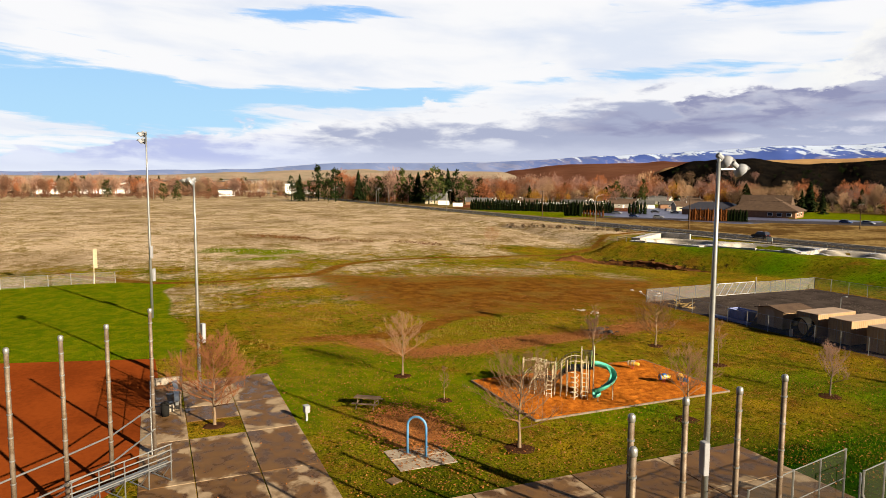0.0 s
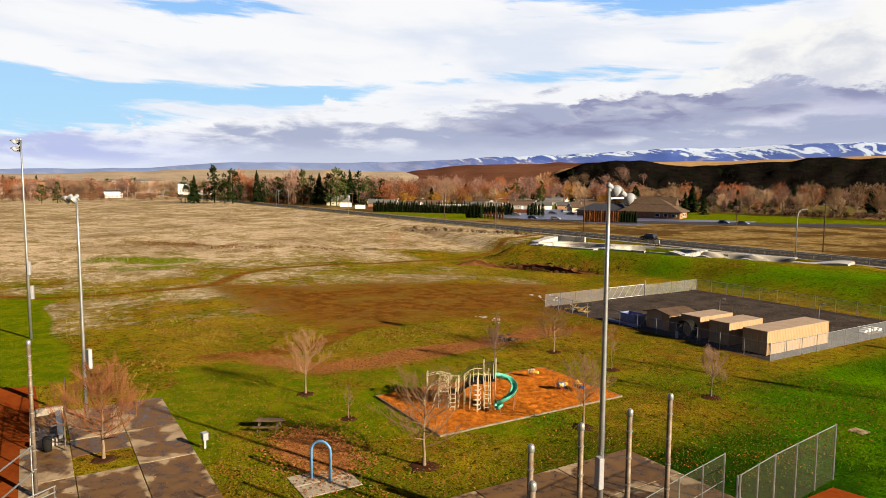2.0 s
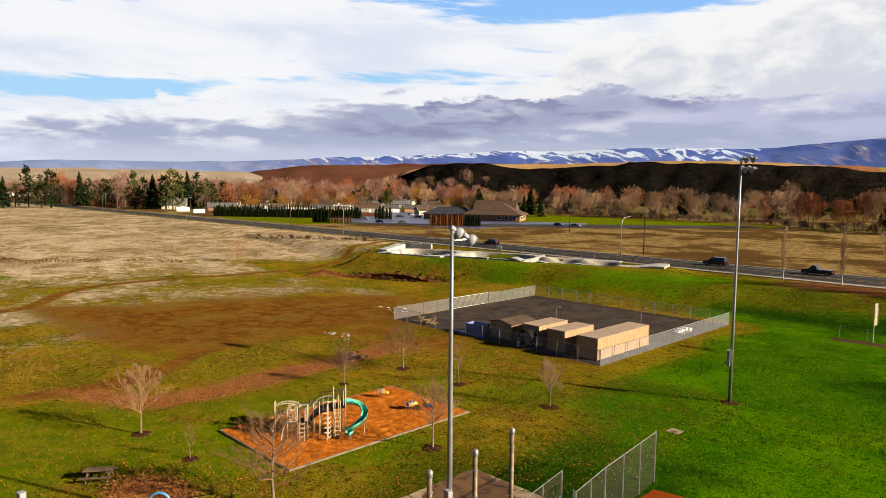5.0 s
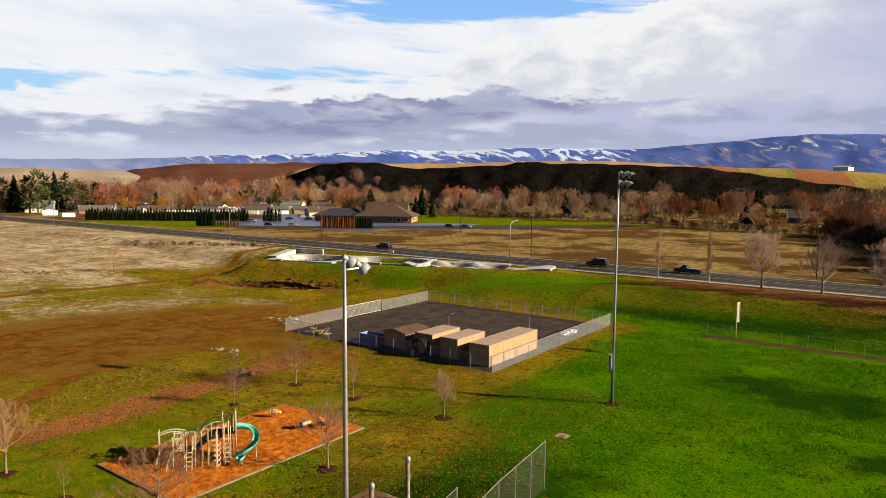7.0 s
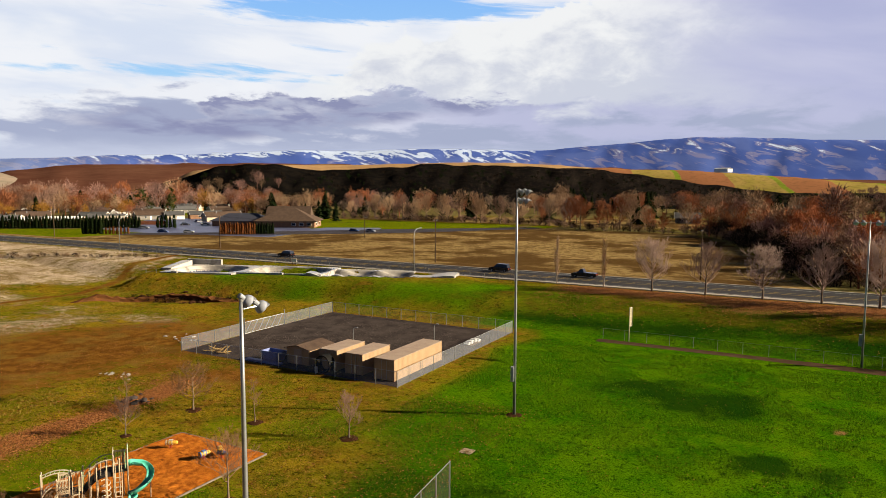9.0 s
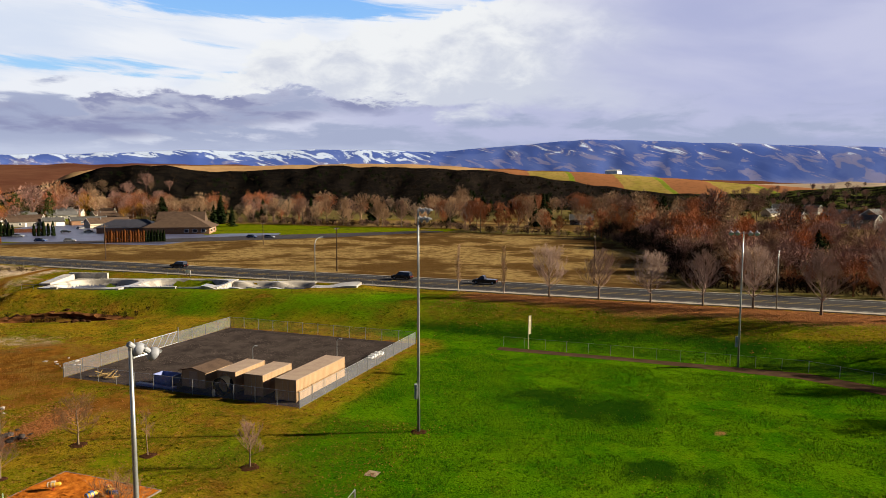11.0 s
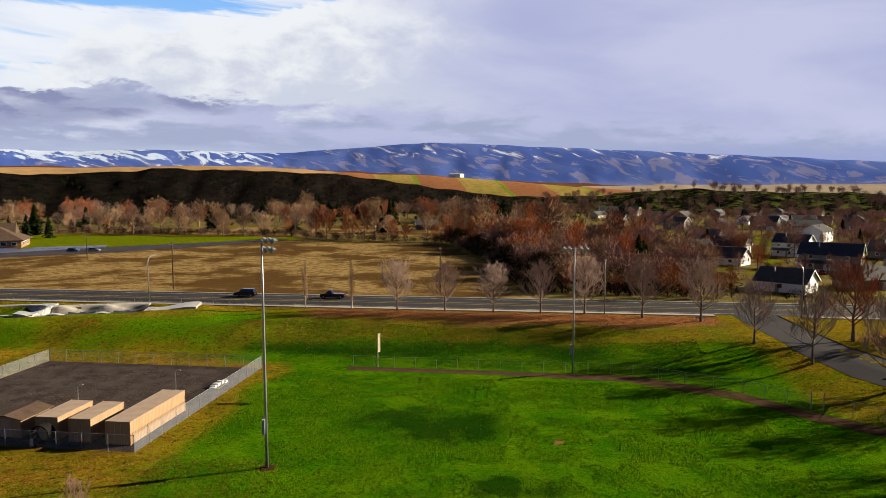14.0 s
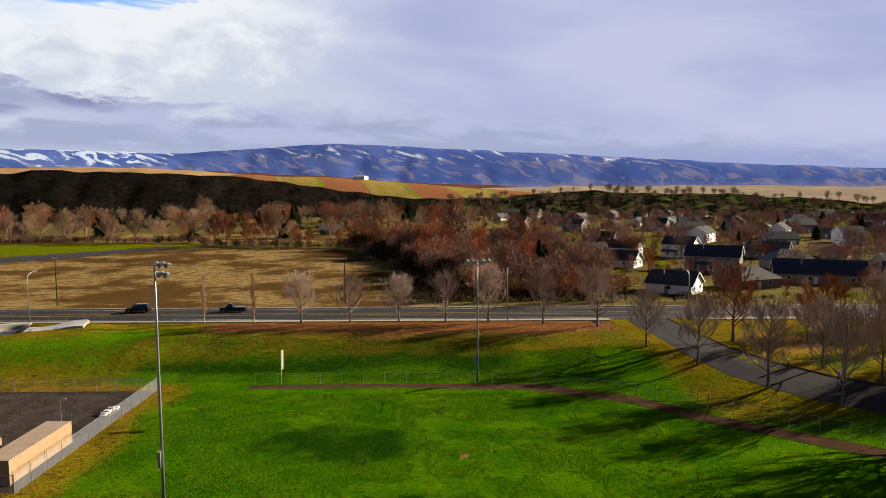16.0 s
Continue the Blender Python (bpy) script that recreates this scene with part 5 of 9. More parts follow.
def yard_clutter():
    bm2 = bmesh.new()
    thing = base("skip", "dark blue steel skip with an open top", "skip", pose(-35.2, 4.2, 0.03))
    # sloping sides, open at the top
    outer = [(-1.1, -0.75, 0.08), (1.1, -0.75, 0.08), (1.1, 0.75, 0.08), (-1.1, 0.75, 0.08)]
    rim = [(-1.5, -0.9, 1.3), (1.5, -0.9, 1.3), (1.5, 0.9, 1.3), (-1.5, 0.9, 1.3)]
    a, b = [bm2.verts.new(p) for p in outer], [bm2.verts.new(p) for p in rim]
    c = [bm2.verts.new((x * 0.94, y * 0.92, z + 0.002)) for x, y, z in rim]
    d = [bm2.verts.new((x * 0.94, y * 0.92, z + 0.06)) for x, y, z in outer]
    bm2.faces.new(a[::-1]), bm2.faces.new(d)
    for k in range(4):
        j = (k + 1) % 4
        bm2.faces.new((a[k], a[j], b[j], b[k])), bm2.faces.new((b[k], b[j], c[j], c[k])), bm2.faces.new((c[k], c[j], d[j], d[k]))
    part("body", bm2, BLUE_TARP, thing)
    for sx in (-1.2, 1.2):
        bm = bmesh.new()
        box(bm, sx - 0.05, sx + 0.05, -0.95, -0.87, 0.1, 1.25, 0.01)
        part("side_rib", bm, BLUE_TARP, thing)
    bm = bmesh.new()
    box(bm, -2.9, 2.9, -0.35, 0.35, 0, 0.28, 0.06)
    whole("blue_pipe_bundle", bm, BLUE_TARP, "long blue bundle lying along the yard fence", "bundle", at=pose(-35.6, 2.75, 0.04))
    # a wide culvert pipe standing by the fence
    bm = bmesh.new()
    pts = 20
    rings = [[bm.verts.new((q * math.cos(2 * math.pi * k / pts), h, 1.1 + q * math.sin(2 * math.pi * k / pts))) for k in range(pts)]
             for q, h in ((1.1, 0), (1.1, 1.1), (0.98, 1.1), (0.98, 0))]
    for n in range(4):
        p, q = rings[n], rings[(n + 1) % 4]
        for k in range(pts):
            bm.faces.new((p[k], p[(k + 1) % pts], q[(k + 1) % pts], q[k]))
    whole("culvert_pipe", bm, RUBBER, "short black corrugated culvert pipe on its side", "pipe", at=pose(-25.8, 2.3, 0.03))
    bm = bmesh.new()
    box(bm, -0.16, 0.16, -0.12, 0.12, 0, 0.8, 0.04)
    whole("white_drum", bm, WHITE_SHEET, "small white plastic drum by the fence", "drum", at=pose(-26.6, 2.15, 0.03))
    # bagged goods on a pallet
    thing = base("wrapped_pallet", "low stack of white wrapped sacks on a pallet", "pallet", pose(-17.1, 25.4, 0.03) @ Matrix.Diagonal((1, 1, 0.6, 1)))
    bm = bmesh.new()
    box(bm, -0.7, 0.7, -1.7, 1.7, 0, 0.15)
    part("pallet", bm, TIMBER, thing)
    rnd = random.Random(4)
    for k in range(8):
        bm = bmesh.new()
        u, v, h = rnd.uniform(-0.25, 0.25), -1.5 + k * 0.42, 0.15 + 0.26 * (k % 3)
        box(bm, u - 0.42, u + 0.42, v - 0.25, v + 0.3, 0.15, h + 0.26, 0.07)
        part("sack", bm, WHITE_SHEET, thing)
    # offcuts of timber
    thing = base("timber_heap", "untidy heap of pale yellow timber offcuts", "timber", pose(-44.4, 3.8, 0.03) @ Matrix.Scale(0.8, 4))
    for k in range(18):
        bm = bmesh.new()
        s = rnd.uniform(0.5, 1.3)
        box(bm, -s, s, -0.07, 0.07, -0.05, 0.05, 0.01)
        bmesh.ops.transform(bm, matrix=pose(rnd.uniform(-1.8, 1.6), rnd.uniform(-0.7, 0.7), rnd.uniform(0.06, 0.75), rnd.uniform(-25, 25), rnd.uniform(-28, 28), rnd.uniform(0, 180)), verts=bm.verts)
        part("plank", bm, OFFCUT, thing)
    # two small lamps and a roll of sheet
    for x, y in ((-29.0, 13.0), (-20.6, 20.5)):
        lamp = base("yard_lamp", "thin grey lamp post with a bent arm in the yard", "lamp post", pose(x, y, 0.03), "yard lamps")
        bm = bmesh.new()
        tube(bm, [(0, 0, 0), (0, 0, 3.0), (0.12, 0, 3.25), (0.45, 0, 3.4)], 0.05, 6)
        part("post", bm, STEEL, lamp)
        bm = bmesh.new()
        box(bm, 0.35, 0.75, -0.1, 0.1, 3.34, 3.44, 0.02)
        part("lamp_head", bm, LAMP, lamp)


yard_clutter()

# outfield fences
fence("chain_link_fence", [(-1.6, 38.3), (40, 38.3), (53.2, 31.4)], 1.5, "low chain-link fence round the outfield", 3.0, FABRIC_DARK, radius=0.03)
fence("chain_link_fence", [(53.2, 31.4), (59.2, 25.0)], 1.7, "low chain-link fence beside the field gate", 2.2, FABRIC_DARK, radius=0.03)
fence("chain_link_fence", [(60.3, 24.2), (75.2, 12.2), (104, -11)], 2.0, "tall chain-link fence beside the entry road", 3.0, FABRIC_DARK, radius=0.035)
for x, y in ((59.2, 25.0), (60.3, 24.2)):
    bm = bmesh.new()
    tube(bm, [(0, 0, -0.2), (0, 0, 2.3)], 0.06, 8)
    whole("gate_post", bm, STEEL, "thick grey steel gate post in the outfield fence", "post", "gate posts", at=pose(x, y, zg(x, y)))
fence("chain_link_fence", [(-96.0, -66.9), (-94.6, -82.5), (-93, -110)], 1.8, "chain-link fence at the far outfield edge", 3.0, FABRIC_FAINT, radius=0.03)
fence("chain_link_fence", [(-150, 69.6), (-22, 69.6)], 1.2, "low chain-link fence between the road and the slope", 3.4, FABRIC_DARK, radius=0.025)


def foul_pole(x, y, height, turn):
    thing = base("foul_pole", "cream foul pole with a slotted screen panel", "foul pole", pose(x, y, zg(x, y), 0, 0, turn), "foul poles")
    bm = bmesh.new()
    tube(bm, [(0, 0, -0.2), (0, 0, height)], 0.06, 8)
    part("pole", bm, PLAY_BEIGE, thing)
    bm = bmesh.new()
    for u in (0.12, 0.55):
        tube(bm, [(u, 0, height * 0.45), (u, 0, height)], 0.03, 6)
    for k in range(5):
        z = height * (0.45 + 0.55 * k / 4)
        tube(bm, [(0, 0, z), (0.55, 0, z)], 0.025, 5)
    part("screen_frame", bm, PLAY_BEIGE, thing)
    bm = bmesh.new()
    bm.faces.new([bm.verts.new(p) for p in ((0.1, 0.02, height * 0.45), (0.55, 0.02, height * 0.45), (0.55, 0.02, height), (0.1, 0.02, height))])
    part("screen", bm, SCREEN, thing)


foul_pole(2.3, 38.0, 5.0, 60)
foul_pole(-96.0, -69.9, 5.6, 70)


# ---- the two backstops ----


def backstop_post(x, y, height, label, net=None):
    thing = base("backstop_post", label, "post", pose(x, y, 0), "backstop posts")
    bm = bmesh.new()
    tube(bm, [(0, 0, -0.2), (0, 0, height * 0.5), (0, 0, height - 0.25)], [0.115, 0.108, 0.10], 12)
    part("shaft", bm, RUSTED, thing, smooth=True)
    for k in range(7):
        bm = bmesh.new()
        z = height * (0.18 + 0.12 * k)
        tube(bm, [(0, 0, z), (0, 0, z + 0.06)], 0.122, 12)
        part("band", bm, STEEL, thing)
    bm = bmesh.new()
    lathe(bm, [(0.112, height - 0.26), (0.125, height - 0.24), (0.125, height - 0.06), (0.08, height), (0.02, height + 0.02)], 12)
    part("cap", bm, CAP, thing, "bright steel post cap", True)
    return thing


RIGHT_POSTS = [(10.0, -48.8), (7.75, -47.05), (7.1, -44.2), (6.9, -41.5), (6.35, -38.55)]
LEFT_POSTS = [(-9.73, -67.1), (-11.61, -65.2), (-13.64, -63.35)]
for x, y in RIGHT_POSTS:
    backstop_post(x, y, 8.95, "tall weathered steel backstop post with a bright cap")
for x, y in LEFT_POSTS:
    backstop_post(x, y, 8.95, "tall weathered steel backstop post over the clay")
backstop_post(-17.95, -61.3, 8.9, "dark steel corner post of the backstop")


def backstop_rail(a, b, z, label):
    bm = bmesh.new()
    tube(bm, [(0, 0, z), (b[0] - a[0], b[1] - a[1], z)], 0.045, 8)
    whole("backstop_rail", bm, STEEL, label, "rail", "backstop rails", at=pose(a[0], a[1], 0))


for z in (1.55, 3.0):
    line = [(-4.5, -72.3)] + LEFT_POSTS + [(-17.95, -61.3)]
    for a, b in zip(line, line[1:]):
        backstop_rail(a, b, z, "grey tube rail between the backstop posts")


def net_bay(a, b, z0, z1):
    bm = bmesh.new()
    dx, dy = b[0] - a[0], b[1] - a[1]
    bm.faces.new([bm.verts.new(p) for p in ((0, 0, z0), (dx, dy, z0), (dx, dy, z1), (0, 0, z1))])
    whole("backstop_net", bm, NETTING, "black netting hung between backstop posts", "net", "backstop nets", at=pose(a[0], a[1], 0))


net_bay(RIGHT_POSTS[0], RIGHT_POSTS[1], 2.0, 7.4)
fence("dugout_fence", [(-17.95, -61.45), (-33.0, -61.45)], 3.4, "tall chain-link fence along the dugout", 3.5, FABRIC_DARK, (1.0, 0.5), 0.04)
fence("dugout_fence", [(4.4, -38.0), (3.66, -34.4), (2.85, -29.8)], 3.3, "stepped chain-link fence beside the tall backstop", 2.2, FABRIC_DARK, (1.0, 0.55), 0.04)
fence("dugout_fence", [(6.3, -33.6), (5.1, -31.6), (3.4, -29.4)], 2.2, "low chain-link fence in front of the dugout", 2.2, FABRIC_DARK, (1.0, 0.5), 0.04)
fence("dugout_fence", [(5.1, -31.7), (4.45, -27.8), (3.6, -20.4)], 3.4, "tall chain-link wing fence on the field edge", 1.9, FABRIC_DARK, (1.0,), 0.045)


def stand():
    """A small aluminium stand with a guard rail."""
    thing = base("bleacher", "small aluminium bleacher with tube guard rails", "bleacher", pose(-15.2, -61.4, 0.035, 0, 0, 35))
    for k in range(3):
        bm = bmesh.new()
        box(bm, 0.1 + k * 0.55, 0.38 + k * 0.55, -5.6, 0, 0.42 + k * 0.28, 0.46 + k * 0.28, 0.01)
        part("seat_plank", bm, CAP, thing)
        bm = bmesh.new()
        box(bm, -0.15 + k * 0.55, 0.12 + k * 0.55, -5.6, 0, 0.16 + k * 0.28, 0.20 + k * 0.28, 0.01)
        part("foot_plank", bm, STEEL, thing)
    for n in range(5):
        y = -5.5 + n * 1.36
        bm = bmesh.new()
        tube(bm, [(0, y, 0), (1.75, y, 1.0)], 0.035, 5)
        tube(bm, [(1.7, y, 0), (1.7, y, 2.05)], 0.035, 5)
        tube(bm, [(0, y, 0.03), (1.7, y, 0.03)], 0.035, 5)
        tube(bm, [(0.9, y, 0.03), (1.7, y, 0.95)], 0.03, 5)
        part("support_frame", bm, STEEL, thing)
    bm = bmesh.new()
    for z in (1.1, 1.42, 1.74, 2.05):
        tube(bm, [(1.7, -5.55, z), (1.7, 0, z)], 0.035, 6)
        for y in (-5.55, 0):
            tube(bm, [(1.7, y, z), (0.4, y, z - 0.75)], 0.035, 6)
    part("guard_rail", bm, CAP, thing)


stand()

# ---- plazas of concrete panels ----


def panels(name, rects, label, gap=0.03, thick=0.12, material=None):
    thing = base(name, label, "paving", pose(rects[0][0], rects[0][2], 0), kind="structure")
    ox, oy = rects[0][0], rects[0][2]
    for a, b, c, d in rects:
        bm = bmesh.new()
        box(bm, a + gap - ox, b - gap - ox, c + gap - oy, d - gap - oy, -thick, 0.035, 0.012)
        part("concrete_panel", bm, material or CONCRETE, thing)


left = []
ys = (-59.3, -55.8, -52.35)
xs = (-33.3, -26.3, -19.8, -13.05, -6.5, 0.1, 6.0)
for n, (a, b) in enumerate(zip(xs, xs[1:])):
    for c, d in zip(ys, ys[1:]):
        if (a, c) == (-26.3, -59.3):
            continue
        left.append((a, b, c, d))
left += [(-26.3, -23.1, -59.3, -55.8)]
left += [(a, b, -62.2, -59.3) for a, b in ((-26.3, -19.8), (-19.8, -13.05), (-13.05, -6.5), (-6.5, 0.1), (0.1, 6.0))]
panels("plaza_paving", left, "damp stained concrete plaza of large panels")
right = [(a, b, c, d) for a, b in ((-6.1, -1.6), (-1.6, 3.0)) for c, d in ((-52.35, -46.0), (-46.0, -39.8), (-39.8, -33.7), (-33.7, -27.6))]
right += [(3.0, 7.5, c, d) for c, d in ((-52.35, -46.0), (-46.0, -39.8))]
panels("plaza_paving", right, "damp stained concrete walk beside the field, darkened for shade", material=CONCRETE_SHADED_DAMP)
panels("pad_paving", [(-13.3, -11.75, -48.55, -44.95), (-11.75, -10.1, -48.55, -44.95)], "square concrete pad in the lawn", material=PAD)
bm = bmesh.new()
box(bm, -0.55, 0.55, -0.55, 0.55, -0.05, 0.03, 0.01)
whole("valve_cover", bm, CONCRETE, "square concrete valve cover flush in the grass", "cover", at=pose(0.1, -10.6, 0))
bm = bmesh.new()
box(bm, -0.35, 0.35, -0.35, 0.35, -0.05, 0.08, 0.03)
whole("stump", bm, TIMBER, "low cut stump ringed with dry leaves", "stump", at=pose(-9.1, -49.3, 0, 0, 0, 20))

# ---- lawn furniture ----


def blue_arch(x, y, turn):
    thing = base("bike_rack", "tall blue steel arch standing on a concrete pad", "arch", pose(x, y, 0.035, 0, 0, turn))
    bm = bmesh.new()
    pts = [(-0.6, 0, 0)] + [(-0.6 * math.cos(a), 0, 1.75 + 0.6 * math.sin(a)) for a in np.linspace(0, math.pi, 13)] + [(0.6, 0, 0)]
    tube(bm, pts, 0.075, 10)
    part("tube_frame", bm, BLUE_PAINT, thing, smooth=True)
    for sx in (-0.6, 0.6):
        bm = bmesh.new()
        box(bm, sx - 0.16, sx + 0.16, -0.16, 0.16, 0, 0.02)
        part("foot_plate", bm, STEEL, thing)
    bm = bmesh.new()
    tube(bm, [(0.6, 0, 0.55), (0.72, 0, 0.62)], 0.04, 6)
    part("fitting", bm, BLUE_PAINT, thing)


blue_arch(-11.95, -46.85, 47)


def pedestal_box(x, y):
    thing = base("pedestal_box", "white metal box on a post beside the plaza", "utility box", pose(x, y, 0, 0, 0, 10) @ Matrix.Scale(0.82, 4))
    bm = bmesh.new()
    box(bm, -0.09, 0.09, -0.09, 0.09, 0, 0.75, 0.01)
    part("post", bm, BOXGREY, thing)
    bm = bmesh.new()
    box(bm, -0.28, 0.28, -0.22, 0.22, 0.72, 1.28, 0.04)
    part("box", bm, BOXGREY, thing)
    bm = bmesh.new()
    box(bm, -0.31, 0.31, -0.25, 0.25, 1.28, 1.34, 0.02)
    part("lid", bm, BOXGREY, thing)


pedestal_box(-20.4, -51.7)


def picnic_table(x, y, turn):
    thing = base("picnic_table", "weathered brown wooden picnic table on the lawn", "table", pose(x, y, 0, 0, 0, turn))
    for k in range(4):
        bm = bmesh.new()
        box(bm, -0.95, 0.95, -0.38 + k * 0.19, -0.21 + k * 0.19, 0.72, 0.76, 0.008)
        part("top_plank", bm, TIMBER, thing)
    for s in (-0.72, 0.72):
        bm = bmesh.new()
        box(bm, -0.95, 0.95, s - 0.13, s + 0.13, 0.43, 0.47, 0.008)
        part("bench_plank", bm, TIMBER, thing)
    for u in (-0.65, 0.65):
        for s in (-1, 1):
            bm = bmesh.new()
            tube(bm, [(u, s * 0.72, 0), (u, s * 0.2, 0.72)], 0.04, 5)
            part("leg", bm, TIMBER, thing)
        bm = bmesh.new()
        tube(bm, [(u, -0.75, 0.42), (u, 0.75, 0.42)], 0.035, 5)
        part("crossbar", bm, TIMBER, thing)


picnic_table(-21.6, -47.0, 55)


def bench(x, y, turn):
    z = zg(x, y)
    thing = base("park_bench", "pale grey slatted park bench under a tree", "bench", pose(x, y, z, 0, 0, turn))
    for k in range(3):
        bm = bmesh.new()
        box(bm, -0.9, 0.9, -0.25 + k * 0.17, -0.11 + k * 0.17, 0.43, 0.47, 0.008)
        part("seat_slat", bm, CAP, thing)
        bm = bmesh.new()
        box(bm, -0.9, 0.9, 0.27, 0.31, 0.56 + k * 0.16, 0.68 + k * 0.16, 0.008)
        part("back_slat", bm, CAP, thing)
    for u in (-0.75, 0.75):
        bm = bmesh.new()
        tube(bm, [(u, -0.2, 0), (u, -0.2, 0.43), (u, 0.25, 0.43), (u, 0.3, 1.0)], 0.035, 5)
        tube(bm, [(u, 0.25, 0), (u, 0.25, 0.43)], 0.035, 5)
        part("leg_frame", bm, STEEL, thing)


bench(56.0, 66.4, 0)


def litter_bin(x, y):
    thing = base("litter_bin", "black round litter bin by the dugout", "bin", pose(x, y, 0.035))
    bm = bmesh.new()
    lathe(bm, [(0.24, 0), (0.28, 0.3), (0.29, 0.8)], 14)
    part("body", bm, RUBBER, thing, smooth=True)
    bm = bmesh.new()
    lathe(bm, [(0.31, 0.8), (0.3, 0.88), (0.16, 1.0)], 14)
    part("lid", bm, RUBBER, thing)


litter_bin(-25.0, -60.6)


def dugout():
    """The sunken team bench beside the plaza."""
    thing = base("dugout", "concrete team dugout with a bench and wet floor", "dugout", pose(-29.5, -60.4, 0))
    bm = bmesh.new()
    box(bm, -3.4, 3.4, -0.95, 0.95, -0.05, 0.045, 0.01)
    part("floor_slab", bm, CONCRETE, thing)
    for a, b, c, d, h in ((-3.75, -3.4, -1.0, 1.1, 0.55), (3.4, 3.7, -1.0, 0.4, 0.5)):
        bm = bmesh.new()
        box(bm, a, b, c, d, -0.05, h, 0.02)
        part("low_wall", bm, PALE, thing)
    bm = bmesh.new()
    box(bm, -2.8, 2.8, 0.45, 0.8, 0.42, 0.48, 0.01)
    bench_ob = part("bench_plank", bm, CAP, thing)
    for u in (-2.4, 0, 2.4):
        bm = bmesh.new()
        box(bm, u - 0.05, u + 0.05, 0.5, 0.75, 0.04, 0.42)
        part("bench_leg", bm, STEEL, thing)


dugout()
fence("dugout_fence", [(-33.2, -59.2), (-24.6, -59.6)], 2.7, "black-framed chain-link screen behind the dugout", 4.3, FABRIC_DARK, (1.0,), 0.04, steel=RUSTED)

# ---- playground ----


def play_area():
    area = base("play_area", "orange bark-chip play area edged with timber", "play area", pose(-19.4, -28.35, 0), kind="structure")
    bm = bmesh.new()
    nx, ny = 44, 74
    w, h = 5.05, 8.75
    grid = [[bm.verts.new((-w + 2 * w * i / nx, -h + 2 * h * j / ny, 0.04 + 0.10 * float(lump(i * 0.6, j * 0.6, 1.3, 4)) + 0.06 * float(lump(i, j, 9.0, 6))))
             for i in range(nx + 1)] for j in range(ny + 1)]
    for j in range(ny):
        for i in range(nx):
            bm.faces.new((grid[j][i], grid[j][i + 1], grid[j + 1][i + 1], grid[j + 1][i]))
    part("chip_bed", bm, MULCH, area)
    for a, b, c, d in ((-5.2, -5.05, -8.9, 8.9), (5.05, 5.2, -8.9, 8.9)):
        for k in range(7):
            bm = bmesh.new()
            y0 = c + (d - c) * k / 7
            box(bm, a + (0.04 if a < 0 else 0), b - (0 if a < 0 else 0.04), y0 + 0.01, y0 + (d - c) / 7 - 0.01, -0.05, 0.13, 0.012)
            part("edging_beam", bm, EDGING, area)
    for y in (-8.9, 8.75):
        for k in range(4):
            bm = bmesh.new()
            x0 = -5.05 + 10.1 * k / 4
            box(bm, x0 + 0.01, x0 + 10.1 / 4 - 0.01, y, y + 0.15, -0.05, 0.13, 0.012)
            part("edging_beam", bm, EDGING, area)
    # loose chips lying on the bed
    rnd = np.random.default_rng(5)
    count = 5200
    cx, cy = rnd.uniform(-w, w, count), rnd.uniform(-h, h, count)
    a, s = rnd.uniform(0, math.pi, count), rnd.uniform(0.04, 0.10, count)
    ux, uy = np.cos(a) * s, np.sin(a) * s
    vx, vy = -np.sin(a) * s * 0.35, np.cos(a) * s * 0.35
    z = rnd.uniform(0.13, 0.21, count)
    t = rnd.uniform(-0.03, 0.03, count)
    verts = np.stack([np.stack([cx + i * ux + j * vx, cy + i * uy + j * vy, z + i * t], -1) for i, j in ((-1, -1), (1, -1), (1, 1), (-1, 1))], 1).reshape(-1, 3)
    faces = np.arange(count * 4).reshape(-1, 4)
    ob = new("loose_chips", mesh_from("loose_chips", verts.tolist(), faces.tolist(), MULCH))
    ob.parent = area
    tagged(ob, kind="stuff")


play_area()


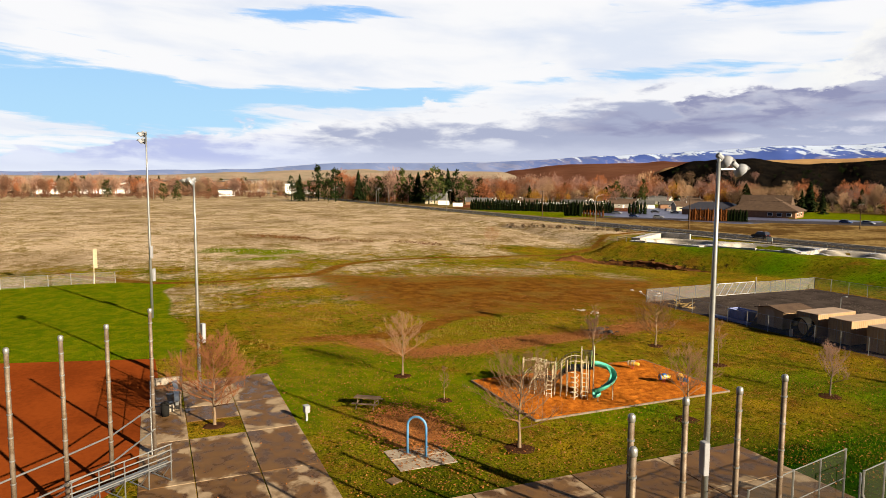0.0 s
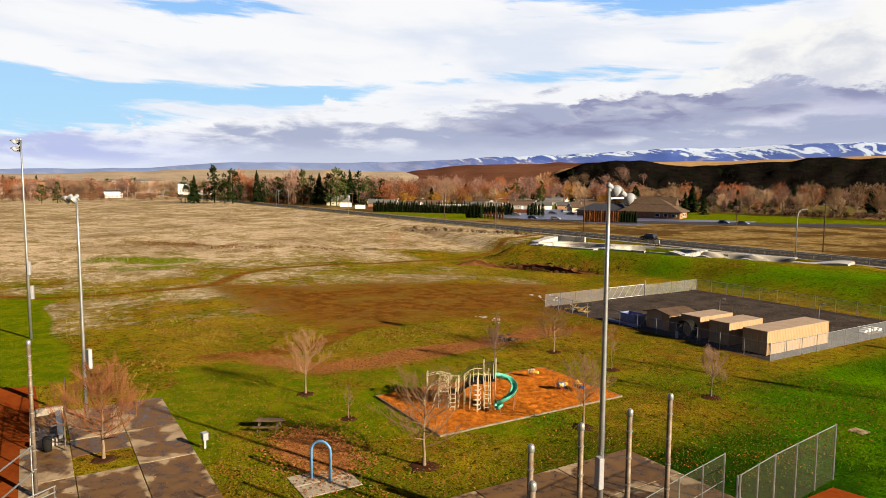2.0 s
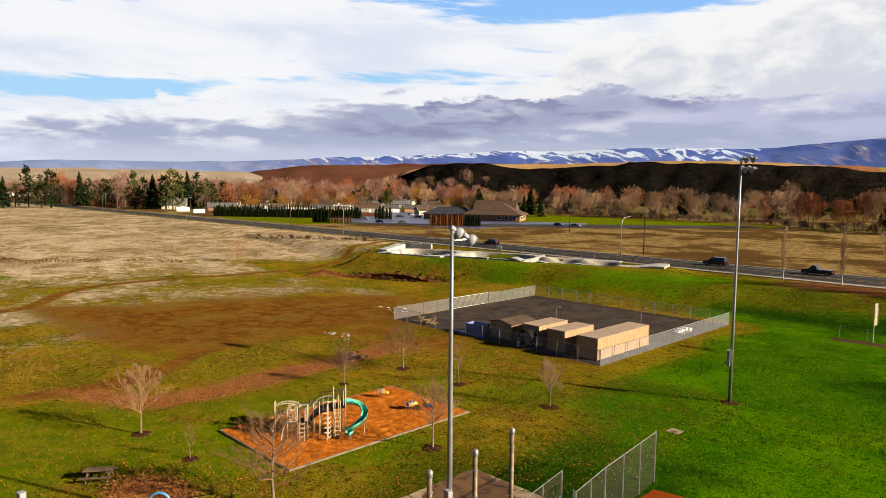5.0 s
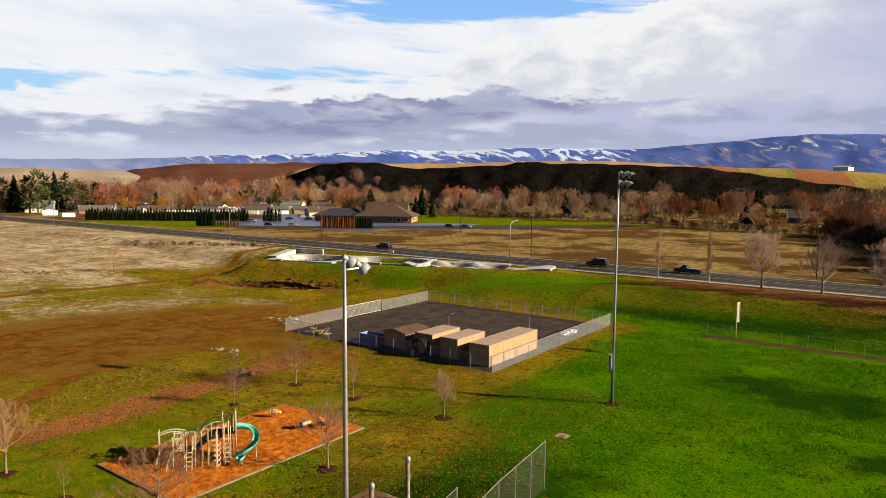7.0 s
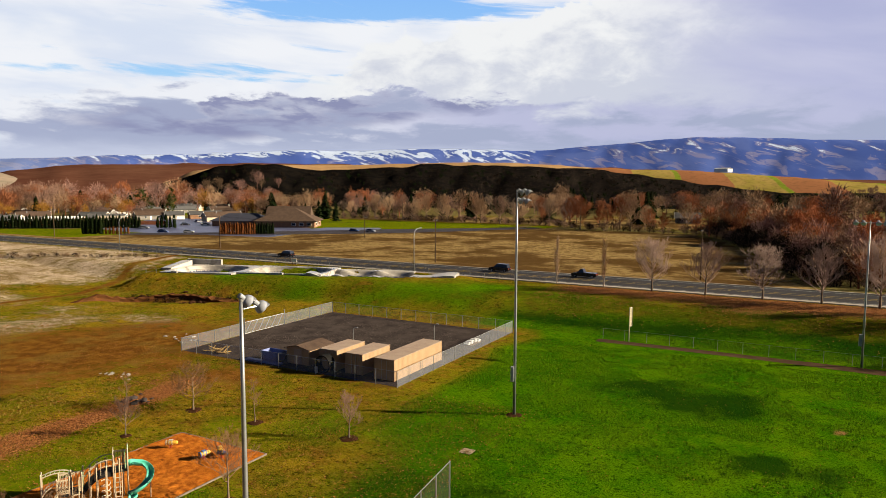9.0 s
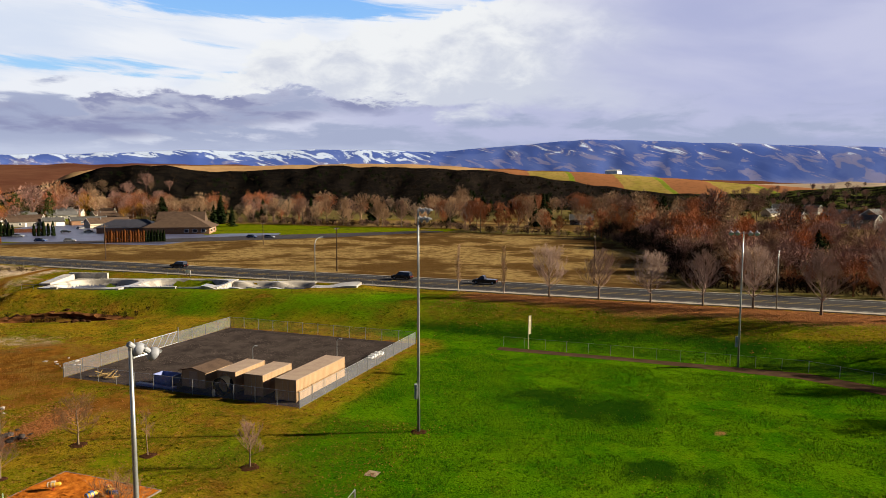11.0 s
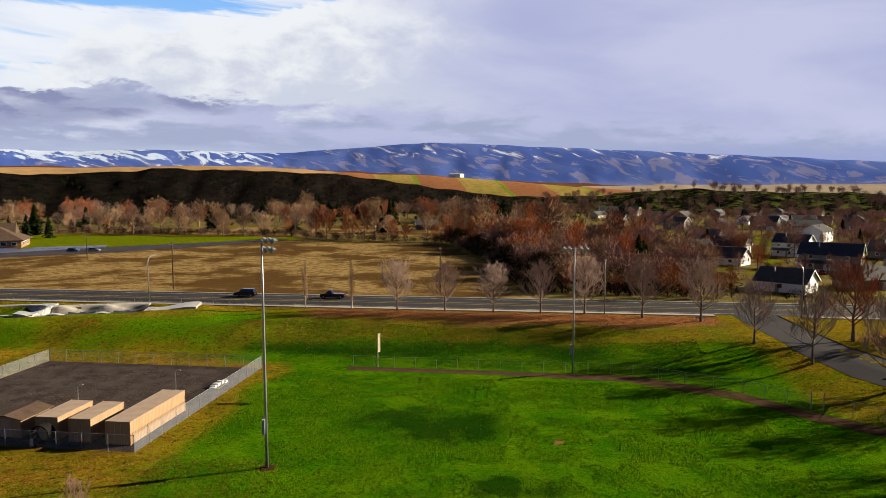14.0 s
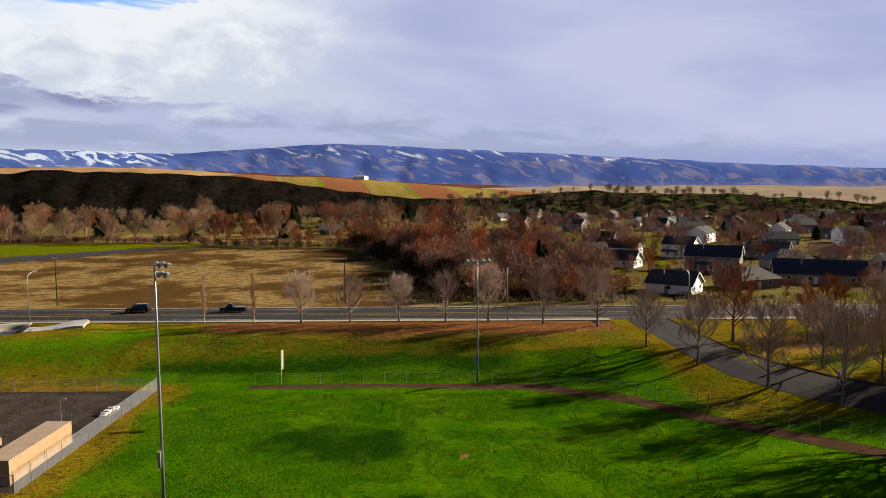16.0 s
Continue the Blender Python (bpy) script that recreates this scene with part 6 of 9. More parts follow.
def play_structure():
    """Tower with a spiral slide, a bridge and climbers; u runs along it, v to its front."""
    turn = math.degrees(math.atan2(-0.80, -0.60))
    thing = base("play_structure", "beige and green play tower with a spiral slide", "play structure", pose(-17.45, -30.75, 0.15, 0, 0, turn) @ Matrix.Diagonal((0.76, 0.95, 1.09, 1)))

    def bars(name, lines, r, material, label=""):
        bm = bmesh.new()
        for pts in lines:
            tube(bm, pts, r, 6)
        part(name, bm, material, thing, label)

    for u, v, h in ((-0.6, -0.6, 3.35), (-0.6, 0.6, 3.45), (0.6, -0.6, 3.1), (0.6, 0.6, 3.15), (3.2, -0.6, 2.35), (3.2, 0.6, 2.35),
                    (1.15, 0.9, 2.6), (4.2, -0.6, 2.2), (4.2, 0.6, 2.2), (5.2, -0.6, 2.1), (5.2, 0.6, 2.1), (2.0, 0.66, 2.5), (2.0, -0.66, 2.5), (6.6, -0.6, 2.15), (6.6, -1.15, 2.15), (1.3, -0.66, 2.7), (2.6, 0.66, 2.3), (2.6, -0.66, 2.3), (0.1, 0.62, 2.9), (-0.2, -0.62, 3.0)):
        bm = bmesh.new()
        tube(bm, [(u, v, -0.3), (u, v, h)], 0.058, 8)
        part("post", bm, PLAY_POST, thing)
        bm = bmesh.new()
        lathe(bm, [(0.068, h - 0.05), (0.07, h + 0.03), (0.02, h + 0.08)], 8, (u, v))
        part("post_cap", bm, PLAY_BEIGE, thing)
    for a, b, z in ((-0.6, 0.6, 2.1), (3.2, 4.2, 1.1), (4.2, 5.2, 1.05)):
        bm = bmesh.new()
        box(bm, a, b, -0.6, 0.6, z - 0.1, z, 0.015)
        part("deck", bm, PLAY_DARK, thing, "dark coated deck")
    # guard panels of upright bars
    for a, b, v, z in ((-0.6, 0.6, -0.6, 2.1), (3.2, 4.2, -0.6, 1.1), (3.2, 3.5, 0.6, 1.1), (4.2, 5.2, -0.6, 1.05), (4.2, 5.2, 0.6, 1.05)):
        # a moulded grille: top rail, bottom rail and upright bars
        bm = bmesh.new()
        box(bm, a + 0.06, b - 0.06, v - 0.02, v + 0.02, z + 0.92, z + 1.02, 0.008)
        grille = part("guard_panel", bm, PLAY_BEIGE, thing, "beige barred guard panel")
        bm = bmesh.new()
        box(bm, a + 0.06, b - 0.06, v - 0.02, v + 0.02, z + 0.08, z + 0.16, 0.008)
        part("bottom_rail", bm, PLAY_BEIGE, grille)
        count = max(1, int((b - a) / 0.14))
        for k in range(count + 1):
            u = a + 0.08 + (b - a - 0.16) * k / count
            bm = bmesh.new()
            box(bm, u - 0.022, u + 0.022, v - 0.018, v + 0.018, z + 0.1, z + 0.96)
            part("bar", bm, PLAY_BEIGE, grille)
    # solid panels and the slide's hood
    for u, v0, v1, z0, z1, m in ((-0.62, -0.5, 0.5, 2.75, 3.5, PLAY_MINT), (3.16, -0.55, 0.5, 1.2, 2.05, PLAY_MINT), (-0.64, 0.0, 0.55, 2.95, 3.4, PLAY_BEIGE), (0.66, -0.5, 0.5, 1.7, 2.6, PLAY_BEIGE), (-0.4, 0.2, 0.6, 2.2, 3.3, PLAY_MINT), (0.62, -0.5, 0.5, 2.8, 3.4, PLAY_BEIGE)):
        bm = bmesh.new()
        box(bm, u - 0.03, u + 0.03, v0, v1, z0, z1, 0.012)
        part("play_panel", bm, m, thing, "moulded plastic panel")
    # arched bridge
    bm = bmesh.new()
    prev = None
    for k in range(15):
        s = k / 14
        u, z = 0.62 + 2.56 * s, 2.05 - 0.95 * s + 0.38 * math.sin(math.pi * s)
        ring = [bm.verts.new((u, v, z + d)) for v, d in ((-0.55, 0), (0.55, 0), (0.55, -0.28), (-0.55, -0.28))]
        if prev:
            for i in range(4):
                bm.faces.new((prev[i], prev[(i + 1) % 4], ring[(i + 1) % 4], ring[i]))
        else:
            bm.faces.new(ring[::-1])
        prev = ring
    bm.faces.new(prev)
    part("arched_bridge", bm, PLAY_DARK, thing, "black arched bridge")
    for v in (-0.58, 0.58):
        for lift in (0.45, 0.85):
            bars("bridge_rail", [[(0.62 + 2.56 * s, v, 2.05 - 0.95 * s + 0.38 * math.sin(math.pi * s) + lift) for s in np.linspace(0, 1, 9)]], 0.03, PLAY_BEIGE)
        for s in (0.2, 0.4, 0.6, 0.8):
            z = 2.05 - 0.95 * s + 0.38 * math.sin(math.pi * s)
            bars("baluster", [[(0.62 + 2.56 * s, v, z - 0.1), (0.62 + 2.56 * s, v, z + 0.85)]], 0.022, PLAY_BEIGE)
    # a coil climber beside the tower
    bars("coil_climber", [[(1.2 + 0.38 * math.cos(a), 1.35 + 0.38 * math.sin(a), 0.15 + a * 0.055) for a in np.linspace(0, 10 * math.pi, 60)]], 0.03, PLAY_BEIGE)
    bars("climber_pole", [[(1.2, 1.35, -0.2), (1.2, 1.35, 2.5)]], 0.05, PLAY_POST)
    # a bubble panel and a pale roof shield on the tower
    for z0, z1, v0, v1 in ((2.2, 3.15, 0.15, 0.58), (2.2, 3.15, -0.58, -0.2)):
        bm = bmesh.new()
        box(bm, -0.66, -0.6, v0, v1, z0, z1, 0.02)
        part("entry_shield", bm, PLAY_MINT, thing, "pale green slide entry shield")
    # spiral slide
    centre = Vector((-1.62, 0.3, 0))
    path = [Vector((-0.55, -0.25, 2.14)), Vector((-1.0, -0.45, 2.10))]
    for k in range(15):
        a = math.radians(-105 - 225 * k / 14)
        path.append(centre + Vector((0.92 * math.cos(a), 0.78 * math.sin(a), 1.94 - 1.52 * k / 14)))
    path += [Vector((-1.05, 1.3, 0.36)), Vector((-0.75, 1.55, 0.34))]
    bm = bmesh.new()
    prev = None
    for n, p in enumerate(path):
        way = (path[min(n + 1, len(path) - 1)] - path[max(n - 1, 0)])
        way.z = 0
        side = Vector((-way.y, way.x, 0)).normalized()
        ring = []
        for a in np.linspace(0, math.pi, 9):
            ring.append(bm.verts.new(p + side * 0.30 * math.cos(a) + Vector((0, 0, 0.24 - 0.26 * math.sin(a)))))
        for a in np.linspace(math.pi, 0, 9):
            ring.append(bm.verts.new(p + side * 0.35 * math.cos(a) + Vector((0, 0, 0.24 - 0.33 * math.sin(a)))))
        if prev:
            for i in range(len(ring)):
                j = (i + 1) % len(ring)
                bm.faces.new((prev[i], prev[j], ring[j], ring[i]))
        else:
            bm.faces.new(ring[::-1])
        prev = ring
    bm.faces.new(prev)
    part("slide", bm, PLAY_GREEN, thing, "glossy sea-green spiral slide", True)
    bars("slide_leg", [[(-2.5, 0.4, -0.2), (-2.5, 0.4, 1.0)]], 0.045, PLAY_POST)
    bars("slide_leg", [[(-1.1, 1.3, -0.2), (-1.1, 1.3, 0.3)]], 0.045, PLAY_POST)
    # tower ladder with rungs, and arch over the entrance
    bars("ladder_rail", [[(0.45, 1.15, 0), (0.45, 0.62, 1.85), (0.45, 0.62, 2.6)]], 0.035, PLAY_BEIGE)
    bars("ladder_rail", [[(-0.1, 1.15, 0), (-0.1, 0.62, 1.85), (-0.1, 0.62, 2.6)]], 0.035, PLAY_BEIGE)
    for k in range(6):
        z = 0.25 + k * 0.29
        bars("rung", [[(-0.1, 1.15 - 0.53 * z / 1.85, z), (0.45, 1.15 - 0.53 * z / 1.85, z)]], 0.03, PLAY_BEIGE)
    # step ladder to the lower deck
    for u in (3.45, 3.95):
        bars("ladder_rail", [[(u, 1.35, 0), (u, 0.7, 1.1), (u, 0.65, 1.9)]], 0.04, PLAY_BEIGE)
    for k in range(4):
        bars("rung", [[(3.45, 1.35 - 0.16 * k - 0.1, 0.25 + 0.26 * k), (3.95, 1.35 - 0.16 * k - 0.1, 0.25 + 0.26 * k)]], 0.04, PLAY_BEIGE)
    # arched climbers
    for v in (-0.45, 0.45):
        bars("climber_rail", [[(5.2 + 1.55 * math.sin(a), v, 1.55 * math.cos(a) + 0.15) for a in np.linspace(0.05, math.pi / 2, 9)] + [(6.75, v, -0.2)]], 0.042, PLAY_BEIGE)
    for k in range(6):
        a = 0.2 + k * 0.24
        bars("rung", [[(5.2 + 1.55 * math.sin(a), -0.45, 1.55 * math.cos(a) + 0.15), (5.2 + 1.55 * math.sin(a), 0.45, 1.55 * math.cos(a) + 0.15)]], 0.03, PLAY_BEIGE)
    for v in (0.75, 1.35):
        bars("climber_rail", [[(4.4 + 1.3 * math.sin(a), v, 1.5 * math.cos(a) + 0.1) for a in np.linspace(-0.2, math.pi / 2, 9)]], 0.042, PLAY_BEIGE)
    for k in range(5):
        a = 0.1 + k * 0.28
        bars("rung", [[(4.4 + 1.3 * math.sin(a), 0.75, 1.5 * math.cos(a) + 0.1), (4.4 + 1.3 * math.sin(a), 1.35, 1.5 * math.cos(a) + 0.1)]], 0.03, PLAY_BEIGE)
    # overhead ladder
    for v in (-0.6, -1.15):
        bars("overhead_rail", [[(4.0 + 2.6 * s, v, 1.95 + 0.22 * math.sin(math.pi * s)) for s in np.linspace(0, 1, 8)]], 0.04, PLAY_BEIGE)
    for k in range(8):
        s = k / 7
        bars("rung", [[(4.0 + 2.6 * s, -0.6, 1.95 + 0.22 * math.sin(math.pi * s)), (4.0 + 2.6 * s, -1.15, 1.95 + 0.22 * math.sin(math.pi * s))]], 0.025, PLAY_MINT)


play_structure()


def spring_rider(x, y, turn, body, seat):
    thing = base("spring_rider", "small moulded spring rider on the bark chips", "spring rider", pose(x, y, 0.14, 0, 0, turn) @ Matrix.Scale(0.78, 4), "spring riders")
    bm = bmesh.new()
    tube(bm, [(0.14 * math.cos(a), 0.14 * math.sin(a), a * 0.018) for a in np.linspace(0, 8 * math.pi, 40)], 0.022, 5)
    part("spring", bm, PLAY_RED, thing)
    bm = bmesh.new()
    lathe(bm, [(0.05, -0.62), (0.2, -0.5), (0.27, -0.2), (0.28, 0.15), (0.2, 0.42), (0.22, 0.6), (0.12, 0.75)], 10)
    bmesh.ops.transform(bm, matrix=pose(0, 0, 0.62, 0, 90, 0), verts=bm.verts)
    part("body", bm, body, thing, smooth=True)
    bm = bmesh.new()
    box(bm, -0.2, 0.25, -0.2, 0.2, 0.84, 0.95, 0.04)
    part("seat", bm, seat, thing)
    for s in (-1, 1):
        bm = bmesh.new()
        tube(bm, [(0.35, 0, 0.85), (0.38, s * 0.25, 1.05)], 0.025, 6)
        part("handle", bm, PLAY_RED, thing)
    for k in range(3):
        bm = bmesh.new()
        u = -0.45 + k * 0.32
        lathe(bm, [(0.285, -0.05), (0.295, 0.0), (0.285, 0.05)], 10)
        bmesh.ops.transform(bm, matrix=pose(u, 0, 0.62, 0, 90, 0), verts=bm.verts)
        part("stripe", bm, seat, thing)


spring_rider(-22.2, -22.6, 35, PLAY_YELLOW, PLAY_BEIGE)
spring_rider(-17.9, -22.9, 80, PLAY_YELLOW, PLAY_BLUE)
spring_rider(-16.8, -22.0, 10, PLAY_BLUE, PLAY_YELLOW)
spring_rider(-17.4, -21.6, 150, PLAY_RED, PLAY_YELLOW)

# ---- trees ----


class Growth:
    """Collects tapered limbs as plain lists."""

    def __init__(self):
        self.verts, self.faces = [], []

    def limb(self, pts, radii, sides):
        start = len(self.verts)
        for n, p in enumerate(pts):
            way = (pts[min(n + 1, len(pts) - 1)] - pts[max(n - 1, 0)]).normalized()
            a = way.orthogonal().normalized()
            b = way.cross(a)
            for k in range(sides):
                t = 2 * math.pi * k / sides
                self.verts.append(p + radii[n] * (math.cos(t) * a + math.sin(t) * b))
        for n in range(len(pts) - 1):
            for k in range(sides):
                j = (k + 1) % sides
                i = start + n * sides
                self.faces.append((i + k, i + j, i + sides + j, i + sides + k))

    def sliver(self, p, q, width, rnd):
        side = (q - p).cross(Vector((rnd.uniform(-1, 1), rnd.uniform(-1, 1), rnd.uniform(-1, 1))))
        if side.length < 1e-6:
            return
        side = side.normalized() * width / 2
        i = len(self.verts)
        self.verts += [p - side, p + side, q]
        self.faces.append((i, i + 1, i + 2))


def bare_tree(seed, height, spread, trunk, clear, limbs, upward=0.9, fine=0.02, twigs=4, narrow=False):
    """Trunk and crown of a leafless tree."""
    rnd = random.Random(seed)
    stem, crown = Growth(), Growth()
    top = height * 0.92
    lean = [Vector((rnd.uniform(-0.03, 0.03) * height * k / 6, rnd.uniform(-0.03, 0.03) * height * k / 6, top * k / 6)) for k in range(7)]
    stem.limb(lean, [trunk * (1.3 if k == 0 else 1 - 0.92 * k / 6) + 0.008 for k in range(7)], 7)

    def on_stem(z):
        f = min(z / top * 6, 5.999)
        n = int(f)
        return lean[n].lerp(lean[n + 1], f - n)

    def grow(p, way, length, r, level):
        pts, q, d = [p], p.copy(), way.copy()
        bits = 3 if level < 2 else 2
        for _ in range(bits):
            d = (d + Vector((rnd.uniform(-1, 1), rnd.uniform(-1, 1), rnd.uniform(-0.5, 1) * upward * 0.8)) * 0.22).normalized()
            q = q + d * (length / bits)
            pts.append(q)
        radii = [r * (1 - 0.75 * n / bits) for n in range(bits + 1)]
        if level < 2:
            crown.limb(pts, radii, 5 if level == 0 else 4)
        else:
            crown.limb(pts, [max(v, fine * 0.5) for v in radii], 3)
        if level == 3:
            return
        kids = (5, 5, twigs)[level]
        for k in range(kids):
            s = 0.25 + 0.75 * (k + rnd.random()) / kids
            f = s * bits
            n = min(int(f), bits - 1)
            at = pts[n].lerp(pts[n + 1], min(f - n, 1))
            away = Vector((rnd.uniform(-1, 1), rnd.uniform(-1, 1), rnd.uniform(-0.3, 1))).normalized()
            grow(at, (d * 0.75 + away * 0.75 + Vector((0, 0, 0.25 * upward))).normalized(), length * rnd.uniform(0.38, 0.6), r * 0.45, level + 1)

    for k in range(limbs):
        s = (k + rnd.random() * 0.8) / limbs
        z = height * (clear + (0.93 - clear) * s)
        a = k * 2.4 + rnd.uniform(-0.4, 0.4)
        reach = spread * (1.0 - 0.72 * s ** 1.3) * rnd.uniform(0.75, 1.1)
        if narrow:
            reach = spread * (0.9 - 0.6 * s)
        tilt = upward * (0.55 + 0.7 * s)
        way = Vector((math.cos(a), math.sin(a), tilt)).normalized()
        grow(on_stem(z), way, reach * math.hypot(1, tilt), trunk * 0.42 * (1 - 0.6 * s) + fine, 0)
    return stem, crown


def tree_thing(name, label, protos, key, x, y, turn=0.0, scale=1.0, group="park trees", soil=0.0, category="tree"):
    """Places a tree built from shared meshes."""
    trunk_mesh, crown_mesh = protos[key]
    z = zg(x, y)
    thing = base(name, label, category, pose(x, y, z, 0, 0, turn) @ Matrix.Scale(scale, 4), group)
    for nm, me in (("trunk", trunk_mesh), ("crown", crown_mesh)):
        ob = new(nm, me)
        ob.parent = thing
    if soil:
        mulch_ring(x, y, soil)
    return thing


def grown(key, stem, crown, bark, twig):
    return (mesh_from(key + "_trunk", stem.verts, stem.faces, bark, True), mesh_from(key + "_crown", crown.verts, crown.faces, twig))


PROTO = {
    "young": grown("young", *bare_tree(11, 5.4, 2.0, 0.085, 0.26, 19, 0.95, 0.008, 6), BARK_PALE, TWIG_YOUNG),
    "young_b": grown("young_b", *bare_tree(12, 5.4, 2.8, 0.10, 0.22, 22, 0.62, 0.008, 6), BARK_PALE, TWIG_YOUNG),
    "sapling": grown("sapling", *bare_tree(13, 3.6, 0.9, 0.040, 0.3, 9, 0.9, 0.008, 3), BARK_PALE, TWIG_YOUNG),
    "russet": grown("russet", *bare_tree(14, 6.3, 3.0, 0.11, 0.22, 30, 0.8, 0.006, 15), BARK_PALE, TWIG_PLAZA),
    "upright": grown("upright", *bare_tree(15, 4.2, 1.5, 0.075, 0.28, 18, 1.4, 0.008, 5), BARK, TWIG_ROSE),
    "street": grown("street", *bare_tree(16, 9.2, 3.9, 0.19, 0.19, 26, 1.0, 0.015, 9), BARK, TWIG_STREET),
    "street_b": grown("street_b", *bare_tree(17, 9.2, 3.7, 0.18, 0.20, 26, 1.1, 0.015, 9), BARK, TWIG_STREET),
    "poplar": grown("poplar", *bare_tree(18, 10.2, 0.85, 0.11, 0.12, 30, 2.6, 0.014, 5, True), BARK_WHITE, TWIG_TAN),
    "big": grown("big", *bare_tree(19, 10.0, 4.1, 0.22, 0.18, 22, 0.95, 0.024, 7), BARK, TWIG_GREY),
    "big_b": grown("big_b", *bare_tree(20, 9.4, 3.8, 0.22, 0.20, 21, 1.05, 0.024, 7), BARK, TWIG_GREY),
    "rusty": grown("rusty", *bare_tree(21, 8.6, 3.2, 0.18, 0.18, 19, 1.0, 0.030, 7), BARK, TWIG_RED),
}

for key, x, y, turn, scale, soil, label in (
        ("young", -28.2, -41.9, 0, 0.92, 0.8, "young bare tree with pale twigs in a mulch ring"),
        ("young_b", -10.55, -40.6, 40, 1.04, 1.0, "bare spreading tree in a dark mulch ring"),
        ("young_b", -28.7, -14.5, 200, 0.82, 0.9, "bare spreading tree near the yard fence"),
        ("upright", -10.45, -13.1, 0, 0.86, 0.95, "small bare tree with upright mauve twigs"),
        ("young", -10.65, -27.2, 150, 0.9, 0.9, "bare tree at the edge of the play area"),
        ("sapling", -20.7, -14.2, 0, 1.15, 0.8, "thin bare sapling in a mulch ring"),
        ("sapling", -20.9, -41.2, 70, 0.72, 0.7, "very thin bare sapling in a mulch ring"),
        ("sapling", -35.7, -16.9, 120, 0.9, 0.5, "thin bare sapling beside the leaf litter"),
        ("upright", -28.4, -22.4, 80, 0.75, 0.6, "small bare tree behind the play area")):
    tree_thing("tree", label, PROTO, key, x, y, turn, scale, "young park trees", soil)
tree_thing("tree", "russet-twigged tree growing in a square of turf", PROTO, "russet", -21.8, -57.6, 20, 0.88, "plaza trees", 0.8)
for n, x in enumerate((-20.2, -10.5)):
    tree_thing("tree", "slender bare poplar at the roadside", PROTO, "poplar", x, 71.0, n * 70, 0.94, "poplars at the road")
for n, (x, y) in enumerate(((-1.2, 71.0), (8.4, 71.0), (18.0, 71.0), (27.2, 71.0), (35.6, 71.0), (46.0, 68.3), (56.0, 66.0))):
    tree_thing("tree", "round-crowned bare street tree on leaf-strewn turf", PROTO, ("street", "street_b")[n % 2], x, y, n * 53, (0.95, 0.92, 0.9, 0.95, 1.05, 1.02, 1.08)[n], "street trees")
for key, x, y, turn, scale in (("street", 60.4, 50.3, 0, 0.92), ("street_b", 65.3, 40.6, 60, 1.08), ("rusty", 76.0, 52.6, 0, 1.4), ("street", 71.1, 30.4, 30, 1.15), ("street_b", 77.4, 23.4, 110, 1.25),
                               ("street_b", 81.4, 35.2, 210, 1.0), ("street", 86.0, 29.0, 300, 0.95), ("rusty", 88.5, 52, 100, 1.0), ("rusty", 97, 60, 140, 1.1),
                               ("rusty", 101, 47, 240, 1.1), ("street_b", 106, 60, 90, 1.1), ("rusty", 110, 34, 10, 1.2), ("big", 89, 15.5, 200, 1.55), ("big_b", 101, 5, 80, 1.5), ("rusty", 114, 62, 50, 1.2)):
    tree_thing("tree", "bare russet park tree by the entry road" if key == "rusty" else "tall bare grey tree by the entry road", PROTO, key, x, y, turn, scale, "entry road trees")
# taller trees south-east of the field, which throw the long shadows over it
for key, x, y, turn, scale in (("big", 92, 3, 10, 1.5), ("big_b", 100, -6, 70, 1.6), ("rusty", 96, -2, 30, 1.6), ("big", 110, -14, 140, 1.6), ("big_b", 88, 12, 200, 1.3), ("rusty", 104, 12, 20, 1.7), ("rusty", 108, 18, 80, 1.6), ("rusty", 113, 36, 190, 1.6), ("rusty", 120, 44, 190, 1.8), ("big", 118, 40, 250, 1.7)):
    tree_thing("tree", "tall bare tree beside the field", PROTO, key, x, y, turn, scale, "entry road trees")
stand_of_bushes = [(95 + 3.3 * (k % 13), 50 + 5.3 * (k // 13) + 2 * math.sin(k * 2.3), 0.75 + 0.4 * ((k * 7) % 5) / 4, k, k) for k in range(39)]
tree_thing("tree", "low bare bush in the dry meadow", PROTO, "young_b", -128, 18, 0, 0.9, "meadow bushes", category="bush")

